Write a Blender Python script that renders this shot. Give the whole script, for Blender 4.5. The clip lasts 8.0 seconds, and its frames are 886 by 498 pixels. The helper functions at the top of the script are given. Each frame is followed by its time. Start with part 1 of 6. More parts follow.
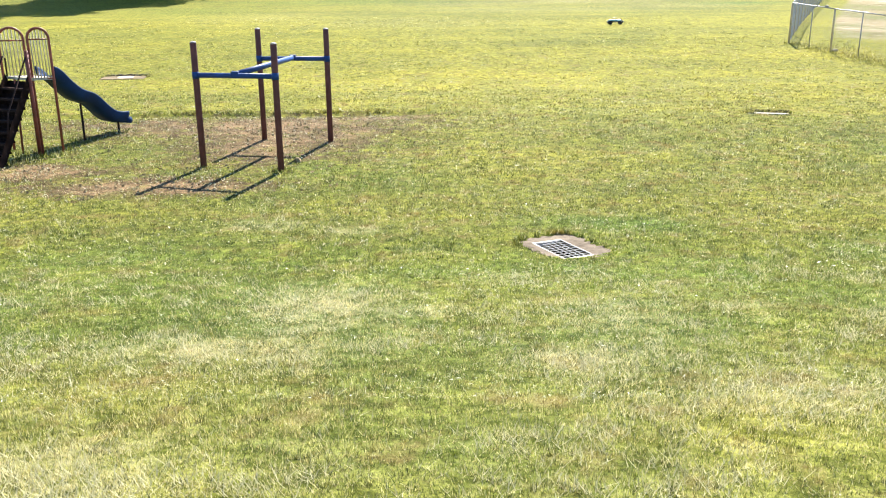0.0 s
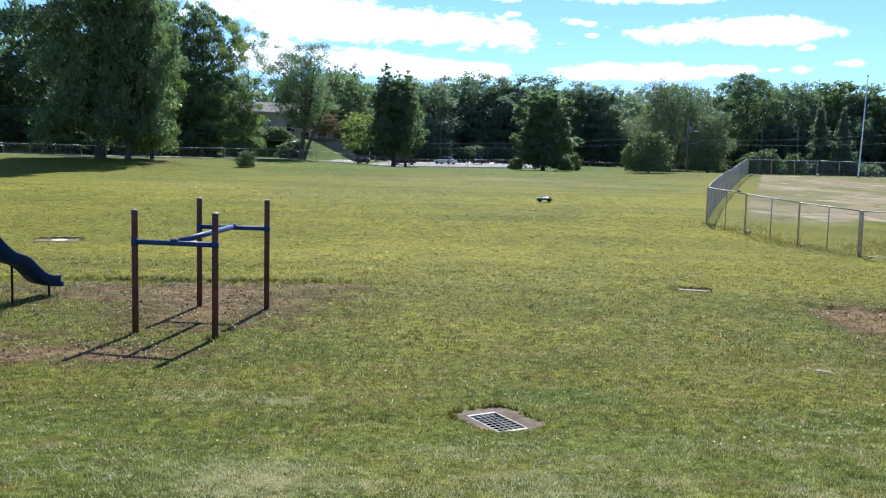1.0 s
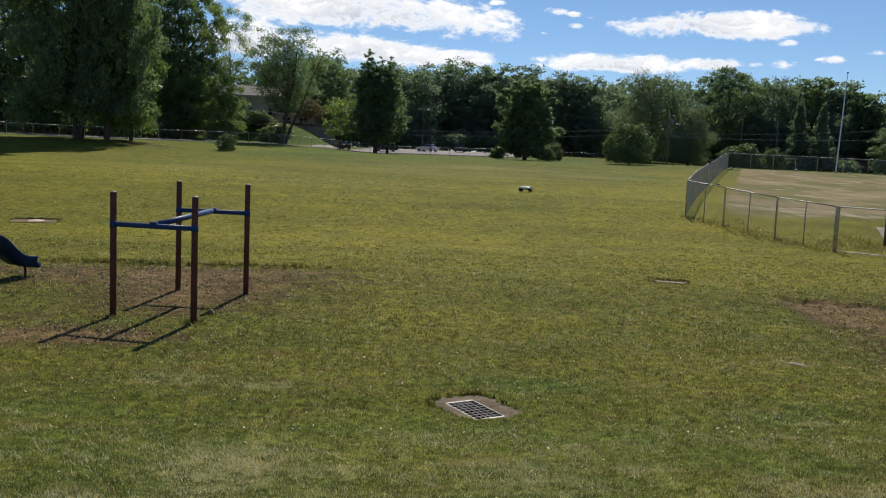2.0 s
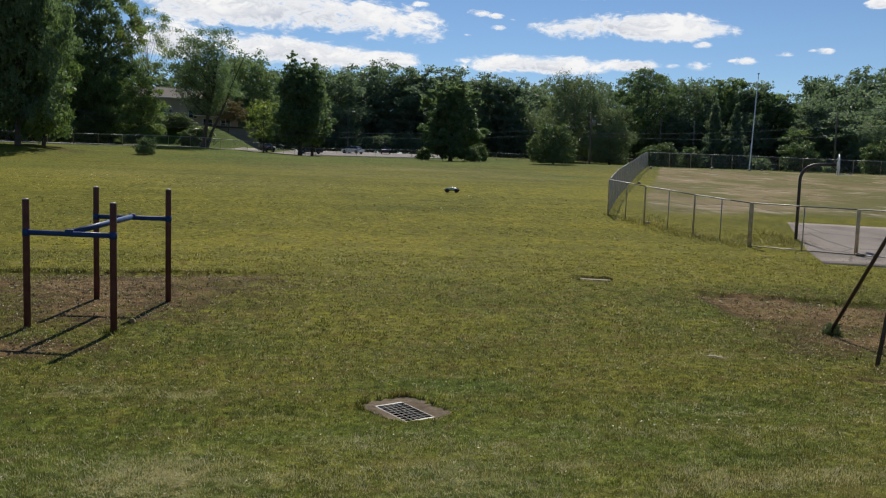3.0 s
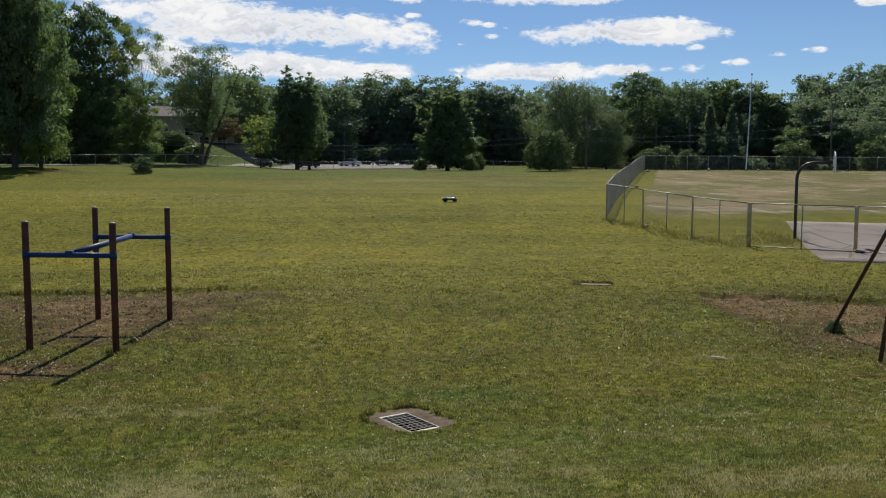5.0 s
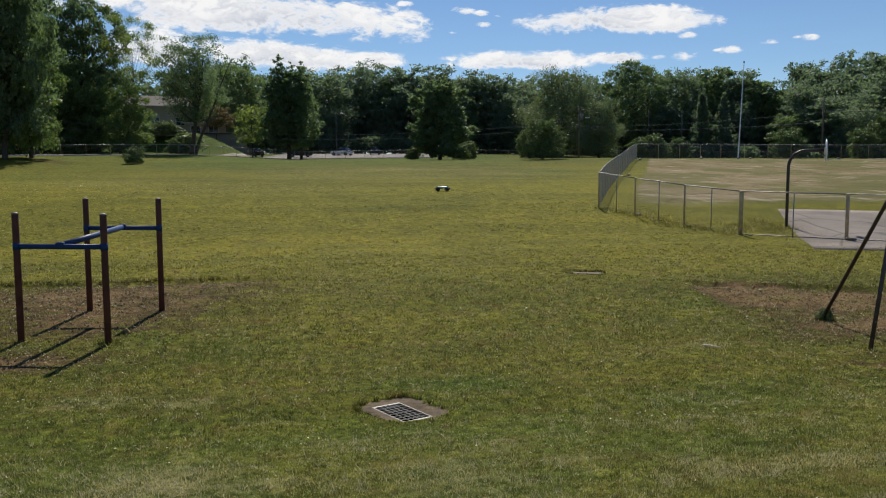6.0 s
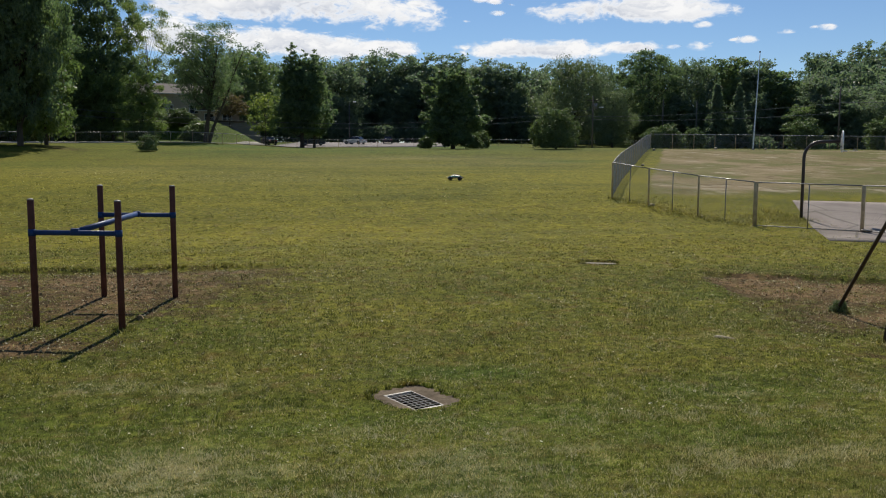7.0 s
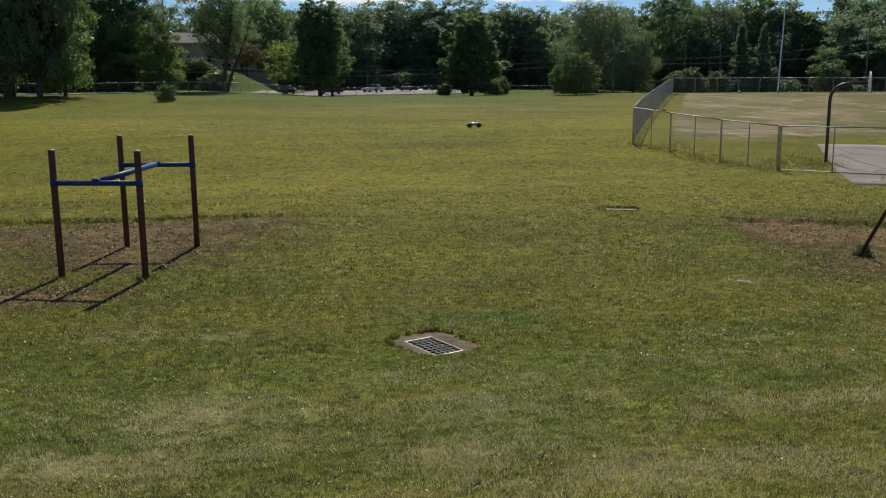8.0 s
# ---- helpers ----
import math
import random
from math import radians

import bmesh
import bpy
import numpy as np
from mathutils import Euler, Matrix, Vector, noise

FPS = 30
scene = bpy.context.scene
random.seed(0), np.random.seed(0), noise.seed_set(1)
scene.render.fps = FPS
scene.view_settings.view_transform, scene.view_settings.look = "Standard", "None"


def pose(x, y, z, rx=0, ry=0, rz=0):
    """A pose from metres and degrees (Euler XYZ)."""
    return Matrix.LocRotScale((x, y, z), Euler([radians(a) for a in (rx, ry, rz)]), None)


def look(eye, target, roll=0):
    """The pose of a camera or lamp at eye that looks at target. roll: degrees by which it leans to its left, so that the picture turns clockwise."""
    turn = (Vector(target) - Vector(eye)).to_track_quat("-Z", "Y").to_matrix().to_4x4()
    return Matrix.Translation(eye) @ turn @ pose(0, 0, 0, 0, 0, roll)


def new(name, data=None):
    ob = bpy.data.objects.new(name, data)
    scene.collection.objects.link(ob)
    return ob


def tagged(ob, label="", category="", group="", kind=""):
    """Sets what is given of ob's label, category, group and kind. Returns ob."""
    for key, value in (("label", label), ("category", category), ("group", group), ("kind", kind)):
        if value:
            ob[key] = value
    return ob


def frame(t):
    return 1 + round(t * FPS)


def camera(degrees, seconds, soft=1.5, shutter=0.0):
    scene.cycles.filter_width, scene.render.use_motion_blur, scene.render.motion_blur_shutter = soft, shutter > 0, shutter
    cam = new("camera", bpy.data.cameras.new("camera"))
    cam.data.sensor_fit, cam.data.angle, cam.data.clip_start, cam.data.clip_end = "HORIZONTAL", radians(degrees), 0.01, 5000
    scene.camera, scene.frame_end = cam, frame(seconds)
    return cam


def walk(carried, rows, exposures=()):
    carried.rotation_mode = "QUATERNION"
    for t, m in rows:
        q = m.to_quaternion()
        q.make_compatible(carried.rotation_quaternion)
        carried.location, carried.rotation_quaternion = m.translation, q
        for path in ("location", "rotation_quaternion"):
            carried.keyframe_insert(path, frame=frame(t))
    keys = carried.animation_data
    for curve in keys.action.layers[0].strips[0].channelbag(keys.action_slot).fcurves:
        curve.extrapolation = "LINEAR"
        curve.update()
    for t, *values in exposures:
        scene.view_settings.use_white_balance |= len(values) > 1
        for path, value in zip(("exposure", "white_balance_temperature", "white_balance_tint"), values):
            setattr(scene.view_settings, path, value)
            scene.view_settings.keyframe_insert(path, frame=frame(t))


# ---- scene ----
# ---- camera and its walk ----
cam = camera(55.75, 8.0, soft=1.1)


def gaze(x, y, z, pitch, roll, yaw):
    return pose(x, y, z, 0, 0, yaw) @ pose(0, 0, 0, 90 + pitch) @ pose(0, 0, 0, 0, 0, -roll)


PATH = [
    (0.0, gaze(0.046, 0.227, 2.881, -16.285, 0.474, 0.121)),
    (0.2, gaze(0.055, 0.200, 2.897, -11.864, 0.110, -1.287)),
    (0.5, gaze(0.052, 0.199, 2.920, -8.180, -0.528, -2.589)),
    (1.0, gaze(-0.001, 0.057, 2.964, -4.812, -1.330, -4.413)),
    (1.2, gaze(-0.007, 0.040, 2.966, -4.374, -1.486, -4.636)),
    (2.3, gaze(-0.014, 0.011, 2.979, -5.837, -3.118, -6.744)),
    (2.5, gaze(-0.020, -0.023, 2.994, -5.737, -3.151, -7.940)),
    (3.0, gaze(0.003, 0.006, 2.984, -5.325, -1.844, -10.745)),
    (3.5, gaze(-0.004, -0.002, 2.992, -4.645, -1.101, -12.919)),
    (4.0, gaze(-0.000, -0.000, 3.000, -4.230, -0.550, -13.470)),
    (4.5, gaze(-0.001, -0.018, 2.989, -4.347, -0.192, -11.415)),
    (4.7, gaze(-0.002, -0.015, 2.981, -4.472, -0.092, -10.627)),
    (5.8, gaze(0.022, -0.023, 2.997, -5.234, 0.125, -11.315)),
    (6.0, gaze(0.015, -0.014, 2.996, -5.414, 0.159, -11.231)),
    (6.5, gaze(0.016, -0.009, 2.991, -6.008, -0.012, -10.600)),
    (7.0, gaze(0.010, -0.010, 2.989, -6.144, -0.165, -10.397)),
    (7.5, gaze(0.016, -0.026, 2.987, -7.086, 0.141, -9.597)),
    (8.0, gaze(0.020, -0.008, 2.965, -9.670, 0.494, -9.020)),
]
EXPOSURES = [(0.0, 2.02, 6100, 11), (0.5, 1.83, 5900, 11.5), (1.0, 1.00, 5560, 13), (1.2, 0.81, 5760, 12), (2.3, -0.02, 6500, 10), (4.5, -0.06, 6500, 10), (6.0, -0.05, 6500, 10), (8.0, 0.0, 6500, 10)]
walk(cam, PATH, EXPOSURES)

# ---- world and sun ----
SUN_EL, SUN_AZ = 45.0, 11.5      # degrees; azimuth to the right of straight ahead (+y)
world = bpy.data.worlds.new("sky")
scene.world = world
world.use_nodes = True
wn = world.node_tree.nodes
wn.clear()
sky = wn.new("ShaderNodeTexSky")
sky.sky_type = "NISHITA"
sky.sun_disc = False
sky.sun_elevation = radians(SUN_EL)
sky.sun_rotation = radians(SUN_AZ)
sky.air_density, sky.dust_density, sky.ozone_density = 1.0, 0.0, 6.0
sky.altitude = 900
back = wn.new("ShaderNodeBackground")
back.inputs["Strength"].default_value = 0.085
wout = wn.new("ShaderNodeOutputWorld")
world.node_tree.links.new(sky.outputs[0], back.inputs[0])
world.node_tree.links.new(back.outputs[0], wout.inputs[0])

sun_data = bpy.data.lights.new("sun", "SUN")
sun_data.energy, sun_data.angle, sun_data.color = 5.0, radians(0.53), (1.0, 0.94, 0.84)
sun_from = Vector((math.sin(radians(SUN_AZ)) * math.cos(radians(SUN_EL)), math.cos(radians(SUN_AZ)) * math.cos(radians(SUN_EL)), math.sin(radians(SUN_EL))))
sun = new("sun", sun_data)
sun.matrix_world = look(sun_from * 300, (0, 0, 0))


# ---- materials ----
class Mat:
    """A node material with short calls."""

    def __init__(self, name):
        self.m = bpy.data.materials.new(name)
        self.m.use_nodes = True
        self.t = self.m.node_tree
        self.n = self.t.nodes
        self.n.clear()
        self.out = self.n.new("ShaderNodeOutputMaterial")

    def node(self, kind, **inputs):
        nd = self.n.new(kind)
        for k, v in inputs.items():
            sock = nd.inputs[int(k[1:])] if k[0] == "i" and k[1:].isdigit() else nd.inputs[k.replace("_", " ")]
            if hasattr(v, "is_linked") or hasattr(v, "links"):
                self.t.links.new(v, sock)
            else:
                sock.default_value = v
        return nd

    def coord(self, kind="Object"):
        return self.n.new("ShaderNodeTexCoord").outputs[kind]

    def where(self):
        return self.n.new("ShaderNodeNewGeometry").outputs["Position"]

    def noise(self, scale, detail=4.0, rough=0.6, vec=None, out="Fac"):
        nd = self.node("ShaderNodeTexNoise", Scale=scale, Detail=detail, Roughness=rough)
        self.t.links.new(vec if vec is not None else self.coord(), nd.inputs["Vector"])
        return nd.outputs[out]

    def ramp(self, fac, lo, hi, a=0.0, b=1.0):
        nd = self.node("ShaderNodeMapRange", i0=fac, i1=lo, i2=hi, i3=a, i4=b)
        nd.interpolation_type = "SMOOTHSTEP"
        return nd.outputs[0]

    def mix(self, fac, a, b, blend="MIX"):
        nd = self.n.new("ShaderNodeMix")
        nd.data_type, nd.blend_type = "RGBA", blend
        for sock, v in ((nd.inputs[0], fac), (nd.inputs[6], a), (nd.inputs[7], b)):
            if hasattr(v, "is_linked"):
                self.t.links.new(v, sock)
            else:
                sock.default_value = v if not isinstance(v, tuple) else (*v[:3], 1.0)
        return nd.outputs[2]

    def math(self, op, a, b=0.0):
        nd = self.n.new("ShaderNodeMath")
        nd.operation = op
        for sock, v in ((nd.inputs[0], a), (nd.inputs[1], b)):
            if hasattr(v, "is_linked"):
                self.t.links.new(v, sock)
            else:
                sock.default_value = v
        return nd.outputs[0]

    def attr(self, name):
        nd = self.n.new("ShaderNodeAttribute")
        nd.attribute_name = name
        return nd.outputs["Fac"]

    def bump(self, height, strength=0.5, dist=0.01):
        return self.node("ShaderNodeBump", Height=height, Strength=strength, Distance=dist).outputs[0]

    def finish(self, color, rough=0.6, metal=0.0, bump=None, spec=0.5, translucent=0.0, tcolor=None):
        p = self.n.new("ShaderNodeBsdfPrincipled")
        for key, v in (("Base Color", color), ("Roughness", rough), ("Metallic", metal), ("Specular IOR Level", spec)):
            if hasattr(v, "is_linked"):
                self.t.links.new(v, p.inputs[key])
            else:
                p.inputs[key].default_value = (*v[:3], 1.0) if isinstance(v, tuple) else v
        if bump is not None:
            self.t.links.new(bump, p.inputs["Normal"])
        last = p.outputs[0]
        if translucent > 0:
            tr = self.n.new("ShaderNodeBsdfTranslucent")
            v = tcolor if tcolor is not None else color
            if hasattr(v, "is_linked"):
                self.t.links.new(v, tr.inputs["Color"])
            else:
                tr.inputs["Color"].default_value = (*v[:3], 1.0)
            mx = self.n.new("ShaderNodeMixShader")
            mx.inputs[0].default_value = translucent
            self.t.links.new(last, mx.inputs[1])
            self.t.links.new(tr.outputs[0], mx.inputs[2])
            last = mx.outputs[0]
        self.t.links.new(last, self.out.inputs["Surface"])
        return self.m


def painted(name, color, rough=0.45, worn=(0.10, 0.06, 0.045), wear=0.62, scale=14.0, metal=0.0, spec=0.3):
    """Paint or bare metal with faded blotches and worn spots."""
    m = Mat(name)
    c = m.coord()
    blotch = m.noise(3.0, 5.0, 0.6, c)
    base = m.mix(m.ramp(blotch, 0.35, 0.7), tuple(v * 0.8 for v in color), tuple(min(1, v * 1.2) for v in color))
    spots = m.ramp(m.noise(scale, 6.0, 0.7, c), wear, wear + 0.08)
    col = m.mix(spots, base, worn)
    return m.finish(col, m.ramp(blotch, 0.3, 0.7, rough - 0.1, rough + 0.12), metal, m.bump(m.noise(60.0, 3.0, 0.6, c), 0.15, 0.003), spec)


def streaks(m, p):
    """Long faint passes of the mower across the field."""
    st = m.node("ShaderNodeMapping", i0=p)
    st.inputs["Scale"].default_value = (0.035, 0.42, 1.0)
    st.inputs["Rotation"].default_value = (0, 0, radians(7))
    return m.ramp(m.noise(1.0, 5.0, 0.62, st.outputs[0]), 0.36, 0.64)


def ground_material():
    m = Mat("field grass and soil")
    p = m.where()
    big = m.noise(0.09, 5.0, 0.6, p)
    mid = m.noise(0.55, 6.0, 0.65, p)
    fine = m.noise(5.0, 6.0, 0.75, p)
    grain = m.noise(38.0, 4.0, 0.8, p)
    green = m.mix(m.ramp(mid, 0.3, 0.72), (0.085, 0.113, 0.022), (0.157, 0.168, 0.031))
    lush = m.mix(m.ramp(big, 0.34, 0.70), green, (0.205, 0.205, 0.036))
    lush = m.mix(m.attr("yellow"), lush, (0.265, 0.250, 0.034))
    lush = m.mix(m.ramp(m.noise(0.8, 4.0, 0.6, p), 0.50, 0.68, 0.0, 0.5), lush, (0.235, 0.240, 0.030))
    lush = m.mix(m.math("MULTIPLY", m.attr("verdant"), 0.9), lush, (0.088, 0.150, 0.028))
    lush = m.mix(1.0, lush, m.mix(streaks(m, p), (0.87, 0.90, 0.87), (1.11, 1.09, 1.03)), "MULTIPLY")
    tuft = m.mix(m.ramp(fine, 0.34, 0.7), m.mix(1.0, lush, (0.40, 0.42, 0.36), "MULTIPLY"), m.mix(1.0, lush, (1.50, 1.40, 1.25), "MULTIPLY"))
    tuft = m.mix(m.ramp(grain, 0.38, 0.66, 0.0, 0.85), tuft, m.mix(1.0, tuft, (0.35, 0.36, 0.3), "MULTIPLY"))
    thatch = m.ramp(m.noise(1.9, 7.0, 0.72, p), 0.50, 0.68, 0.0, 0.75)
    tuft = m.mix(m.math("MULTIPLY", thatch, m.attr("thatchy")), tuft, (0.150, 0.105, 0.040))
    straw = m.mix(m.ramp(grain, 0.3, 0.7), (0.22, 0.185, 0.11), (0.36, 0.32, 0.22))
    dryness = m.math("ADD", m.attr("dry"), m.ramp(m.noise(1.6, 6.0, 0.7, p), 0.56, 0.80, 0.0, 0.55))
    dryness = m.math("MULTIPLY", dryness, m.ramp(fine, 0.40, 0.66, 0.0, 0.75))
    turf = m.mix(dryness, tuft, straw)
    bare = m.math("ADD", m.noise(2.2, 6.0, 0.7, p), m.math("MULTIPLY", m.math("SUBTRACT", m.attr("dirt"), 0.62), 0.5))
    soil = m.mix(m.ramp(bare, 0.38, 0.76), (0.052, 0.032, 0.013), (0.212, 0.135, 0.068))
    soil = m.mix(m.ramp(m.noise(6.0, 6.0, 0.8, p), 0.47, 0.60, 0.0, 0.9), soil, (0.036, 0.026, 0.009))
    soil = m.mix(m.ramp(grain, 0.55, 0.72, 0.0, 0.6), soil, (0.33, 0.26, 0.15))
    edge = m.math("ADD", m.attr("dirt"), m.math("MULTIPLY", m.math("SUBTRACT", m.noise(2.6, 7.0, 0.8, p), 0.5), 3.0))
    sprig = m.ramp(m.noise(1.3, 6.0, 0.72, p), 0.52, 0.62, 0.0, 0.75)
    col = m.mix(m.ramp(edge, 0.22, 0.62), turf, m.mix(sprig, soil, m.mix(0.35, tuft, soil)))
    flat = m.node("ShaderNodeMapping", i0=p)
    flat.inputs["Scale"].default_value = (0.13, 0.085, 1.0)
    col = m.mix(1.0, col, (1.01, 1.0, 0.96), "MULTIPLY")
    infield = m.mix(m.ramp(m.noise(1.0, 7.0, 0.76, flat.outputs[0]), 0.38, 0.64), (0.165, 0.138, 0.058), (0.275, 0.215, 0.128))
    infield = m.mix(m.ramp(m.noise(0.11, 5.0, 0.65, p), 0.47, 0.56, 0.0, 0.85), infield, (0.125, 0.128, 0.040))
    infield = m.mix(m.ramp(m.noise(0.28, 7.0, 0.72, p), 0.55, 0.64, 0.0, 0.85), infield, (0.380, 0.325, 0.225))
    infield = m.mix(m.ramp(m.noise(0.55, 7.0, 0.75, p), 0.54, 0.62, 0.0, 0.8), infield, (0.115, 0.082, 0.040))
    infield = m.mix(m.ramp(fine, 0.45, 0.7, 0.0, 0.5), infield, (0.09, 0.075, 0.035))
    iedge = m.math("ADD", m.attr("infield"), m.math("MULTIPLY", m.math("SUBTRACT", m.noise(0.25, 5.0, 0.7, p), 0.5), 0.8))
    col = m.mix(m.ramp(iedge, 0.45, 0.8), col, infield)
    height = m.math("ADD", m.math("MULTIPLY", fine, 0.7), m.math("MULTIPLY", grain, 0.5))
    return m.finish(col, 0.9, 0.0, m.bump(height, 0.8, 0.05), 0.04)


def blade_material():
    m = Mat("grass blades")
    rnd = m.n.new("ShaderNodeNewGeometry").outputs["Random Per Island"]
    p = m.where()
    mid = m.noise(0.55, 6.0, 0.65, p)
    a = m.mix(m.ramp(mid, 0.3, 0.72), (0.080, 0.116, 0.019), (0.165, 0.174, 0.030))
    a = m.mix(m.attr("yellow"), a, (0.295, 0.265, 0.048))
    a = m.mix(m.ramp(m.noise(0.8, 4.0, 0.6, p), 0.50, 0.68, 0.0, 0.5), a, (0.250, 0.250, 0.036))
    a = m.mix(1.0, a, m.mix(streaks(m, p), (0.87, 0.90, 0.87), (1.11, 1.09, 1.03)), "MULTIPLY")
    patch = m.noise(3.6, 5.0, 0.65, p)
    a = m.mix(m.ramp(patch, 0.56, 0.68, 0.0, 0.7), a, (0.115, 0.200, 0.026))
    a = m.mix(m.ramp(patch, 0.46, 0.34, 0.0, 0.7), a, (0.270, 0.235, 0.085))
    deep = m.ramp(m.noise(1.1, 5.0, 0.65, p), 0.50, 0.66)
    a = m.mix(m.math("MULTIPLY", deep, 0.8), a, (0.045, 0.085, 0.018))
    a = m.mix(m.ramp(rnd, 0.5, 1.0, 0.0, 1.0), a, (0.46, 0.45, 0.20))
    a = m.mix(m.ramp(m.math("FRACT", m.math("MULTIPLY", rnd, 13.3)), 0.4, 0.8, 0.0, 0.85), a, (0.024, 0.036, 0.006))
    # a few blades near white: sun glints put into the blade colour
    a = m.mix(m.ramp(m.math("FRACT", m.math("MULTIPLY", rnd, 7.7)), 0.90, 0.97, 0.0, 0.8), a, (0.66, 0.65, 0.42))
    thatch = m.ramp(m.noise(1.9, 7.0, 0.72, p), 0.50, 0.68, 0.0, 0.8)
    a = m.mix(m.math("MULTIPLY", m.attr("verdant"), 0.75), a, (0.092, 0.148, 0.030))
    a = m.mix(m.math("MULTIPLY", thatch, m.attr("thatchy")), a, m.mix(rnd, (0.150, 0.100, 0.038), (0.300, 0.220, 0.095)))
    straw = m.mix(rnd, (0.36, 0.30, 0.15), (0.74, 0.69, 0.46))
    d = m.math("ADD", m.math("MULTIPLY", m.attr("dry"), 0.9), m.ramp(m.noise(1.6, 6.0, 0.7, p), 0.54, 0.72, 0.0, 0.55))
    tussock = m.ramp(m.noise(6.5, 5.0, 0.7, p), 0.36, 0.64)
    a = m.mix(1.0, a, m.mix(tussock, (0.52, 0.52, 0.48), (1.30, 1.24, 1.15)), "MULTIPLY")
    pick = m.ramp(m.math("ADD", d, m.math("SUBTRACT", m.math("FRACT", m.math("MULTIPLY", rnd, 37.7)), 0.5)), 0.42, 0.5)
    col = m.mix(1.0, m.mix(pick, a, straw), (1.0, 1.0, 0.97), "MULTIPLY")
    return m.finish(col, 0.48, 0.0, None, 0.35, 0.38, m.mix(1.0, col, (1.2, 1.15, 0.75), "MULTIPLY"))


def leaf_material(name, dark, light, tone=0.5, translucent=0.33):
    m = Mat(name)
    rnd = m.n.new("ShaderNodeNewGeometry").outputs["Random Per Island"]
    tree = m.n.new("ShaderNodeObjectInfo").outputs["Random"]
    col = m.mix(rnd, dark, light)
    blot = m.ramp(m.noise(0.35, 3.0, 0.6, m.where()), 0.35, 0.65)
    col = m.mix(m.math("MULTIPLY", blot, 0.4), col, m.mix(1.0, col, (1.2, 1.1, 0.75), "MULTIPLY"))
    col = m.mix(m.math("MULTIPLY", tree, tone), col, m.mix(1.0, col, (0.70, 0.78, 0.85), "MULTIPLY"))
    return m.finish(col, 0.58, 0.0, None, 0.55, translucent, m.mix(1.0, col, (1.08, 1.22, 0.78), "MULTIPLY"))


def bark_material():
    m = Mat("bark")
    c = m.coord()
    st = m.node("ShaderNodeMapping", i0=c)
    st.inputs["Scale"].default_value = (6, 6, 1.2)
    n1 = m.noise(2.0, 6.0, 0.7, st.outputs[0])
    return m.finish(m.mix(n1, (0.030, 0.024, 0.018), (0.12, 0.098, 0.075)), 0.9, 0.0, m.bump(n1, 0.8, 0.05), 0.2)


def concrete_material(name="weathered concrete", lo=(0.102, 0.080, 0.054), hi=(0.205, 0.162, 0.114), scale=1.0):
    m = Mat(name)
    p = m.where()
    a = m.noise(2.5 * scale, 6.0, 0.7, p)
    b = m.noise(40.0 * scale, 4.0, 0.75, p)
    col = m.mix(m.ramp(a, 0.3, 0.7), lo, hi)
    col = m.mix(m.ramp(m.noise(9.0 * scale, 6.0, 0.75, p), 0.48, 0.66, 0.0, 0.6), col, tuple(v * 0.75 for v in lo))
    col = m.mix(m.ramp(b, 0.55, 0.8, 0.0, 0.6), col, tuple(v * 0.55 for v in lo))
    return m.finish(col, 0.95, 0.0, m.bump(m.math("ADD", a, b), 0.5, 0.01), 0.04)


def court_material():
    m = Mat("sun-bleached asphalt")
    p = m.where()
    a = m.noise(0.3, 6.0, 0.65, p)
    b = m.noise(30.0, 3.0, 0.8, p)
    crack = m.node("ShaderNodeTexVoronoi", Scale=0.22)
    crack.feature = "DISTANCE_TO_EDGE"
    m.t.links.new(p, crack.inputs["Vector"])
    col = m.mix(m.ramp(a, 0.3, 0.7), (0.190, 0.160, 0.138), (0.285, 0.245, 0.215))
    col = m.mix(m.ramp(b, 0.5, 0.8, 0.0, 0.35), col, (0.10, 0.09, 0.085))
    col = m.mix(m.ramp(crack.outputs["Distance"], 0.0, 0.02, 0.65, 0.0), col, (0.07, 0.065, 0.05))
    return m.finish(col, 0.85, 0.0, m.bump(b, 0.3, 0.01), 0.06)


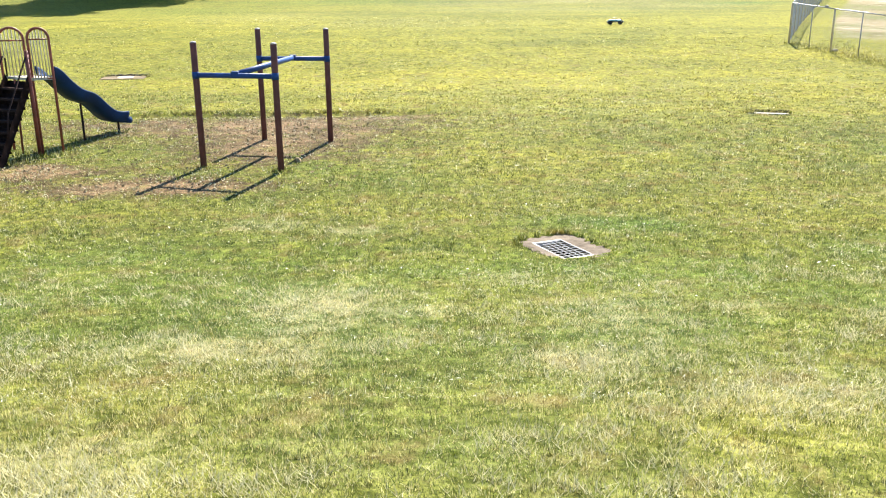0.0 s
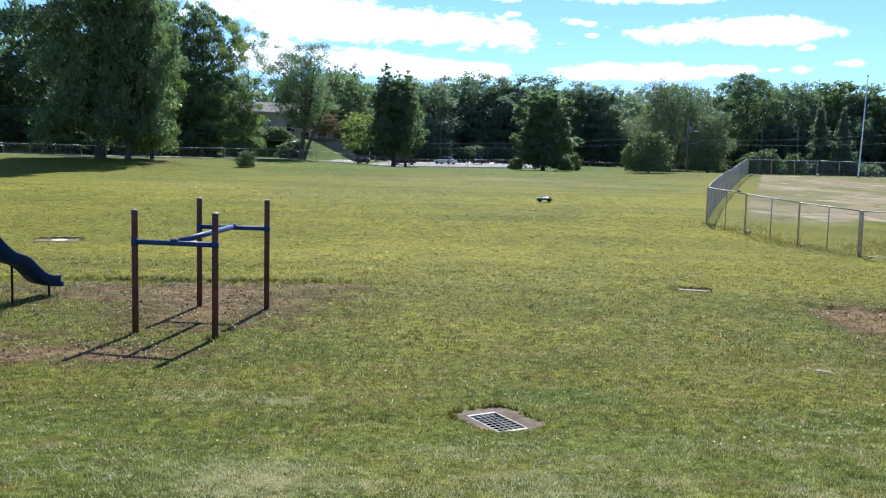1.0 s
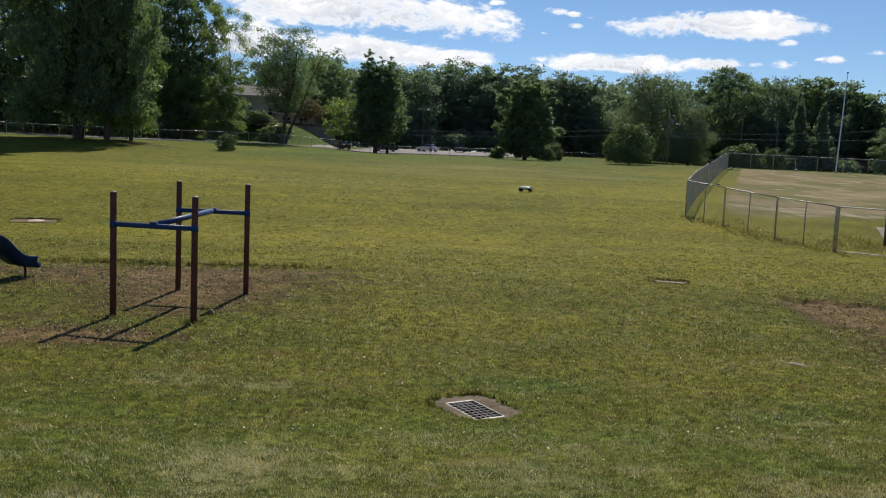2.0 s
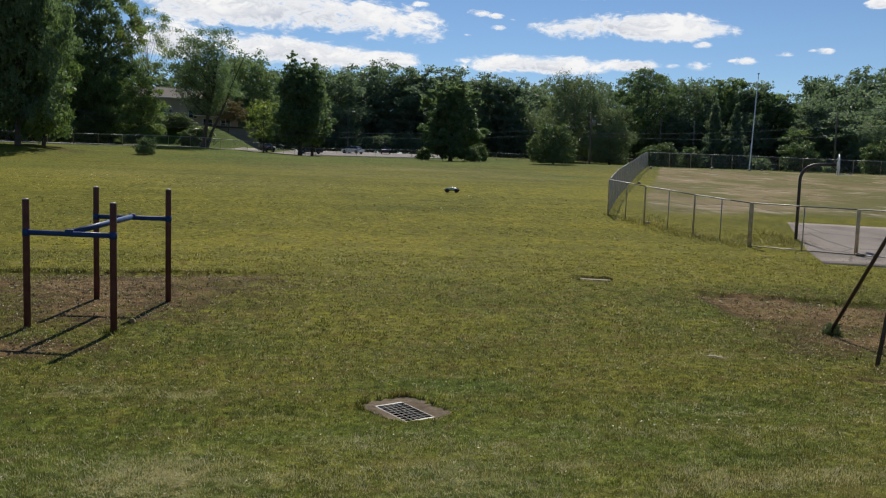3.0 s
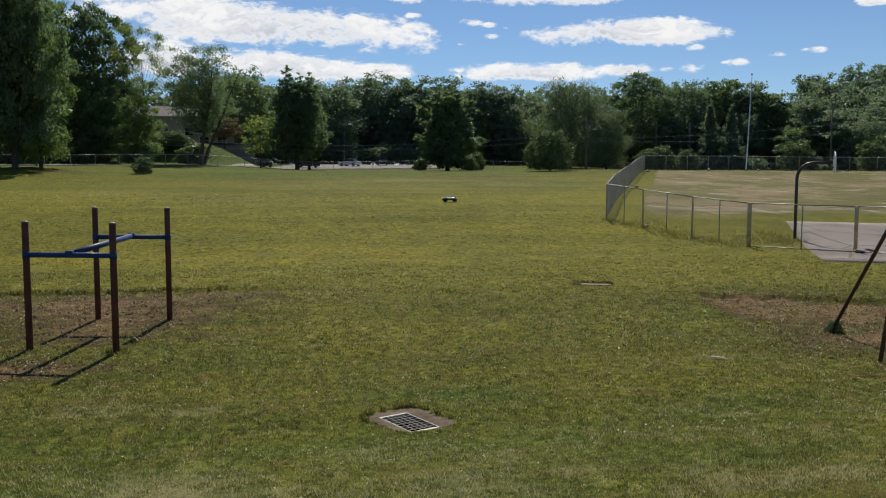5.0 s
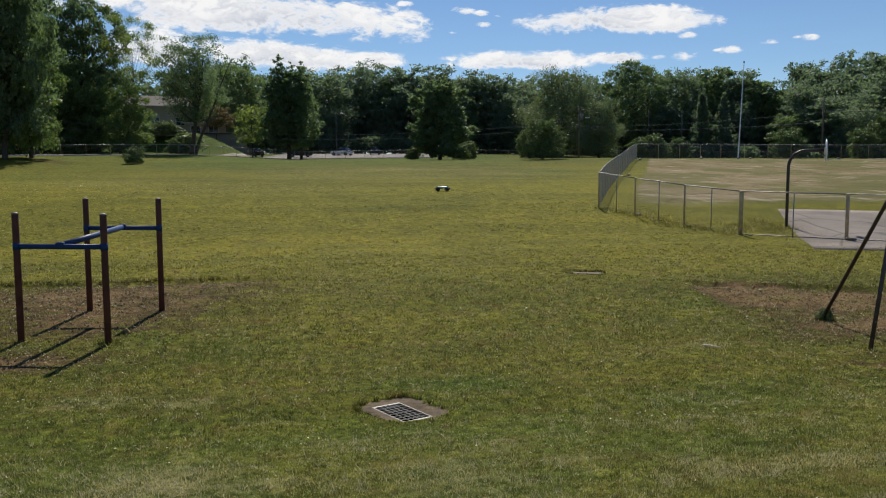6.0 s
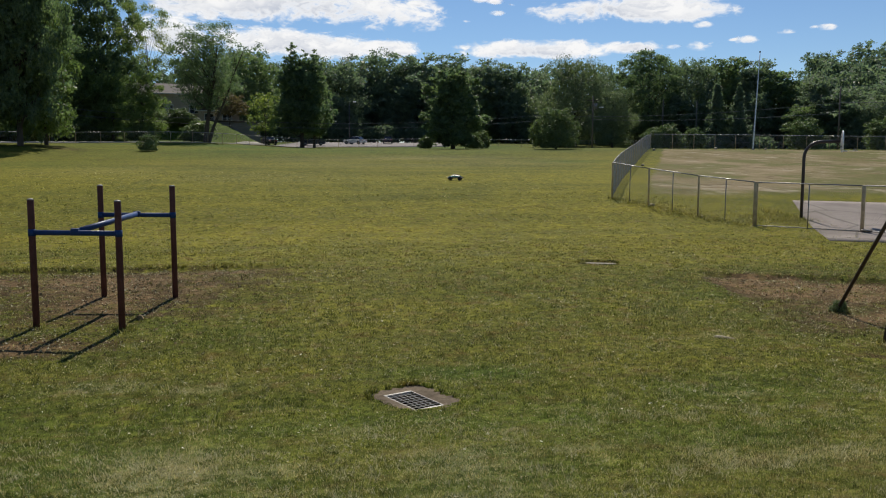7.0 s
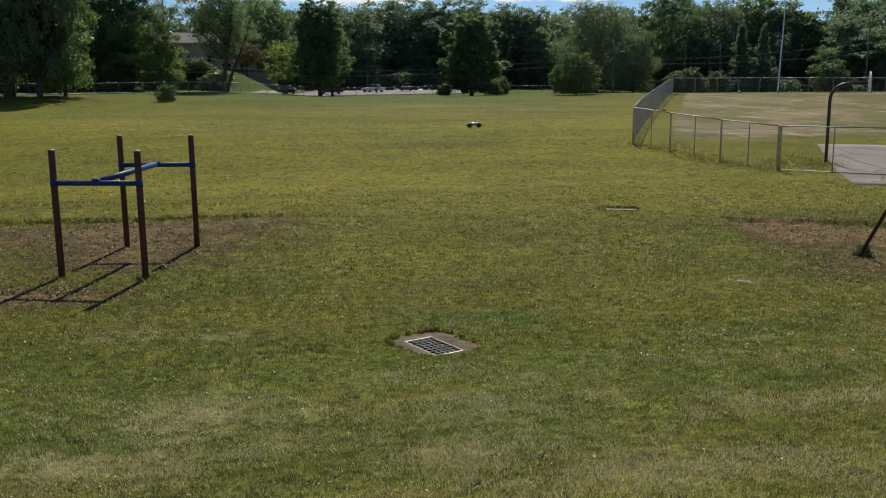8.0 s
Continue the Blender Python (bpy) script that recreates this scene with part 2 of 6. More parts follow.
def cloud_material():
    m = Mat("glowing cloud")
    st = m.node("ShaderNodeMapping", i0=m.where())
    st.inputs["Scale"].default_value = (0.55, 0.55, 1.0)
    p = st.outputs[0]
    push = m.node("ShaderNodeVectorMath", i0=m.noise(0.012, 3.0, 0.5, p, "Color"), i1=(70.0, 70.0, 50.0))
    push.operation = "MULTIPLY"
    warp = m.node("ShaderNodeVectorMath", i0=p, i1=push.outputs[0])
    warp.operation = "ADD"
    q = warp.outputs[0]
    big = m.math("SUBTRACT", m.noise(0.0075, 4.0, 0.5, q), 0.5)
    fine = m.math("SUBTRACT", m.noise(0.03, 8.0, 0.66, q), 0.5)
    wisp = m.math("SUBTRACT", m.noise(0.075, 5.0, 0.6, q), 0.5)
    core, lift = m.attr("core"), m.attr("lift")
    dens = m.math("ADD", m.math("ADD", core, m.math("MULTIPLY", big, 2.6)), m.math("ADD", m.math("MULTIPLY", fine, 1.5), m.math("MULTIPLY", wisp, 0.9)))
    # grey undersides and folds: cloud shading put into the colour
    low = m.ramp(m.math("ADD", lift, m.math("MULTIPLY", big, 3.0)), 0.30, -0.45)
    folds = m.ramp(m.math("ADD", big, fine), 0.16, -0.10)
    shade = m.math("MULTIPLY", m.math("MAXIMUM", m.math("MULTIPLY", low, 0.95), m.math("MULTIPLY", folds, 0.6)), m.ramp(dens, 0.35, 1.0))
    col = m.mix(shade, (1.0, 1.0, 1.0), (0.55, 0.60, 0.70))
    # emission takes the place of sunlight on the cloud
    em = m.node("ShaderNodeEmission", Color=col, Strength=0.95)
    clear = m.n.new("ShaderNodeBsdfTransparent")
    mx = m.n.new("ShaderNodeMixShader")
    m.t.links.new(m.ramp(dens, -0.15, 0.70), mx.inputs[0])
    m.t.links.new(clear.outputs[0], mx.inputs[1])
    m.t.links.new(em.outputs[0], mx.inputs[2])
    m.t.links.new(mx.outputs[0], m.out.inputs["Surface"])
    return m.m


def glass_material(name="window glass"):
    m = Mat(name)
    return m.finish((0.02, 0.025, 0.03), 0.06, 0.0, None, 0.6)


def wall_material(name, color, scale=1.0):
    m = Mat(name)
    p = m.where()
    a = m.noise(0.6 * scale, 6.0, 0.65, p)
    return m.finish(m.mix(m.ramp(a, 0.3, 0.7), tuple(v * 0.82 for v in color), color), 0.8, 0.0, m.bump(m.noise(8.0, 3.0, 0.6, p), 0.3, 0.02), 0.3)


M_GROUND = ground_material()
M_BLADE = blade_material()
M_BARK = bark_material()
M_CONC = concrete_material()
M_CONC_PALE = concrete_material("pale worn concrete", (0.28, 0.24, 0.18), (0.44, 0.39, 0.31))
M_CONC_TAN = concrete_material("dusty tan concrete", (0.13, 0.095, 0.055), (0.24, 0.185, 0.115))
M_COURT = court_material()
M_ROAD = concrete_material("grey road surface", (0.24, 0.215, 0.20), (0.36, 0.33, 0.31), 0.2)
M_PATH = concrete_material("pale road surface", (0.24, 0.225, 0.20), (0.34, 0.32, 0.29), 0.2)
M_CLOUD = cloud_material()
M_IRON = painted("galvanised grate iron", (0.40, 0.37, 0.32), 0.6, (0.16, 0.11, 0.08), 0.60, 30.0, 0.2)
M_BAR = painted("dulled grate bars", (0.36, 0.33, 0.28), 0.7, (0.12, 0.085, 0.06), 0.58, 30.0, 0.0, 0.1)
M_PIT_SHADE = painted("black pit shade", (0.006, 0.005, 0.004), 0.95, (0.008, 0.007, 0.006), 0.62, 14.0, 0.0, 0.0)
M_POST = painted("weathered brown post paint", (0.120, 0.048, 0.038), 0.6, (0.19, 0.12, 0.10), 0.62, 22.0, 0.0, 0.12)
M_BLUE = painted("blue bar paint", (0.016, 0.046, 0.140), 0.5, (0.13, 0.17, 0.26), 0.64, 26.0, 0.0, 0.2)
M_CAP_SHINE = painted("pale post top highlight", (0.30, 0.26, 0.24), 0.5)
M_SLIDE = painted("dark blue slide plastic", (0.008, 0.027, 0.075), 0.6, (0.025, 0.055, 0.11), 0.64, 9.0, 0.0, 0.12)
M_RUST = painted("rust red paint", (0.22, 0.055, 0.030), 0.55, (0.12, 0.06, 0.035), 0.56, 25.0)
M_BARS = painted("tan guard bars", (0.36, 0.30, 0.20), 0.55, (0.20, 0.10, 0.05), 0.60, 30.0)
M_STEP = painted("dark step metal", (0.030, 0.018, 0.014), 0.9, (0.060, 0.034, 0.024), 0.56, 12.0, 0.0, 0.03)
M_SWING = painted("dull brown steel tube", (0.085, 0.062, 0.055), 0.42, (0.20, 0.16, 0.14), 0.60, 20.0, 0.35)
M_ELBOW = painted("bare galvanised elbow", (0.42, 0.42, 0.43), 0.35, (0.25, 0.24, 0.23), 0.62, 20.0, 0.7)
M_GALV = painted("galvanised fence steel", (0.26, 0.25, 0.24), 0.45, (0.16, 0.13, 0.11), 0.62, 18.0, 0.6)
M_RAIL = painted("bright galvanised rail", (0.34, 0.335, 0.33), 0.5, (0.25, 0.22, 0.20), 0.64, 10.0, 0.3)
M_FPOST = painted("weathered fence post", (0.50, 0.39, 0.25), 0.55, (0.15, 0.11, 0.08), 0.58, 18.0, 0.1)
M_WIRE = painted("chain link wire", (0.30, 0.29, 0.28), 0.45, (0.18, 0.15, 0.13), 0.62, 18.0, 0.6)
M_HOOP = painted("dark goose-neck tube", (0.060, 0.048, 0.045), 0.4, (0.16, 0.12, 0.11), 0.62, 14.0, 0.3)
M_WHITE = painted("white enamel", (0.72, 0.72, 0.70), 0.4, (0.40, 0.36, 0.32), 0.66, 12.0)
M_BOARD = painted("weathered board", (0.26, 0.27, 0.28), 0.6, (0.14, 0.12, 0.10), 0.6, 9.0, 0.0, 0.1)
M_LAMP = painted("dull dark grey lamp post", (0.085, 0.085, 0.088), 0.6, (0.12, 0.11, 0.10), 0.6, 9.0, 0.0, 0.1)
M_POLE = painted("flagpole aluminium", (0.62, 0.63, 0.64), 0.35, (0.4, 0.4, 0.4), 0.66, 8.0, 0.4)
M_WOODPOLE = wall_material("utility pole wood", (0.14, 0.115, 0.095))
M_CABLE2 = painted("grey cable", (0.15, 0.155, 0.165), 0.8, (0.12, 0.12, 0.12), 0.7, 5.0, 0.0, 0.05)
M_SIDING = wall_material("beige siding", (0.55, 0.46, 0.34))
M_GREYWALL = wall_material("grey block wall", (0.30, 0.30, 0.31))
M_ROOF = wall_material("brown shingle roof", (0.075, 0.058, 0.050), 3.0)
M_TRIM = painted("white window trim", (0.70, 0.70, 0.68), 0.5)
M_GLASS = glass_material()
M_TYRE = painted("black rubber", (0.018, 0.018, 0.018), 0.8)
M_TEAL = painted("teal body shell", (0.10, 0.28, 0.30), 0.35, (0.4, 0.55, 0.6), 0.64, 12.0)
M_BLACK = painted("black plastic", (0.015, 0.015, 0.016), 0.4)
M_CLOD = wall_material("dry soil crumbs", (0.25, 0.175, 0.075), 6.0)
# damp earth of the heap, and the painted shade of the slabs' turf edge
M_DAMP_AND_SHADE = wall_material("damp earth and turf shade", (0.052, 0.036, 0.022), 9.0)
def tip_material():
    m = Mat("bleached grass tips")
    rnd = m.n.new("ShaderNodeNewGeometry").outputs["Random Per Island"]
    col = m.mix(rnd, (0.34, 0.31, 0.13), (0.66, 0.60, 0.36))
    return m.finish(col, 0.5, 0.0, None, 0.4, 0.45, col)


def gloss_material():
    m = Mat("glossy lying blades")
    rnd = m.n.new("ShaderNodeNewGeometry").outputs["Random Per Island"]
    col = m.mix(rnd, (0.13, 0.15, 0.035), (0.36, 0.35, 0.16))
    return m.finish(col, m.ramp(rnd, 0.0, 1.0, 0.38, 0.60), 0.0, None, 0.6, 0.25, col)


M_TIP = tip_material()
M_GLOSS = gloss_material()
M_STONE = wall_material("pale stone", (0.33, 0.28, 0.20), 9.0)
M_YELLOW = painted("faded yellow post", (0.55, 0.45, 0.10), 0.5)
L_DARK = leaf_material("deep green leaves", (0.085, 0.130, 0.088), (0.185, 0.240, 0.120), 0.30, 0.55)
L_MID = leaf_material("mid green leaves", (0.098, 0.146, 0.084), (0.195, 0.250, 0.115), 0.40, 0.52)
L_LIGHT = leaf_material("light green leaves", (0.130, 0.180, 0.055), (0.300, 0.340, 0.110), 0.2, 0.5)
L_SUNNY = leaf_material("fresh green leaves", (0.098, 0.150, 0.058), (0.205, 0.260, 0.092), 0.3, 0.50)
L_BUSH = leaf_material("dark bush leaves", (0.075, 0.115, 0.052), (0.165, 0.210, 0.085), 0.3, 0.34)
L_WILLOW = leaf_material("grey green leaves", (0.108, 0.145, 0.088), (0.200, 0.238, 0.132), 0.2, 0.40)
# bluer, lighter green: distance haze is put into the leaf colour
L_FAR = leaf_material("wood leaves with painted haze", (0.108, 0.152, 0.125), (0.190, 0.235, 0.162), 0.30, 0.55)
L_RUST = leaf_material("rusty orange leaves", (0.125, 0.100, 0.058), (0.215, 0.155, 0.090), 0.3, 0.4)


# ---- mesh helpers ----
def smooth(e0, e1, v):
    t = np.clip((np.asarray(v, float) - e0) / (e1 - e0), 0, 1)
    return t * t * (3 - 2 * t)


TABLE = np.random.RandomState(7).rand(64, 64)


def vnoise(x, y):
    """Value noise over the plan, 0 to 1."""
    x, y = np.asarray(x, float), np.asarray(y, float)
    xi, yi = np.floor(x).astype(int), np.floor(y).astype(int)
    fx, fy = x - xi, y - yi
    fx, fy = fx * fx * (3 - 2 * fx), fy * fy * (3 - 2 * fy)
    a, b = TABLE[xi % 64, yi % 64], TABLE[(xi + 1) % 64, yi % 64]
    c, d = TABLE[xi % 64, (yi + 1) % 64], TABLE[(xi + 1) % 64, (yi + 1) % 64]
    return (a * (1 - fx) + b * fx) * (1 - fy) + (c * (1 - fx) + d * fx) * fy


def fbm(x, y, octaves=4):
    total, amp, norm = 0.0, 1.0, 0.0
    for k in range(octaves):
        total = total + amp * vnoise(np.asarray(x) * 2 ** k + 17.3 * k, np.asarray(y) * 2 ** k + 5.1 * k)
        norm += amp
        amp *= 0.55
    return total / norm


def mesh_of(name, verts, faces, mats, smooth_shade=False, face_mats=None):
    me = bpy.data.meshes.new(name)
    me.from_pydata([tuple(v) for v in verts], [], faces)
    for mt in (mats if isinstance(mats, (list, tuple)) else [mats]):
        me.materials.append(mt)
    if face_mats is not None:
        me.polygons.foreach_set("material_index", face_mats)
    if smooth_shade:
        me.polygons.foreach_set("use_smooth", [True] * len(me.polygons))
    me.update()
    return me


def soup(name, tris, mat):
    """A mesh of loose triangles or quads from an array (n, k, 3)."""
    n, k, _ = tris.shape
    me = bpy.data.meshes.new(name)
    me.vertices.add(n * k)
    me.vertices.foreach_set("co", tris.reshape(-1).astype(np.float32))
    me.loops.add(n * k)
    me.loops.foreach_set("vertex_index", np.arange(n * k, dtype=np.int32))
    me.polygons.add(n)
    me.polygons.foreach_set("loop_start", np.arange(0, n * k, k, dtype=np.int32))
    me.polygons.foreach_set("loop_total", np.full(n, k, dtype=np.int32))
    me.materials.append(mat)
    me.update(calc_edges=True)
    return me


def thing(name, place, label, category, group="", kind="", turn=0.0):
    ob = new(name)
    ob.empty_display_size = 0.2
    ob.matrix_world = pose(*place, 0, 0, turn)
    return tagged(ob, label, category, group, kind)


def child(name, me, parent, label="", at=(0, 0, 0), m=None):
    ob = new(name, me)
    ob.parent = parent
    ob.matrix_basis = m if m is not None else Matrix.Translation(at)
    if label:
        tagged(ob, label)
    return ob


def part(name, bm, mat, parent, label="", shade=True):
    me = bpy.data.meshes.new(name)
    bm.to_mesh(me)
    bm.free()
    me.materials.append(mat)
    if shade:
        me.polygons.foreach_set("use_smooth", [True] * len(me.polygons))
    return child(name, me, parent, label)


def tube(points, radii, sides=10, caps=True, dome=False):
    """A bmesh tube along points, with a radius each."""
    pts = [Vector(p) for p in points]
    if not isinstance(radii, (list, tuple)):
        radii = [radii] * len(pts)
    radii = list(radii)
    if dome:
        d = (pts[-1] - pts[-2]).normalized()
        end, r = pts[-1], radii[-1]
        pts[-1] = end - d * r * 0.55
        for f in (0.45, 0.8, 1.0):
            pts.append(end - d * r * 0.55 * (1 - f))
            radii.append(max(r * math.sqrt(max(0, 1 - f * f)), r * 0.12))
    bm = bmesh.new()
    rings = []
    ref = None
    for i, p in enumerate(pts):
        d = (pts[min(i + 1, len(pts) - 1)] - pts[max(i - 1, 0)]).normalized()
        if ref is None:
            ref = d.cross(Vector((0, 0, 1)) if abs(d.z) < 0.9 else Vector((1, 0, 0))).normalized()
        ref = (ref - d * ref.dot(d)).normalized()
        other = d.cross(ref)
        rings.append([bm.verts.new(p + (ref * math.cos(2 * math.pi * k / sides) + other * math.sin(2 * math.pi * k / sides)) * radii[i]) for k in range(sides)])
    for a, b in zip(rings, rings[1:]):
        for k in range(sides):
            bm.faces.new((a[k], a[(k + 1) % sides], b[(k + 1) % sides], b[k]))
    if caps:
        bm.faces.new(rings[0][::-1])
        bm.faces.new(rings[-1])
    return bm


def box(size, at=(0, 0, 0), bevel=0.0, m=None):
    bm = bmesh.new()
    bmesh.ops.create_cube(bm, size=1.0)
    bmesh.ops.scale(bm, vec=size, verts=bm.verts)
    if bevel:
        bmesh.ops.bevel(bm, geom=list(bm.edges), offset=bevel, segments=2, affect="EDGES", profile=0.5)
    if m is not None:
        bmesh.ops.transform(bm, matrix=m, verts=bm.verts)
    bmesh.ops.translate(bm, vec=at, verts=bm.verts)
    return bm


def join(*bms):
    out = bmesh.new()
    for b in bms:
        me = bpy.data.meshes.new("tmp")
        b.to_mesh(me)
        b.free()
        out.from_mesh(me)
        bpy.data.meshes.remove(me)
    return out


# ---- terrain ----
PROFILE = np.array([(-40, 1.9), (-6, 1.5), (0, 1.32), (3, .98), (6, .48), (8.6, .12), (10, 0), (13, 0), (16, .03), (19, .1), (25, .13), (31, .16), (34, .32), (38, .68), (42, 1.02),
                    (52, 1.6), (70, 2.52), (88, 3.5), (95, 3.85), (105, 4.1), (118, 4.33), (135, 4.62), (147, 4.8), (165, 5.7), (190, 6.6), (230, 7), (400, 8), (1500, 12)])


def profile(y):
    px, pz = PROFILE[:, 0], PROFILE[:, 1]
    sl = np.diff(pz) / np.diff(px)
    m = np.zeros(len(px))
    a, b = sl[:-1], sl[1:]
    m[1:-1] = np.where(a * b > 0, 2 * a * b / np.where(np.abs(a + b) < 1e-9, 1, a + b), 0)
    y = np.clip(np.asarray(y, float), px[0], px[-1])
    i = np.clip(np.searchsorted(px, y, side="right") - 1, 0, len(px) - 2)
    h = px[i + 1] - px[i]
    t = (y - px[i]) / h
    return (2 * t ** 3 - 3 * t * t + 1) * pz[i] + (t ** 3 - 2 * t * t + t) * h * m[i] + (3 * t * t - 2 * t ** 3) * pz[i + 1] + (t ** 3 - t * t) * h * m[i + 1]


def verge_x(y):
    """Where the turf ends beside the worn ground under the swings."""
    return np.interp(y, [8.5, 10.3, 11.9, 13.6, 15.4, 17.3, 20.0], [6.7, 7.3, 8.1, 8.7, 9.1, 9.6, 10.3])


def pit(x, y):
    """The two worn play areas: 0 outside, 1 inside; their far edge is a small step."""
    wob = 0.7 * (fbm(np.asarray(x) * 1.3, np.asarray(y) * 0.2, 3) - 0.5)
    left = smooth(-10.8, -9.6, x) * smooth(0.1, -1.0, x) * smooth(22.75, 22.5, y + wob) * smooth(13.0, 17.5, y)
    edge = 19.9 - 0.44 * (np.asarray(x) - 10.0) + wob
    verge = verge_x(y) + wob * 0.5
    right = smooth(-0.15, 0.45, x - verge) * smooth(0.12, -0.12, y - edge) * smooth(9.0, 11.0, y)
    lip = np.maximum(smooth(21.2, 22.6, y + wob) * left, smooth(-1.2, 0.0, y - edge) * right)
    return np.maximum(0.25 * left, 0.45 * right) + 0.9 * lip


def height(x, y):
    x, y = np.asarray(x, float), np.asarray(y, float)
    z = profile(y)
    z = z + 0.80 * smooth(6, -14, x) * smooth(92, 124, y) * smooth(152, 138, y) + 0.50 * smooth(-20, -27, x) * smooth(76, 90, y) * smooth(112, 98, y)   # rise under the big trees
    z = z + 3.9 * smooth(-2, -13, x) * smooth(132, 144, y) * smooth(-75, -40, x)   # bank before the houses
    z = z + 0.34 * smooth(66, 94, y) * smooth(24, 42, x) * smooth(130, 108, y)   # far side of the ball field
    z = z + 15 * smooth(105, 175, x) * smooth(110, 190, y)              # wooded hill
    z = z - 0.085 * pit(x, y)
    rough = smooth(0, 30, np.hypot(x, y))
    return z + (fbm(x * 0.35, y * 0.35, 3) - 0.5) * 0.05 + (fbm(x * 0.06, y * 0.06, 2) - 0.5) * 0.12 * rough * smooth(160, 120, y)


def zg(x, y):
    return float(height(x, y))


SOIL = [(-4.6, 20.4, 5.2, 2.3, 0.86), (-2.3, 21.7, 2.4, 0.8, 0.9), (-0.95, 22.1, 0.75, 0.4, 1.3), (-1.1, 20.4, 0.35, 0.2, 1.0), (-7.6, 15.3, 2.1, 0.9, 0.95), (-5.0, 13.9, 2.6, 0.9, 0.8), (-3.4, 17.6, 2.4, 2.2, 0.86), (-0.9, 17.0, 1.4, 0.6, 0.45), (-8.6, 20.5, 1.6, 1.2, 0.6),
        (11.2, 18.5, 1.5, 1.0, 1.5), (10.9, 17.3, 1.3, 1.3, 1.15), (12.4, 16.2, 1.5, 1.1, 1.0), (-1.9, 18.9, 1.0, 1.2, 0.85), (12.8, 17.3, 1.8, 0.9, 1.35), (11.4, 17.2, 1.4, 0.9, 1.0), (13.2, 14.6, 2.4, 0.9, 1.2), (11.3, 14.2, 1.2, 0.6, 1.0), (12.4, 14.5, 4.4, 4.4, 0.62), (12.4, 12.9, 1.6, 0.5, 0.75), (9.6, 13.3, 0.9, 0.4, 0.6), (10.3, 16.0, 1.0, 0.7, 0.5), (15.0, 16.0, 1.6, 0.9, 0.7), (9.2, 11.2, 0.8, 0.4, 0.6), (10.6, 11.0, 1.2, 0.6, 0.6), (8.42, 22.05, 0.45, 0.16, 1.3), (-23.5, 93.0, 4.0, 4.0, 0.5)]
STRAW = [(-1.1, 7.3, 0.6, 0.9, 0.9), (-1.4, 5.9, 0.8, 0.35, 0.8), (0.95, 5.5, 0.4, 0.3, 0.8), (-0.2, 7.1, 0.35, 0.2, 0.7), (2.7, 7.2, 0.2, 0.12, 0.9), (-1.8, 3.5, 0.6, 0.4, 0.7), (1.9, 4.5, 0.7, 0.3, 0.6),
         (1.5, 6.6, 0.5, 0.9, 0.45), (-1.2, 11.0, 0.35, 0.16, 0.95), (7.2, 12.9, 0.35, 0.2, 0.95), (-2.4, 11.3, 0.5, 0.25, 0.6), (0.6, 8.6, 0.3, 0.15, 0.6), (4.6, 6.4, 1.2, 0.35, 0.5), (5.6, 9.5, 0.3, 0.12, 0.7)]


FAR_DRY = [(13, 80, 10, 3.5, 0.55), (8, 68, 9, 3, 0.45), (20, 72, 6, 3.5, 0.4), (-12, 62, 7, 5, 0.35), (-2, 55, 8, 4, 0.3), (2, 76, 5, 3, 0.35)]


def ellipses(rows, x, y):
    total = np.zeros_like(np.asarray(x, float))
    for cx, cy, rx, ry, amp in rows:
        total = np.maximum(total, amp * np.exp(-(((x - cx) / rx) ** 2 + ((y - cy) / ry) ** 2) * 0.9))
    return total


def soil_at(x, y):
    inside = 0.25 + 0.75 * np.maximum(smooth(-0.25, 0.25, np.asarray(x) - verge_x(y)), smooth(6.0, 5.0, x) + smooth(21.0, 21.5, y))
    return np.clip(ellipses(SOIL, x, y) * np.clip(inside, 0, 1) * (0.55 + 0.9 * fbm(x * 0.8, y * 0.8, 4)), 0, 1)


def dry_at(x, y):
    near = 0.05 * smooth(9.0, 7.2, y) + 0.13 * smooth(6.6, 4.2, y)
    return np.clip(ellipses(STRAW, x, y) * (0.10 + 1.6 * fbm(x * 5, y * 5, 4)) + near * (0.3 + 1.4 * fbm(x * 0.9, y * 1.6, 4)) + ellipses(FAR_DRY, x, y) * (0.2 + 1.5 * fbm(x * 0.25, y * 0.3, 4)), 0, 1)


def yellow_at(x, y):
    band = smooth(15, 30, y) * smooth(96, 60, y) * (0.36 + 0.58 * smooth(0.38, 0.62, fbm(x * 0.055, y * 0.11, 4)))
    rim = 0.7 * smooth(6, 0, np.abs(x - (16.0 - 0.35 * (y - 41)) + 3)) * smooth(26, 32, y) * smooth(48, 42, y)
    far = 0.35 * smooth(60, 95, y) * smooth(0.5, 0.6, fbm(x * 0.05 + 9, y * 0.12, 3)) * smooth(115, 105, y)
    return np.clip(np.maximum(np.maximum(band, rim), far), 0, 1) * (0.5 + 0.5 * smooth(0.35, 0.65, fbm(x * 1.1, y * 0.7, 4)))


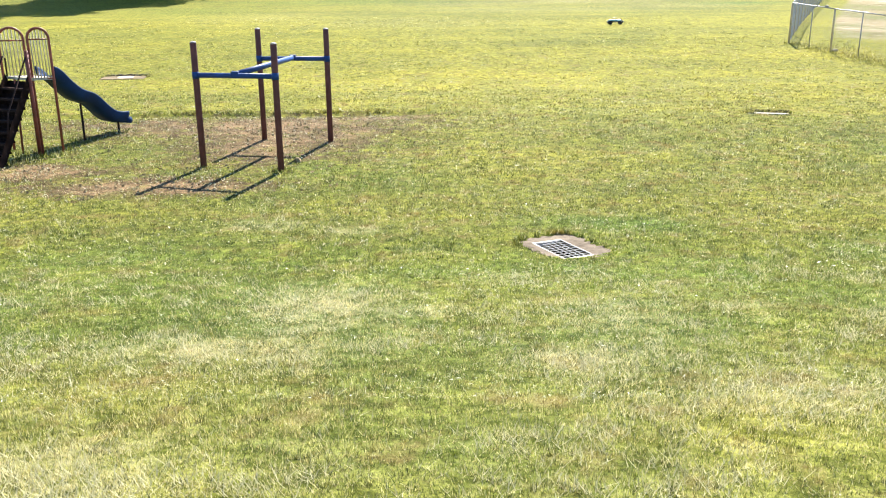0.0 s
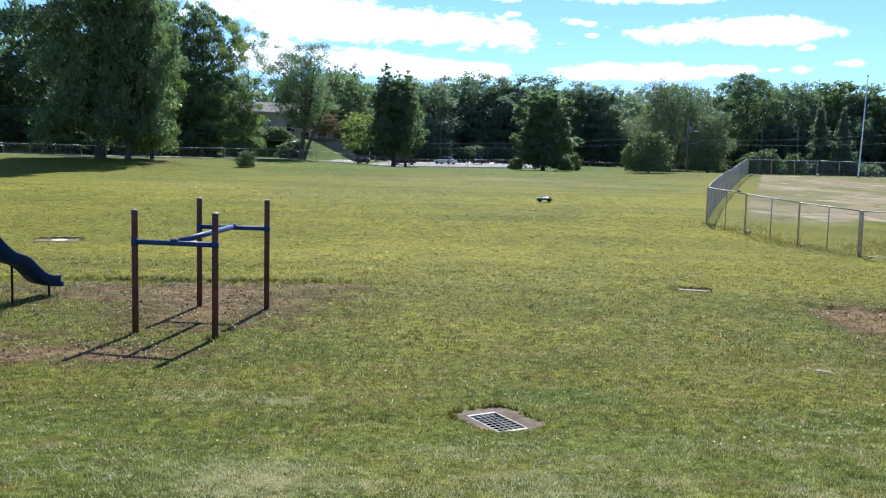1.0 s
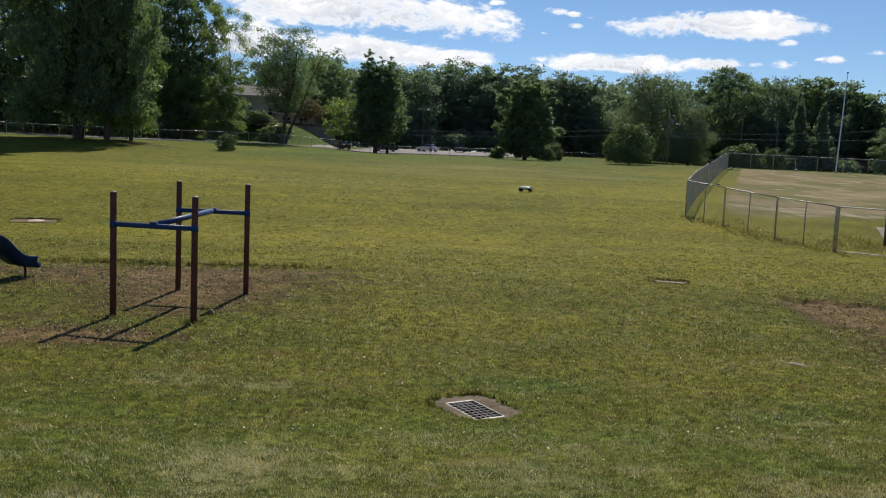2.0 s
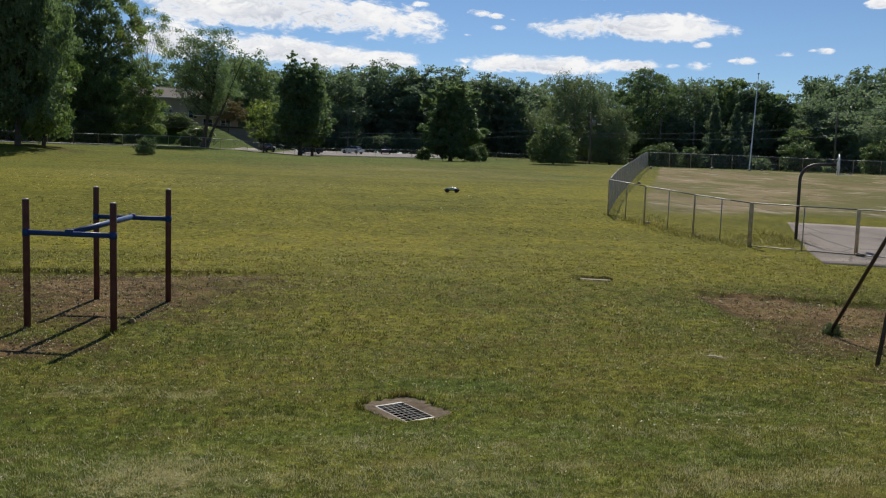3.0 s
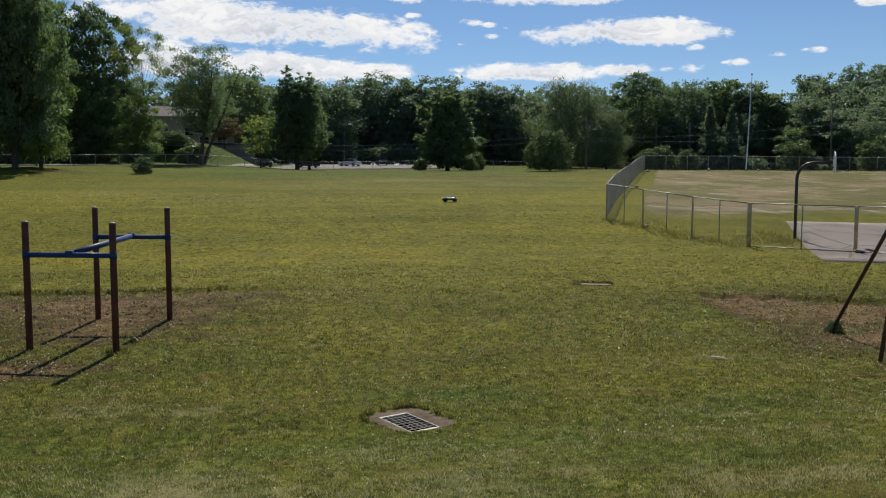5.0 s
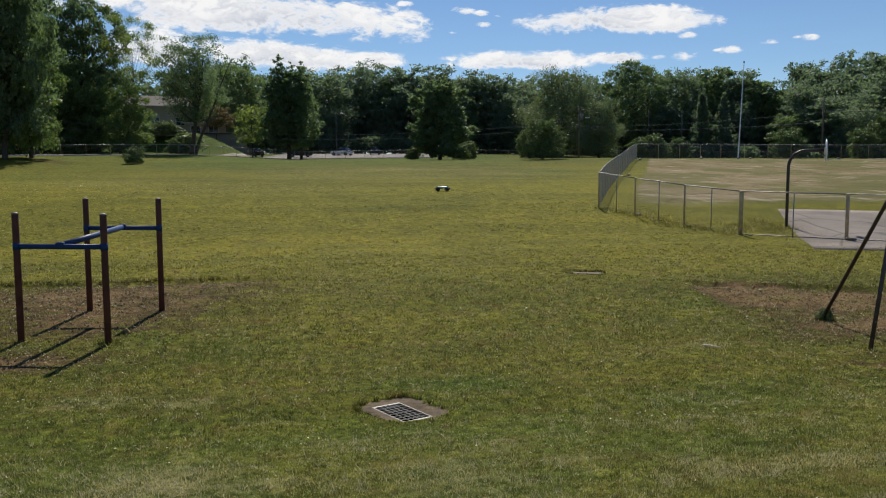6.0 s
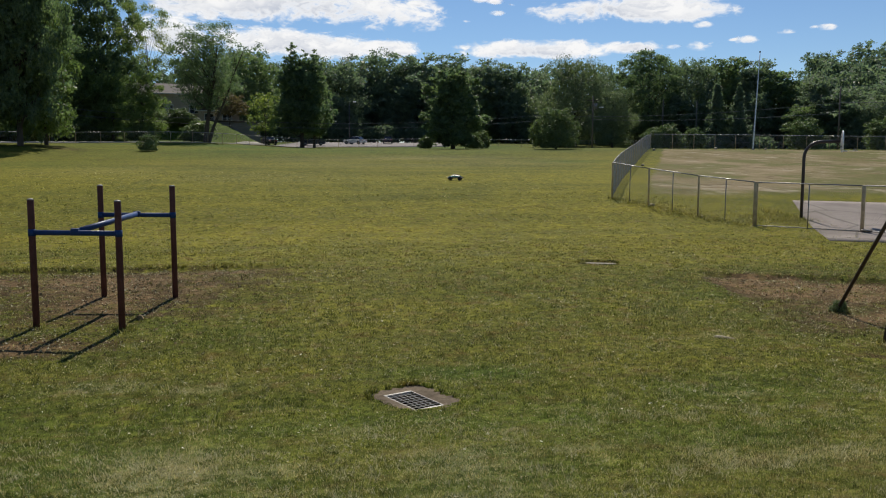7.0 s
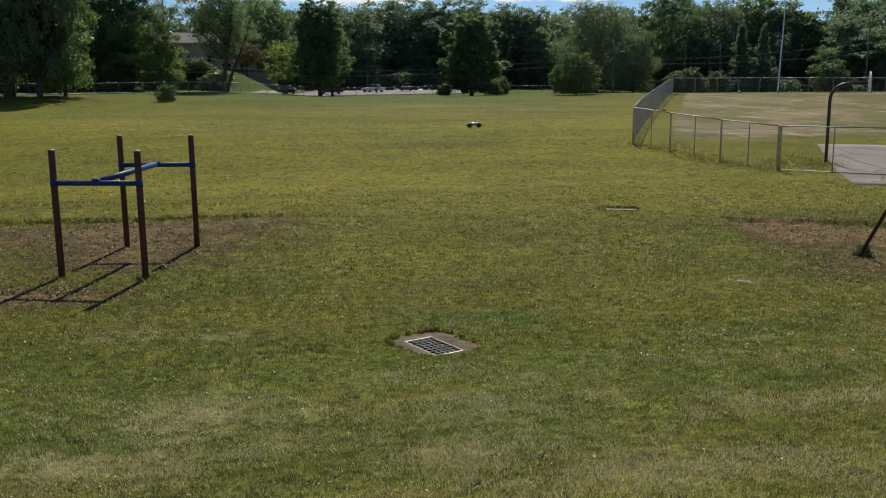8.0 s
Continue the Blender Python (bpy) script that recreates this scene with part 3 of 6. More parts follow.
LUSH = [(0, 92, 20, 6, 0.95), (25.5, 75, 3.5, 2.5, 0.9), (-9, 82, 10, 5, 0.6), (14, 93, 14, 4, 0.8), (-20, 70, 6, 5, 0.5), (1.6, 9.0, 4.0, 1.5, 0.6), (-3.0, 8.6, 2.6, 1.1, 0.5), (5.4, 9.2, 2.6, 1.1, 0.5), (2.4, 11.2, 1.3, 0.5, 0.9), (1.0, 9.1, 1.8, 0.35, 0.8), (-3.0, 10.0, 2.5, 0.5, 0.5), (-2.2, 15.2, 0.8, 0.7, 0.6), (6.5, 10.2, 1.6, 0.5, 0.5), (-0.8, 14.0, 1.2, 0.8, 0.45), (4.0, 8.4, 1.2, 0.3, 0.6), (1.6, 6.2, 0.5, 0.5, 0.7), (9.4, 17.0, 1.0, 0.8, 0.5), (3.2, 8.6, 1.4, 0.8, 0.8), (2.6, 7.0, 1.2, 0.6, 0.6), (-1.0, 8.2, 2.2, 0.8, 0.65)]


def verdant_at(x, y):
    """Greener turf: low damp ground near the drain, and the far side of the field."""
    far = smooth(84, 103, y) * (0.35 + 0.65 * smooth(0.40, 0.60, fbm(x * 0.035, y * 0.10 + 4, 4)))
    bank = smooth(12.0, 9.2, y) * (0.15 + 1.0 * smooth(0.34, 0.62, fbm(x * 0.55 + 8, y * 0.9, 4))) * (1 - 0.6 * smooth(6.5, 5.0, y))
    return np.clip(np.maximum(np.maximum(ellipses(LUSH, x, y) * (0.4 + 0.9 * fbm(x * 2, y * 2, 3)), far), 0.52 * bank), 0, 1)


def thatchy_at(x, y):
    worn = 0.9 * smooth(52, 60, y) * smooth(96, 84, y) * smooth(0.42, 0.58, fbm(x * 0.05 + 3, y * 0.09, 4))
    return np.clip(np.maximum(1 - 0.8 * smooth(22, 50, y), worn) * (1 - verdant_at(x, y)), 0, 1)


def infield_at(x, y):
    # behind the fence: right of the side run, beyond the court
    side = 16.4 + (y - 41) * 0.487
    return smooth(0.3, 2.6, x - side) * smooth(34, 50, y) * smooth(101, 97, y)


def spread(stops):
    """Coordinates between stops (start, step), each step growing into the next."""
    out = []
    for (a, s), (b, s2) in zip(stops, stops[1:]):
        v = a
        while v < b - 1e-6:
            out.append(v)
            v += s + (s2 - s) * (v - a) / (b - a)
    out.append(stops[-1][0])
    return np.array(out)


gx = spread([(-1500, 300), (-120, 12), (-40, 1.5), (-14, 0.22), (0.86, 0.22), (0.9, 0.06), (2.2, 0.06), (2.3, 0.22), (16, 0.22), (45, 1.5), (130, 8), (1500, 300)])
gy = spread([(-400, 120), (-10, 2), (2, 0.2), (9.4, 0.2), (9.45, 0.06), (10.85, 0.06), (10.95, 0.2), (24, 0.2), (45, 1.0), (110, 2.0), (240, 8), (1800, 300)])
GX, GY = np.meshgrid(gx, gy)
GZ = height(GX, GY)
# the ground dips under the drain's collar to leave its basin open
du, dv = (GX - 1.51) * math.cos(radians(30)) + (GY - 10.15) * math.sin(radians(30)), -(GX - 1.51) * math.sin(radians(30)) + (GY - 10.15) * math.cos(radians(30))
GZ = GZ - 0.2 * ((np.abs(du) < 0.33) & (np.abs(dv) < 0.44))
nx, ny = len(gx), len(gy)
idx = np.arange(nx * ny).reshape(ny, nx)
quads = np.stack([idx[:-1, :-1], idx[:-1, 1:], idx[1:, 1:], idx[1:, :-1]], -1).reshape(-1, 4)
gme = bpy.data.meshes.new("ground")
gme.vertices.add(nx * ny)
gme.vertices.foreach_set("co", np.stack([GX, GY, GZ], -1).reshape(-1).astype(np.float32))
gme.loops.add(len(quads) * 4)
gme.loops.foreach_set("vertex_index", quads.reshape(-1).astype(np.int32))
gme.polygons.add(len(quads))
gme.polygons.foreach_set("loop_start", np.arange(0, len(quads) * 4, 4, dtype=np.int32))
gme.polygons.foreach_set("loop_total", np.full(len(quads), 4, dtype=np.int32))
gme.polygons.foreach_set("use_smooth", np.ones(len(quads), dtype=bool))
gme.materials.append(M_GROUND)
gme.update(calc_edges=True)
for nm, fn in (("dirt", soil_at), ("dry", dry_at), ("yellow", yellow_at), ("infield", infield_at), ("verdant", verdant_at), ("thatchy", thatchy_at)):
    at_layer = gme.attributes.new(nm, "FLOAT", "POINT")
    at_layer.data.foreach_set("value", fn(GX, GY).reshape(-1).astype(np.float32))
ground = tagged(new("ground", gme), "mown summer grass field with worn brown soil patches", "ground", kind="structure")


# ---- grass ----
def grass_blades(name, bands, seed, label):
    """Short blades over stretches of the plan: (x0, x1 at the near side, x0, x1 at the far side, y0, y1, per square metre, height, width)."""
    rs = np.random.RandomState(seed)
    tris, ups = [], []
    for xa, xb, xc, xd, y0, y1, dens, hgt, wid in bands:
        area = ((xb - xa) + (xd - xc)) / 2 * (y1 - y0)
        n = int(area * dens)
        nc = max(1, n // 7)
        v = rs.rand(nc)
        cy = y0 + (y1 - y0) * v
        lo, hi = xa + (xc - xa) * v, xb + (xd - xb) * v
        cx = lo - 3 + (hi - lo + 6) * rs.rand(nc)
        cx = np.where((cx < lo) & (rs.rand(nc) > (cx - lo + 3) / 3) | (cx > hi) & (rs.rand(nc) > (hi + 3 - cx) / 3), lo + (hi - lo) * rs.rand(nc), cx)
        clump = rs.randint(0, nc, n)
        tall = (0.45 + 1.1 * rs.rand(nc) ** 1.6)[clump]
        x, y = cx[clump] + rs.normal(size=n) * wid * 2.6, cy[clump] + rs.normal(size=n) * wid * 2.6
        keep = rs.rand(n) > np.clip(soil_at(x, y) * 1.8 - 0.32, 0, 0.90)
        keep &= rs.rand(n) < 0.35 + 0.9 * fbm(x * 1.7, y * 1.7, 4)
        keep &= ~in_slab(x, y)
        x, y, tall = x[keep], y[keep], tall[keep]
        n = len(x)
        z = height(x, y) - 0.004
        h = hgt * tall * (0.5 + 0.8 * rs.rand(n)) * (0.6 + 0.8 * fbm(x * 0.8 + 3, y * 0.8, 3))
        ang, lean, la = rs.rand(n) * 2 * np.pi, rs.rand(n) ** 1.1 * 1.0, rs.rand(n) * 2 * np.pi
        wx, wy = np.cos(ang) * wid / 2, np.sin(ang) * wid / 2
        a = np.stack([x - wx, y - wy, z], -1)
        b = np.stack([x + wx, y + wy, z], -1)
        c = np.stack([x + np.cos(la) * lean * h, y + np.sin(la) * lean * h, z + h], -1)
        tris.append(np.stack([a, b, c], 1))
    t = np.concatenate(tris)
    me = soup(name, t, M_BLADE)
    cx, cy = t[:, 0, 0], t[:, 0, 1]
    for nm, fn in (("dry", dry_at), ("yellow", yellow_at), ("verdant", verdant_at), ("thatchy", thatchy_at)):
        layer = me.attributes.new(nm, "FLOAT", "POINT")
        layer.data.foreach_set("value", np.repeat(fn(cx, cy), 3).astype(np.float32))
    return tagged(new(name, me), label, "grass", kind="stuff")


SLABS = [(1.51, 10.11, 0.43, 0.55, 30.0), (8.37, 21.8, 0.50, 0.13, -24.0), (-12.3, 33.2, 0.85, 0.42, 4.0)]   # x, y, half sizes, turn


def in_slab(x, y):
    hit = np.zeros(np.shape(x), bool)
    for cx, cy, a, b, turn in SLABS:
        c, s = math.cos(radians(turn)), math.sin(radians(turn))
        u, v = (x - cx) * c + (y - cy) * s, -(x - cx) * s + (y - cy) * c
        hit |= (np.abs(u) < a - 0.04) & (np.abs(v) < b - 0.04)
    return hit


grass_blades("grass", [(-4.0, 5.0, -3.0, 4.0, -1.5, 1.0, 300, 0.030, 0.010), (-3.0, 4.0, -2.6, 3.4, 1.0, 2.6, 1500, 0.030, 0.009), (-2.6, 3.4, -5.0, 6.0, 2.6, 6.0, 14000, 0.025, 0.0042), (-5.0, 6.0, -7.2, 9.5, 6.0, 9.5, 6200, 0.028, 0.0062),
                       (-7.2, 9.5, -9.5, 13.5, 9.5, 14.0, 2400, 0.032, 0.0100)], 11, "short mown grass blades on the near bank")
grass_blades("grass", [(-9.5, 13.5, -13.0, 19.0, 14.0, 20.0, 900, 0.036, 0.015), (-13.0, 19.0, -17.0, 26.0, 20.0, 28.0, 280, 0.040, 0.026), (-17.0, 24.0, -24.0, 16.0, 28.0, 44.0, 90, 0.036, 0.035), (-24.0, 16.0, -33.0, 13.0, 44.0, 60.0, 34, 0.034, 0.042)], 12, "short mown grass blades across the field")


def tufts(name, spots, seed, label):
    """Taller uncut grass round posts and slabs: (x, y, radius, count, height)."""
    rs = np.random.RandomState(seed)
    tris = []
    for cx, cy, r, n, hgt in spots:
        a, d = rs.rand(n) * 2 * np.pi, np.sqrt(rs.rand(n)) * r
        x, y = cx + np.cos(a) * d, cy + np.sin(a) * d
        z = height(x, y) - 0.01
        h = hgt * (0.4 + 0.8 * rs.rand(n))
        ang, la, lean = rs.rand(n) * 6.283, rs.rand(n) * 6.283, rs.rand(n) * 0.8
        w = 0.006 + 0.006 * rs.rand(n)
        p = np.stack([x, y, z], -1)
        off = np.stack([np.cos(ang) * w, np.sin(ang) * w, 0 * w], -1)
        tip = p + np.stack([np.cos(la) * lean * h, np.sin(la) * lean * h, h], -1)
        tris.append(np.stack([p - off, p + off, tip], 1))
    t = np.concatenate(tris)
    me = soup(name, t, M_BLADE)
    for nm, fn in (("dry", dry_at), ("yellow", yellow_at), ("verdant", verdant_at), ("thatchy", thatchy_at)):
        layer = me.attributes.new(nm, "FLOAT", "POINT")
        layer.data.foreach_set("value", np.repeat(fn(t[:, 0, 0], t[:, 0, 1]), 3).astype(np.float32))
    return tagged(new(name, me), label, "grass", kind="stuff")


tufts("grass_tuft", [(-4.42, 15.50, 0.22, 130, 0.09), (-2.88, 15.06, 0.24, 170, 0.11), (-8.0, 17.1, 0.6, 420, 0.13), (-7.85, 18.5, 0.35, 140, 0.12), (-8.4, 16.2, 0.6, 380, 0.14), (-7.5, 19.7, 0.25, 70, 0.08)], 21, "longer uncut grass round the play posts")
tufts("grass_tuft", [(10.84, 14.9, 0.22, 90, 0.12), (9.62, 12.04, 0.12, 80, 0.08)], 22, "dark green tuft at the swing leg")
fence_tufts = []
for k in range(46):
    u = k / 45
    fence_tufts.append((16.4 + 2.7 * u + 0.15 * math.sin(k * 5.1), 41 - 9.0 * u + 0.3 * math.sin(k * 3.3), 0.5, 45, 0.15))
for k in range(40):
    fence_tufts.append((19.6 + 3.2 * random.random(), 32.3 + 3.0 * random.random(), 0.6, 60, 0.13))
for k in range(26):
    fence_tufts.append((16.8 + 1.8 * random.random(), 40 - 6 * random.random(), 0.8, 40, 0.14))
for k in range(9):
    fence_tufts.append((22.0 + 0.9 * random.random(), 35.6 + 1.0 * random.random(), 0.28, 16, 0.32))
tufts("grass_tuft", fence_tufts, 23, "tall unmown weeds along the chain-link fence")
lip_tufts = []
for k in range(80):
    lx = -9.3 + 8.7 * random.random()
    lip_tufts.append((lx, 22.75 - 0.35 * (float(fbm(lx * 1.3, 22.6 * 0.2, 3)) - 0.5) + random.uniform(-0.03, 0.10), 0.10, 26, 0.09))
for k in range(60):
    lx = 9.6 + 6.5 * random.random()
    ly = 19.9 - 0.44 * (lx - 10.0)
    lip_tufts.append((lx, ly + 0.45 * (float(fbm(lx * 1.3, ly * 0.2, 3)) - 0.5) + random.uniform(0.05, 0.25), 0.10, 18, 0.06))
tr = random.Random(9)
worn_tufts = []
for k in range(150):
    if k % 2:
        worn_tufts.append((tr.uniform(-9.5, -0.8), tr.uniform(14.2, 22.2), tr.uniform(0.06, 0.2), 30, 0.05))
    else:
        worn_tufts.append((tr.uniform(9.0, 16.0), tr.uniform(11.5, 18.0), tr.uniform(0.06, 0.2), 30, 0.05))
tufts("grass_tuft", worn_tufts, 26, "small sprigs of grass surviving on worn soil")
tufts("grass_tuft", lip_tufts, 25, "shaggy grass lip along the worn play areas")
slab_tufts = []
for cx, cy, a, b, turn in SLABS:
    c, s = math.cos(radians(turn)), math.sin(radians(turn))
    for k in range(44):
        th = 2 * math.pi * k / 44
        u, v = math.copysign(abs(math.cos(th)) ** 0.5, math.cos(th)) * (a + 0.02), math.copysign(abs(math.sin(th)) ** 0.5, math.sin(th)) * (b + 0.02)
        far = u * s + v * c > 0
        slab_tufts.append((cx + u * c - v * s, cy + u * s + v * c, 0.05 if a > 0.45 else 0.035, 26 if far else 10, (0.10 if far else 0.05) * (1.0 if a > 0.45 else 0.8)))
slab_tufts += [(7.95 + 0.92 * k / 30, 22.17 - 0.40 * k / 30, 0.09, 40, 0.11) for k in range(31)]
tufts("grass_tuft", slab_tufts, 24, "ragged grass edge round the concrete slabs")


def bleached_tips():
    """Clusters of dry pale blades standing above the mown grass."""
    rs = np.random.RandomState(61)
    nc = 20000
    cy = 3.2 + 13.5 * rs.rand(nc) ** 1.25
    cx = (rs.rand(nc) - 0.44) * (5.0 + cy * 1.35)
    near = smooth(11.5, 5.0, cy)
    keep = rs.rand(nc) < (0.10 + 0.50 * near) * smooth(0.46, 0.62, fbm(cx * 0.9 + 5, cy * 1.3, 4)) * (1 - np.clip(soil_at(cx, cy), 0, 0.6)) + 0.02 + 0.45 * ellipses(STRAW, cx, cy)
    keep &= ~in_slab(cx, cy)
    cx, cy = cx[keep], cy[keep]
    k = np.repeat(np.arange(len(cx)), 11)
    n = len(k)
    x, y = cx[k] + rs.normal(size=n) * 0.045, cy[k] + rs.normal(size=n) * 0.045
    z = height(x, y) - 0.004
    h = (0.030 + 0.034 * rs.rand(n) ** 1.5)
    w = (0.0020 + 0.0016 * rs.rand(n)) * (0.7 + 0.06 * y)
    la, lean = rs.rand(n) * 6.283, 0.2 + rs.rand(n) * 1.5
    ang = la + 1.571 + rs.normal(size=n) * 0.4
    off = np.stack([np.cos(ang) * w, np.sin(ang) * w, 0 * w], -1)
    base = np.stack([x, y, z], -1)
    tip = base + np.stack([np.cos(la) * lean * h, np.sin(la) * lean * h, h], -1)
    return tagged(new("dry_grass", soup("dry_grass", np.stack([base - off, base + off, tip], 1), M_TIP)), "bleached dry blades standing in the mown grass", "grass", kind="stuff")


bleached_tips()


def bright_blades():
    """Single broad blades that lie flat and catch the sun, all over the field."""
    rs = np.random.RandomState(67)
    n = 150000
    y = 4.5 + 34.0 * rs.rand(n) ** 1.5
    x = (rs.rand(n) - 0.42) * (7.0 + y * 1.30)
    keep = rs.rand(n) < (0.25 + 0.75 * smooth(0.42, 0.62, fbm(x * 0.7 + 2, y * 0.9, 4))) * (0.9 + 0.5 * np.clip(soil_at(x, y), 0, 1)) * (0.45 + 0.55 * smooth(5, 9, y))
    keep &= ~in_slab(x, y)
    x, y = x[keep], y[keep]
    n = len(x)
    w = (0.0018 + 0.0024 * rs.rand(n) ** 2) * (0.5 + 0.060 * y)
    run = (0.012 + 0.024 * rs.rand(n)) * (0.7 + 0.035 * y)
    la, rise = rs.rand(n) * 6.283, rs.normal(size=n) * 0.35
    base = np.stack([x, y, height(x, y) + 0.020 + 0.014 * rs.rand(n)], -1)
    off = np.stack([-np.sin(la) * w, np.cos(la) * w, rs.normal(size=n) * w * 0.35], -1)
    tip = base + np.stack([np.cos(la) * run, np.sin(la) * run, rise * run], -1)
    return tagged(new("dry_grass", soup("dry_grass", np.stack([base - off, base + off, tip], 1), M_GLOSS)), "single glossy blades catching sunlight across the field", "grass", kind="stuff")


bright_blades()


def litter():
    """Pale scraps, clover heads and leaf bits on the grass."""
    rs = np.random.RandomState(31)
    n = 13000
    y = 3 + 29 * rs.rand(n) ** 1.2
    x = (rs.rand(n) - 0.42) * (8 + y * 1.35)
    worn = rs.rand(n) < 0.35
    x = np.where(worn, np.where(rs.rand(n) < 0.6, -8.5 + 9.0 * rs.rand(n), 8.5 + 6.0 * rs.rand(n)), x)
    y = np.where(worn, 12.5 + 9.5 * rs.rand(n), y)
    z = height(x, y) + 0.024
    s = (0.0020 + 0.0040 * rs.rand(n) ** 5) * (0.8 + y * 0.055)
    a = rs.rand(n) * 6.283
    q = []
    for k in range(4):
        q.append(np.stack([x + np.cos(a + k * 1.571) * s, y + np.sin(a + k * 1.571) * s, z + (rs.rand(n) - 0.5) * s], -1))
    return tagged(new("leaf_litter", soup("leaf_litter", np.stack(q, 1), M_LITTER)), "small pale dry leaf scraps scattered over the grass", "leaf litter", kind="stuff")


def litter_material():
    m = Mat("dry leaf scraps")
    rnd = m.n.new("ShaderNodeNewGeometry").outputs["Random Per Island"]
    return m.finish(m.mix(rnd, (0.20, 0.15, 0.07), (0.48, 0.42, 0.26)), 0.9, 0.0, None, 0.08)


M_LITTER = litter_material()
litter()


def leaf_scraps(seed, n, y0, y1, share, least, most, slim, label):
    """Fallen leaves and torn blades, thickest on the worn ground."""
    rs = np.random.RandomState(seed)
    y = y0 + (y1 - y0) * rs.rand(n)
    x = (rs.rand(n) - 0.42) * (8 + y * 1.3)
    near = smooth(0.30, 0.62, fbm(x * 0.5 + 11, y * 0.6, 4))
    keep = rs.rand(n) < (share + 0.70 * np.clip(1.6 * soil_at(x, y), 0, 1)) * (0.25 + near)
    keep &= ~in_slab(x, y)
    x, y = x[keep], y[keep]
    n = len(x)
    s = least + (most - least) * rs.rand(n) ** 2.0
    a = rs.rand(n) * 6.283
    z = height(x, y) + 0.016 + s * 0.4
    tilt, way = 0.1 + 0.9 * rs.rand(n), rs.rand(n) * 6.283
    q = []
    for k, r in enumerate((1.0, slim, 1.0, slim)):
        u, v = np.cos(a + k * 1.571) * s * r, np.sin(a + k * 1.571) * s * r
        q.append(np.stack([x + u, y + v, z + tilt * (u * np.cos(way) + v * np.sin(way))], -1))
    return tagged(new("leaf_litter", soup("leaf_litter", np.stack(q, 1), M_TIP)), label, "leaf litter", kind="stuff")


leaf_scraps(83, 34000, 8.5, 23.5, 0.20, 0.008, 0.023, 0.55, "pale fallen leaf scraps lying on worn ground")
leaf_scraps(84, 52000, 4.6, 10.0, 0.42, 0.0035, 0.0095, 0.36, "fine pale clippings caught in the near grass")


# ---- paving and roads ----
def sheet(name, outline, lift, thick, mat, label, category, step=1.5):
    """A thin slab that follows the ground inside a four-cornered outline."""
    p = [np.array(v, float) for v in outline]
    nu = max(2, int(max(np.linalg.norm(p[1] - p[0]), np.linalg.norm(p[2] - p[3])) / step))
    nv = max(2, int(max(np.linalg.norm(p[3] - p[0]), np.linalg.norm(p[2] - p[1])) / step))
    u, v = np.meshgrid(np.linspace(0, 1, nu + 1), np.linspace(0, 1, nv + 1))
    xy = (p[0] * (1 - u[..., None]) + p[1] * u[..., None]) * (1 - v[..., None]) + (p[3] * (1 - u[..., None]) + p[2] * u[..., None]) * v[..., None]
    z = height(xy[..., 0], xy[..., 1]) + lift
    verts = [(*xy[j, i], z[j, i]) for j in range(nv + 1) for i in range(nu + 1)]
    faces = [(j * (nu + 1) + i, j * (nu + 1) + i + 1, (j + 1) * (nu + 1) + i + 1, (j + 1) * (nu + 1) + i) for j in range(nv) for i in range(nu)]
    rim = [i for i in range(nu + 1)] + [(j) * (nu + 1) + nu for j in range(1, nv + 1)] + [nv * (nu + 1) + i for i in range(nu - 1, -1, -1)] + [j * (nu + 1) for j in range(nv - 1, 0, -1)]
    base = len(verts)
    verts += [(verts[i][0], verts[i][1], verts[i][2] - thick) for i in rim]
    for k in range(len(rim)):
        k2 = (k + 1) % len(rim)
        faces.append((rim[k2], rim[k], base + k, base + k2))
    return tagged(new(name, mesh_of(name, verts, faces, mat, True)), label, category, kind="structure")


court = sheet("court", [(18.8, 26.55), (46, 13), (56, 34), (26.05, 40.05)], 0.022, 0.3, M_COURT, "sun-bleached grey asphalt basketball court with cracks", "court")
parking = sheet("parking_lot", [(-4, 149), (30, 157), (34, 184), (2, 178)], 0.06, 0.3, M_ROAD, "pale grey asphalt parking lot behind the field", "parking lot", 3)
for k, (p, q) in enumerate((((-110, 93.8), (-26, 113.0)), ((-26, 113.0), (-12.2, 119.8)), ((-12.2, 119.8), (-3.8, 135.0)), ((-3.8, 135.0), (4.5, 149.2)))):
    sheet("road", [p, q, (q[0] - 1.2, q[1] + 4.2), (p[0] - 1.2, p[1] + 4.2)], 0.06, 0.3, M_PATH, "narrow pale roadway beyond the far fence", "road", 3)


sheet("road", [(77.0, 98.3), (82.0, 88.0), (112.0, 86.0), (88.0, 99.4)], 0.05, 0.3, M_PATH, "pale gravel drive at the corner of the field", "road", 3)


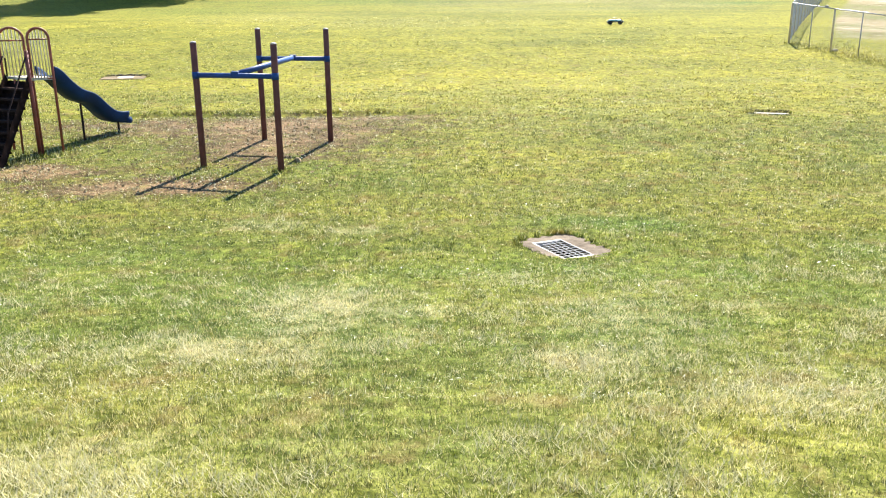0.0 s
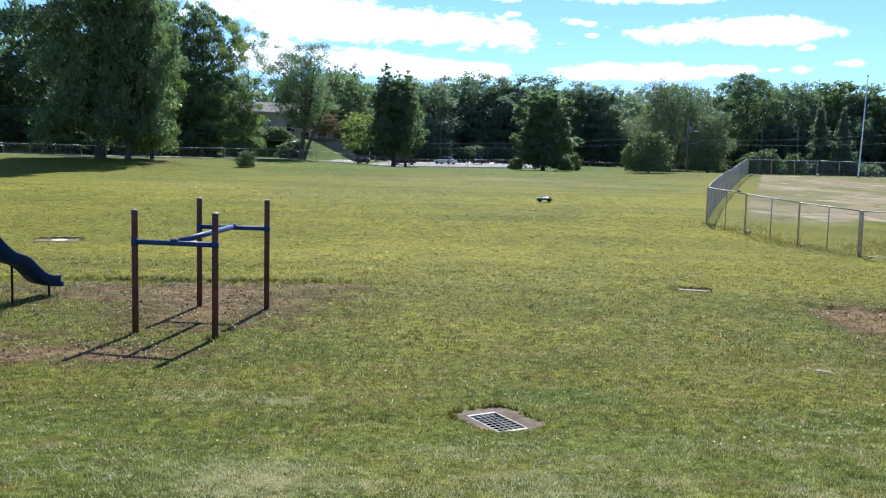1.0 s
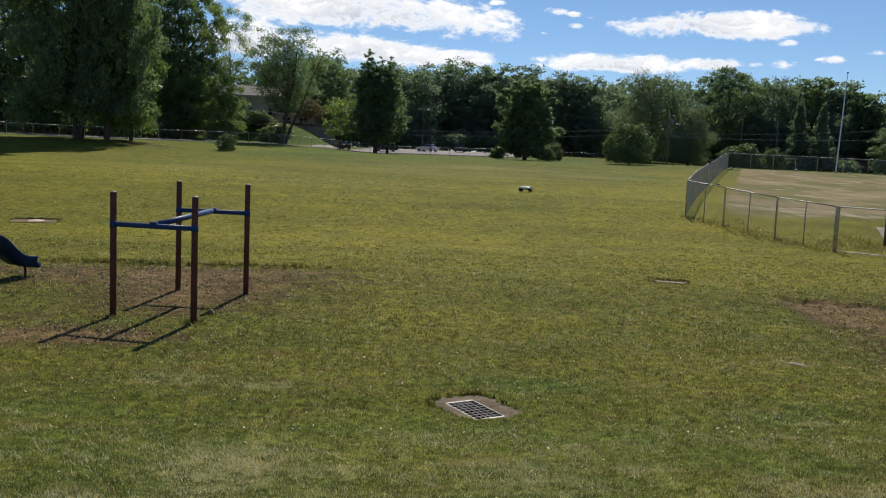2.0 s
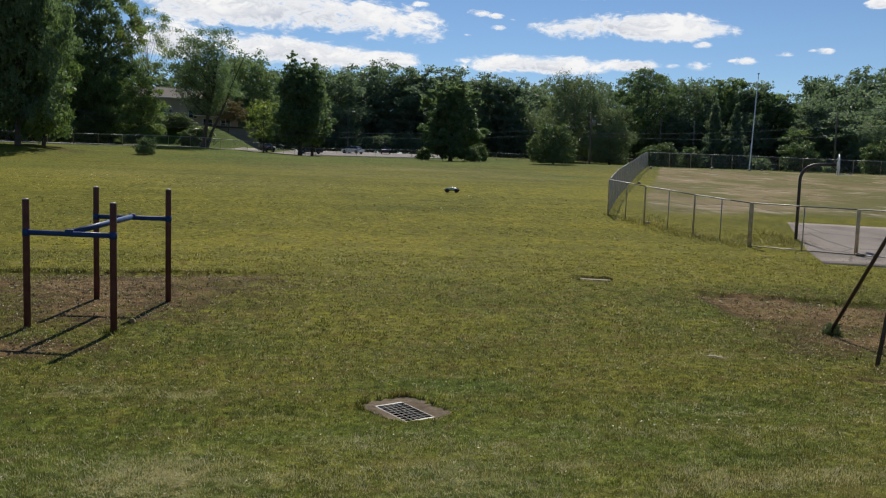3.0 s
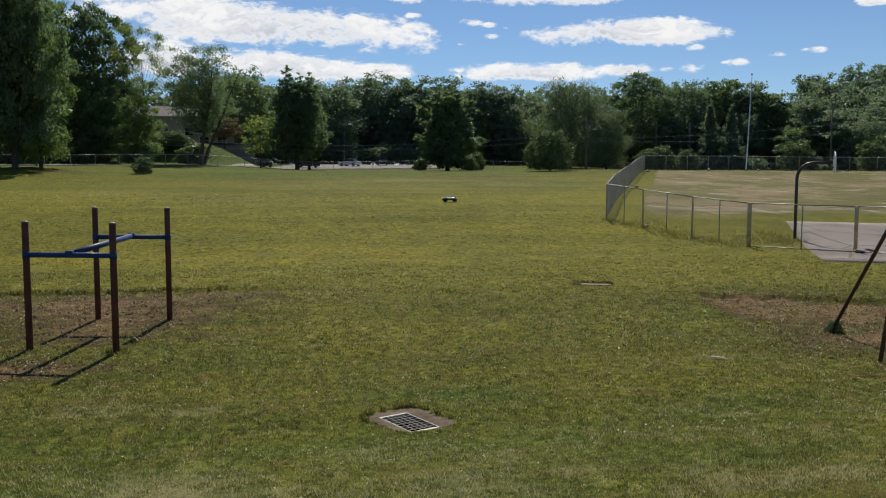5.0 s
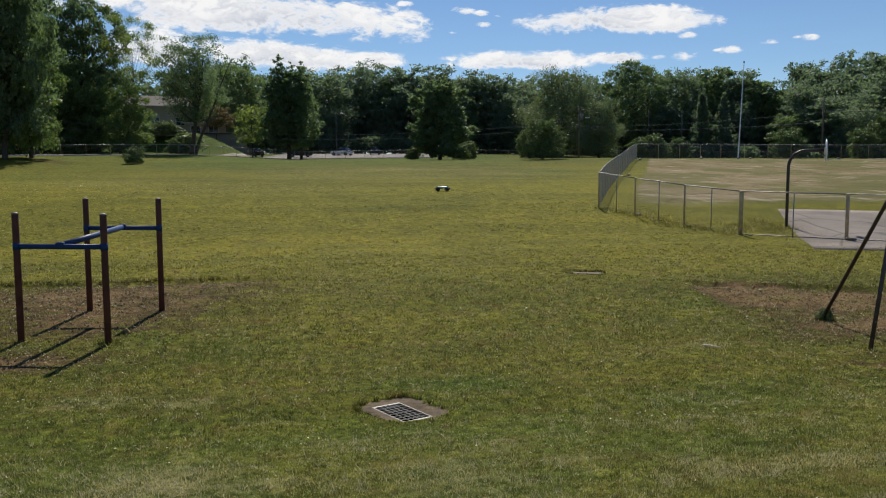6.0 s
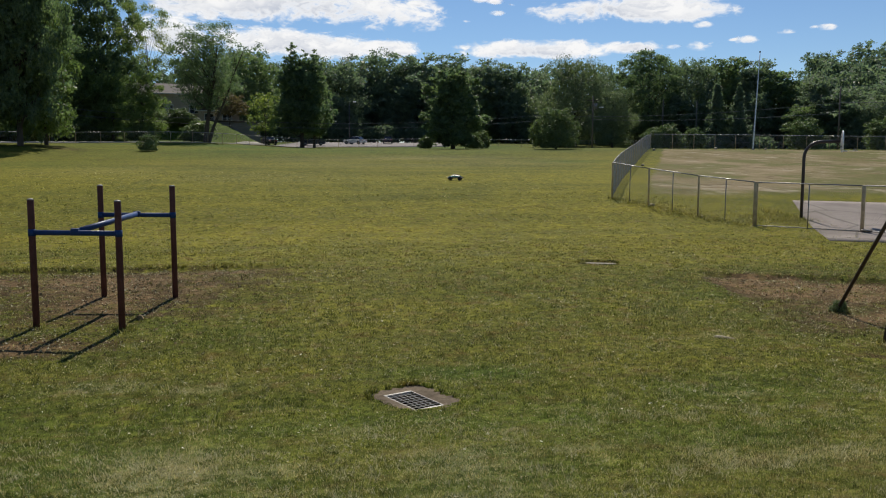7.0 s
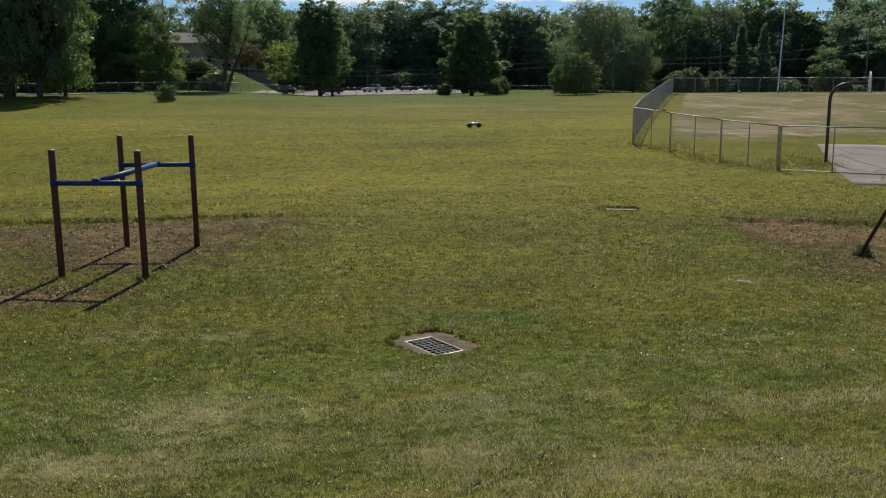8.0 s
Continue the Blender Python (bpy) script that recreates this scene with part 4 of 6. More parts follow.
# ---- drain, slabs ----
def drain():
    cx, cy, a, b, turn = SLABS[0]
    z = zg(cx, cy) + 0.006
    d = thing("storm_drain", (cx, cy, z), "concrete storm drain collar with galvanised grate set in grass", "drain", turn=turn)
    # grate centre lies towards the near left of the collar
    gu, gv, ga, gb, ang = -0.08, -0.075, 0.385, 0.205, -96.0
    rot = pose(gu, gv, 0, 0, 0, ang)
    bm = bmesh.new()
    rs = random.Random(5)
    # collar: ragged outer ring to the rectangular opening, with a worn rounded rim
    n = 48
    inner, outer, low = [], [], []
    for k in range(n):
        th = 2 * math.pi * k / n
        c, s = math.cos(th), math.sin(th)
        q = max(abs(c) / ga, abs(s) / gb)
        ip = rot @ Vector((c / q, s / q, 0))
        inner.append(bm.verts.new((ip.x, ip.y, 0.0)))
    for k in range(n):
        p = inner[k].co - Vector((gu, gv, 0))
        th = math.atan2(p.y, p.x)
        c, s = math.cos(th), math.sin(th)
        q = (abs(c / a) ** 5.0 + abs(s / b) ** 5.0) ** (-1 / 5.0) * (1 + rs.uniform(-0.05, 0.05))
        outer.append(bm.verts.new((c * q, s * q, rs.uniform(-0.012, 0.006))))
        low.append(bm.verts.new((c * q * 1.03, s * q * 1.03, -0.16)))
    deep = [bm.verts.new((v.co.x, v.co.y, -0.13)) for v in inner]
    for k in range(n):
        k2 = (k + 1) % n
        bm.faces.new((inner[k], inner[k2], outer[k2], outer[k]))
        bm.faces.new((outer[k], outer[k2], low[k2], low[k]))
        bm.faces.new((inner[k2], inner[k], deep[k], deep[k2]))
    bmesh.ops.recalc_face_normals(bm, faces=bm.faces)
    part("collar", bm, M_CONC, d, "stained tan concrete collar", False)
    # shallow black plate paints the darkness of the shaft under the grate
    pitb = box((ga * 2 + 0.02, gb * 2 + 0.02, 0.012), (0, 0, -0.13))
    bmesh.ops.transform(pitb, matrix=rot, verts=pitb.verts)
    part("basin", pitb, M_PIT_SHADE, d, "black plate painted as shade in the basin", False)
    fr = join(box((ga * 2, 0.010, 0.008), (0, gb - 0.008, 0.0)), box((ga * 2, 0.012, 0.008), (0, -gb + 0.008, 0.0)),
              box((0.034, gb * 2 - 0.032, 0.03), (ga - 0.017, 0, -0.012)), box((0.034, gb * 2 - 0.032, 0.03), (-ga + 0.017, 0, -0.012)))
    bmesh.ops.transform(fr, matrix=rot, verts=fr.verts)
    part("grate_frame", fr, M_IRON, d, "pale galvanised frame", False)
    bar = mesh_from(box((ga * 2 - 0.07, 0.008, 0.007)), M_BAR, "grate_bar")
    for k in range(4):
        child("grate_bar", bar, d, m=rot @ pose(0, -gb + 0.035 + (k + 1) * (gb * 2 - 0.07) / 5, -0.002))
    cross = mesh_from(box((0.008, gb * 2 - 0.034, 0.006)), M_BAR, "grate_rib")
    for k in range(7):
        child("grate_rib", cross, d, m=rot @ pose(-ga + 0.035 + (k + 1) * (ga * 2 - 0.07) / 8, 0, -0.004))
    return d


def soil_crumbs():
    """Loose clods and crumbs on the worn soil."""
    rs = np.random.RandomState(77)
    n = 26000
    left = rs.rand(n) < 0.6
    x = np.where(left, -10 + 10.5 * rs.rand(n), 8 + 9 * rs.rand(n))
    y = np.where(left, 13 + 10 * rs.rand(n), 10.5 + 9.5 * rs.rand(n))
    keep = rs.rand(n) < soil_at(x, y) * 1.2
    x, y = x[keep], y[keep]
    n = len(x)
    s = 0.006 + 0.019 * rs.rand(n) ** 4
    c = np.stack([x, y, height(x, y) + s * 0.3], -1)
    base = np.array([[1, 1, 1], [1, -1, -1], [-1, 1, -1], [-1, -1, 1]]) * 0.8
    tet = c[:, None, :] + (base[None] + rs.normal(size=(n, 4, 3)) * 0.35) * s[:, None, None]
    tris = tet[:, [[0, 1, 2], [0, 3, 1], [0, 2, 3], [1, 3, 2]], :].reshape(-1, 3, 3)
    return tagged(new("soil_crumbs", soup("soil_crumbs", tris, M_CLOD)), "loose brown clods and crumbs on worn soil", "soil", kind="stuff")


soil_crumbs()


def mesh_from(bm, mat, name):
    me = bpy.data.meshes.new(name)
    bm.to_mesh(me)
    bm.free()
    me.materials.append(mat)
    return me


def slab(index, label, mat, lid=True):
    cx, cy, a, b, turn = SLABS[index]
    d = thing("manhole_slab", (cx, cy, zg(cx, cy)), label, "manhole", turn=turn)
    rise = math.degrees(math.atan((zg(cx, cy + 0.6) - zg(cx, cy - 0.6)) / 1.2))
    d.matrix_world = pose(cx, cy, zg(cx, cy), rise, 0, 0) @ pose(0, 0, 0, 0, 0, turn)
    rs = random.Random(index)
    bm = box((a * 2, b * 2, 0.10), (0, 0, -0.028), 0.02)
    for v in bm.verts:
        v.co += Vector((rs.uniform(-0.02, 0.02), rs.uniform(-0.02, 0.02), rs.uniform(-0.008, 0.008)))
    part("slab", bm, mat, d, "", False)
    # cut turf edge behind the slab; its dark colour paints the overhang's shadow
    cut = box((a * 1.9, 0.07, 0.12), (0, b + 0.05, 0.02))
    bmesh.ops.subdivide_edges(cut, edges=[q for q in cut.edges if abs(q.verts[0].co.x - q.verts[1].co.x) > a], cuts=24)
    for v in cut.verts:
        v.co += Vector((0, rs.uniform(-0.02, 0.02), rs.uniform(-0.05, 0.02) * (1 if v.co.z > 0 else 0)))
    part("turf_edge", cut, M_DAMP_AND_SHADE, d, "broken turf edge painted dark as overhang shade", False)
    if lid:
        part("lid", tube([(0.05, 0, 0.0), (0.05, 0, 0.03), (0.05, 0, 0.036)], [0.30, 0.30, 0.28], 24), M_FPOST, d, "dull iron lid")
    return d


drain()
slab(1, "half-buried grey concrete slab in the grass", M_CONC_PALE, False)
slab(2, "low dusty concrete manhole slab with iron lid", M_CONC_TAN, True)


# ---- climbing bars ----
def bars():
    g = {"a": (-4.40, 15.54, 2.27), "b": (-3.85, 18.39, 2.35), "c": (-2.89, 15.12, 2.26), "d": (-2.38, 18.12, 2.35)}
    ox, oy = -3.38, 16.8
    oz = zg(ox, oy)
    t = thing("climbing_bars", (ox, oy, oz), "brown posts joined by blue horizontal play bars on worn ground", "playground equipment")
    top = {}
    for k, (x, y, h) in g.items():
        zb = zg(x, y) - oz
        p = part("post", tube([(x - ox, y - oy, zb - 0.3), (x - ox, y - oy, zb + h)], 0.057, 14, dome=True), M_POST, t)
        # thin cap whose pale colour paints the highlight on the post top
        part("cap", tube([(x - ox, y - oy, zb + h - 0.012), (x - ox, y - oy, zb + h + 0.006)], 0.0595, 14, dome=True), M_CAP_SHINE, t, "worn domed cap, pale for the highlight on top")
        top[k] = Vector((x - ox, y - oy, 1.65 + (0.115 if k in "bd" else 0.0)))
        part("collar", tube([top[k] + Vector((0, 0, -0.06)), top[k] + Vector((0, 0, 0.06))], 0.0635, 14), M_BLUE, t, "blue clamp collar")
    for k1, k2 in (("a", "c"), ("b", "d")):
        part("crossbar", tube([top[k1], top[k2]], 0.046, 12), M_BLUE, t, "blue painted crossbar")
    m1, m2 = (top["a"] + top["c"]) * 0.5 + Vector((0, 0, 0.02)), (top["b"] + top["d"]) * 0.5 + Vector((0, 0, 0.02))
    part("centre_bar", tube([m1, m2], 0.055, 12), M_BLUE, t, "faded lighter blue centre bar")
    for mm in (m1, m2):
        part("bracket", box((0.13, 0.12, 0.12), mm, 0.015), M_BLUE, t)
    return t


bars()
stone = thing("clod", (-2.72, 15.95, zg(-2.72, 15.95) + 0.03), "dark clod of earth on worn ground", "clod")
sb = bmesh.new()
bmesh.ops.create_icosphere(sb, subdivisions=2, radius=0.085)
for v in sb.verts:
    v.co *= 0.75 + 0.5 * noise.noise(v.co * 14)
part("lump", sb, M_CLOD, stone)


heap = thing("clod", (9.0, 10.52, zg(9.0, 10.52) + 0.02), "flat dark heap of turned earth on worn ground", "clod")
lumps = []
for hx, hy, hr in ((-0.08, 0.0, 0.19), (0.14, 0.05, 0.15), (0.02, -0.09, 0.12), (0.27, -0.03, 0.07)):
    hb = bmesh.new()
    bmesh.ops.create_icosphere(hb, subdivisions=3, radius=hr)
    for v in hb.verts:
        v.co *= 0.75 + 0.5 * noise.noise(v.co * 9 + Vector((hx * 40, 0, 0))) + 0.45 * noise.noise(v.co * 27)
        v.co.z *= 0.42
    bmesh.ops.translate(hb, vec=(hx, hy, 0), verts=hb.verts)
    lumps.append(hb)
part("lump", join(*lumps), M_DAMP_AND_SHADE, heap, "", False)


# ---- slide ----
def arch(x0, y0, x1, y1, zb, zt, zleg, legs):
    """An arched guard panel from (x0, y0) to (x1, y1): frame tube, legs to the ground, bars."""
    a, b = Vector((x0, y0, 0)), Vector((x1, y1, 0))
    half = (b - a).length / 2
    mid, u = (a + b) / 2, (b - a).normalized()
    pts = [a + Vector((0, 0, zleg if legs[0] else zb)), a + Vector((0, 0, zb)), a + Vector((0, 0, zt - half))]
    for k in range(1, 12):
        th = math.pi - math.pi * k / 12
        pts.append(mid + u * half * math.cos(th) + Vector((0, 0, zt - half + half * math.sin(th))))
    pts += [b + Vector((0, 0, zt - half)), b + Vector((0, 0, zb)), b + Vector((0, 0, zleg if legs[1] else zb))]
    bars_ = []
    n = 6
    for k in range(1, n + 1):
        s = -1 + 2 * k / (n + 1)
        p = mid + u * half * s
        bars_.append(tube([p + Vector((0, 0, zb)), p + Vector((0, 0, zt - half + half * math.sqrt(1 - s * s)))], 0.010, 6))
    return tube(pts, 0.026, 10), bars_, tube([a + Vector((0, 0, zb)), b + Vector((0, 0, zb))], 0.02, 8), tube([a + Vector((0, 0, zt - half * 1.1)), b + Vector((0, 0, zt - half * 1.1))], 0.014, 8)


def slide():
    ox, oy = -8.1, 17.4
    oz = zg(ox, oy)
    t = thing("slide", (ox, oy, oz), "old playground slide with rust-red frame and dark blue wavy chute", "slide")
    P = lambda x, y, z=0.0: (x - ox, y - oy, z)
    near = (P(-8.10, 17.12), P(-7.74, 17.25))
    far = (P(-8.93, 17.62), P(-8.52, 17.82))
    for (p, q), legs in ((near, (True, True)), (far, (True, True))):
        frame_, bars_, low, mid = arch(p[0], p[1], q[0], q[1], 1.50, 2.47, -0.15, legs)
        ob = part("guard_frame", frame_, M_RUST, t, "rust-red arched guard frame")
        for b in bars_:
            part("guard_bar", b, M_BARS, ob)
        part("guard_rail", low, M_RUST, ob)
        part("guard_rail", mid, M_RUST, ob)
    part("front_post", tube([P(-8.13, 17.06, -0.15), P(-8.13, 17.06, 2.05)], 0.04, 12), M_RUST, t, "thick rust-red post")
    # platform
    bm = bmesh.new()
    cor = [P(-8.93, 17.60), P(-8.10, 17.05), P(-7.74, 17.25), P(-8.52, 17.85)]
    lo = [bm.verts.new((c[0], c[1], 1.47)) for c in cor]
    hi = [bm.verts.new((c[0], c[1], 1.52)) for c in cor]
    bm.faces.new(hi)
    bm.faces.new(lo[::-1])
    for k in range(4):
        bm.faces.new((lo[k], lo[(k + 1) % 4], hi[(k + 1) % 4], hi[k]))
    bmesh.ops.recalc_face_normals(bm, faces=bm.faces)
    part("platform", bm, M_BARS, t, "worn pale metal platform", False)
    # stairs
    r0, r1 = Vector(P(-8.20, 15.62, 0.0)), Vector(P(-8.14, 17.08, 1.5))
    l0, l1 = Vector(P(-8.86, 15.72, 0.0)), Vector(P(-8.80, 17.50, 1.5))
    for a, b in ((r0, r1), (l0, l1)):
        st = bmesh.new()
        lo_, hi_ = Vector((0, 0.06, -0.10)), Vector((0, -0.06, 0.09))
        st.faces.new([st.verts.new(q) for q in (a + lo_ + Vector((0, 0, -0.02)), b + lo_, b + hi_, a + hi_)])
        bmesh.ops.solidify(st, geom=st.faces[:], thickness=0.025)
        part("stringer", st, M_STEP, t, "dark steel stair stringer", False)
    for k in range(1, 8):
        f = k / 8
        a, b = r0.lerp(r1, f), l0.lerp(l1, f)
        u = (b - a).normalized()
        w = Vector((-u.y, u.x, 0)) * 0.06
        bm = bmesh.new()
        vs = [bm.verts.new(q + Vector((0, 0, dz))) for dz in (-0.02, 0.02) for q in (a - w, b - w, b + w, a + w)]
        for ids in ((0, 3, 2, 1), (4, 5, 6, 7), (0, 1, 5, 4), (1, 2, 6, 5), (2, 3, 7, 6), (3, 0, 4, 7)):
            bm.faces.new([vs[i] for i in ids])
        bmesh.ops.recalc_face_normals(bm, faces=bm.faces)
        part("step", bm, M_STEP, t, "dark metal step", False)
        rp = bmesh.new()
        vs = [rp.verts.new(q) for q in (a + Vector((0, 0, -0.01)), b + Vector((0, 0, -0.01)), b + Vector((0, 0.07, -0.20)), a + Vector((0, 0.07, -0.20)))]
        rp.faces.new(vs)
        bmesh.ops.solidify(rp, geom=rp.faces[:], thickness=0.012)
        part("riser", rp, M_STEP, t, "dark metal riser", False)
    under = bmesh.new()
    drop = Vector((0, 0.05, -0.06))
    under.faces.new([under.verts.new(q + drop) for q in (r0, l0, l1, r1)])
    bmesh.ops.solidify(under, geom=under.faces[:], thickness=0.01)
    part("stair_back", under, M_STEP, t, "dark steel sheet under the steps", False)
    for a, b, s in ((r0, r1, 0.0), (l0, l1, 0.0)):
        up = Vector((0, 0, 0.42))
        hand = [a.lerp(b, 0.25) + up * 0.2, a.lerp(b, 0.35) + up, b + up + Vector((0, -0.05, 0)), b + up + Vector((0, 0.03, -0.05)), b + Vector((0, 0.02, 0.02))]
        part("handrail", tube(hand, 0.016, 8), M_STEP, t, "thin dark handrail")
    part("leg", tube([P(-8.52, 17.14, -0.15), P(-8.60, 17.4, 1.48)], 0.022, 8), M_RUST, t)
    # chute: U-shaped section swept along a wavy line
    s0, s1 = Vector(P(-8.06, 17.60)), Vector(P(-7.46, 19.77))
    run = (s1 - s0)
    along = run.normalized()
    side = Vector((along.y, -along.x, 0))
    prof = [(0.0, 1.52), (0.06, 1.50), (0.15, 1.30), (0.27, 1.08), (0.36, 0.96), (0.44, 0.92), (0.52, 0.87), (0.62, 0.70), (0.72, 0.50), (0.82, 0.39), (0.90, 0.355), (1.0, 0.345)]
    sec = [(-0.25, 0.17), (-0.245, 0.20), (-0.215, 0.20), (-0.205, 0.16), (-0.17, 0.03), (0.0, 0.0), (0.17, 0.03), (0.205, 0.16), (0.215, 0.20), (0.245, 0.20), (0.25, 0.17), (0.20, -0.03), (0.0, -0.05), (-0.20, -0.03)]
    fine = []
    for k in range(45):
        f = k / 44
        fine.append((f, float(np.interp(f, [p[0] for p in prof], [p[1] for p in prof]))))
    zs = np.convolve(np.pad([z for _, z in fine], 3, mode="edge"), np.ones(7) / 7, "valid")
    bm = bmesh.new()
    rings = []
    for (f, _), z in zip(fine, zs):
        c = s0 + run * f
        rings.append([bm.verts.new(c + side * sx + Vector((0, 0, z + sz))) for sx, sz in sec])
    n = len(sec)
    for a, b in zip(rings, rings[1:]):
        for k in range(n):
            bm.faces.new((a[k], a[(k + 1) % n], b[(k + 1) % n], b[k]))
    bm.faces.new(rings[0])
    bm.faces.new(rings[-1][::-1])
    bmesh.ops.recalc_face_normals(bm, faces=bm.faces)
    ch = part("chute", bm, M_SLIDE, t, "dark blue moulded wavy chute")
    part("lip", tube([s1 + side * -0.25 + Vector((0, 0.02, 0.34)), s1 + side * 0.25 + Vector((0, 0.02, 0.34))], 0.075, 12), M_SLIDE, ch, "rounded chute end")
    for f, zt in ((0.415, 0.86), (0.95, 0.31)):
        c = s0 + run * f
        part("chute_leg", tube([c + Vector((0, 0, -0.2)), c + Vector((0, 0, zt))], 0.026, 8), M_STEP, t, "dark steel chute leg")
    return t


slide()


# ---- swing frame ----
def swing_frame():
    ox, oy = 10.2, 13.5
    oz = zg(ox, oy)
    t = thing("swing_frame", (ox, oy, oz), "dull brown tubular swing frame standing on bare ground", "swing")
    n0, f0 = Vector((9.62 - ox, 12.04 - oy, -0.15)), Vector((10.76 - ox, 14.97 - oy, -0.15))
    apex = Vector((10.81 - ox, 13.01 - oy, 2.545))
    d = Vector((0.932, -0.362, 0))
    span = 4.6
    for s in (0, 1):
        if s:
            apex2 = apex + d * span
            shift = d * (span + 2 * 0.79)
            bases = (n0 + shift, f0 + shift)
            ap, inward = apex2, -d
        else:
            bases, ap, inward = (n0, f0), apex, d
        for b in bases:
            crook = ap - inward * 0.15 + Vector((0, 0, -0.09)) if b in (bases[1],) else ap - inward * 0.02 + Vector((0, 0, -0.09))
            u = (crook - b).normalized()
            pts = [b, crook - u * 0.12, crook, crook.lerp(ap, 0.5) + Vector((0, 0, 0.035)), ap]
            part("leg", tube(pts, 0.036, 12), M_SWING, t)
        part("elbow", tube([ap - inward * 0.05 + Vector((0, 0, -0.05)), ap + inward * 0.04 + Vector((0, 0, 0.0)), ap + inward * 0.16], [0.045, 0.05, 0.045], 12), M_ELBOW, t, "bare shiny galvanised elbow fitting")
    part("top_bar", tube([apex + d * 0.05, apex + d * (span - 0.05)], 0.038, 12), M_SWING, t)
    return t


swing_frame()


# ---- chain-link fences ----
def link_mesh(length, high, slope, gap=0.085, r=0.0022):
    """Two families of slanting wires over a panel; slope is the rise of the ground along it."""
    tris = []
    for sgn in (1, -1):
        n = int((length + high) / gap) + 1
        for k in range(n):
            s = k * gap - (high if sgn > 0 else 0)
            # wire from (s, 0) up to (s + sgn * high, high), clipped to the panel
            pts = []
            for h in (0.0, high):
                pts.append([s + (h if sgn > 0 else -h) + (0 if sgn > 0 else 0), h])
            (x0, h0), (x1, h1) = pts
            lo, hi = 0.0, 1.0
            dx = x1 - x0
            for lim, up in ((0.0, True), (length, False)):
                if abs(dx) > 1e-9:
                    f = (lim - x0) / dx
                    if (dx > 0) == up:
                        lo = max(lo, f)
                    else:
                        hi = min(hi, f)
            if hi - lo < 0.02:
                continue
            ax, ah, bx, bh = x0 + dx * lo, high * lo, x0 + dx * hi, high * hi
            a, b = np.array([ax, 0, ah + ax * slope + 0.03]), np.array([bx, 0, bh + bx * slope + 0.03 - 0.06])
            d = b - a
            side = np.cross(d, (0, 1, 0))
            side = side / np.linalg.norm(side) * r
            o = [side, -side * 0.5 + np.array([0, r * 0.9, 0]), -side * 0.5 - np.array([0, r * 0.9, 0])]
            for i in range(3):
                j = (i + 1) % 3
                tris.append([a + o[i], a + o[j], b + o[j], b + o[i]])
    return soup("link_mesh", np.array(tris), M_WIRE)


def fence(name, stops, label, high=1.83, kinds=None, gap=0.085, wire=0.0013, rail=0.024, thin=False, bottom=False, rail_mat=None):
    """A run of fence along plan points; kinds: post radius at each stop; thin: a slim stake halfway."""
    x0, y0 = stops[0]
    t = thing(name, (x0, y0, zg(x0, y0)), label, "fence")
    org = Vector((x0, y0, zg(x0, y0)))
    ends = []
    for k, (x, y) in enumerate(stops):
        p = Vector((x, y, zg(x, y))) - org
        ends.append(p)
        r = kinds[k] if kinds else 0.03
        part("post", tube([p + Vector((0, 0, -0.2)), p + Vector((0, 0, high + 0.03))], r, 10, dome=True), M_FPOST, t)
    for a, b in zip(ends, ends[1:]):
        up = Vector((0, 0, high))
        part("top_rail", tube([a + up, b + up], rail, 8), rail_mat or M_GALV, t, "thin galvanised top rail")
        flat = Vector((b.x - a.x, b.y - a.y, 0))
        ln = flat.length
        slope = (b.z - a.z) / ln
        ang = math.degrees(math.atan2(flat.y, flat.x))
        child("link_panel", link_mesh(ln, high - 0.02, slope, gap, wire), t, m=pose(*a, 0, 0, ang))
        if thin:
            m = (a + b) / 2
            g = zg(m.x + org.x, m.y + org.y) - org.z
            part("stake", tube([Vector((m.x, m.y, g - 0.2)), m + up], 0.022, 8), M_GALV, t, "slim galvanised stake")
        if bottom:
            part("bottom_rail", tube([a + Vector((0, 0, 0.04)), b + Vector((0, 0, 0.04))], 0.02, 8), M_GALV, t)
    return t


def along(a, b, n):
    return [(a[0] + (b[0] - a[0]) * k / n, a[1] + (b[1] - a[1]) * k / n) for k in range(n + 1)]


F1, F4, F5, FC = (16.4, 41.0), (19.1, 32.0), (22.2, 29.4), (43.4, 96.6)
fence("chain_link_fence", [F1, (17.15, 38.2), (18.15, 35.1), F4], "galvanised chain-link fence with leaning brown posts", kinds=[0.045, 0.042, 0.042, 0.07], thin=True)
fence("chain_link_fence", [(19.16, 31.95), F5, (25.6, 26.55), (29.0, 23.7), (32.4, 20.9)], "galvanised chain-link fence along the court", kinds=[0.03, 0.075, 0.045, 0.045, 0.045], thin=True, bottom=True)
fence("chain_link_fence", along((16.45, 41.1), (20.95, 50.9), 3) + along((20.95, 50.9), (27.85, 65.5), 5)[1:] + along((27.85, 65.5), (36.35, 82.8), 6)[1:] + along((36.35, 82.8), FC, 4)[1:], "galvanised chain-link fence running up the field", kinds=[0.03] + [0.035] * 17 + [0.05], gap=0.15, wire=0.0024)
back_run = along(FC, (56, 99.0), 4) + along((56, 99.0), (70, 100), 4)[1:] + along((70, 100), (104, 96), 9)[1:]
fence("chain_link_fence", back_run, "galvanised chain-link fence before the dark woods", kinds=[0.035] * len(back_run), gap=0.12, wire=0.0026, rail=0.036, rail_mat=M_RAIL)
far_run = along((-80, 99), (-26, 111.5), 19) + along((-26, 111.5), (-12.7, 118), 5)[1:] + along((-12.7, 118), (-4, 133), 5)[1:] + along((-4, 133), (5, 147), 5)[1:] + along((5, 147), (27, 160), 6)[1:] + along((27, 160), (96, 150), 16)[1:]
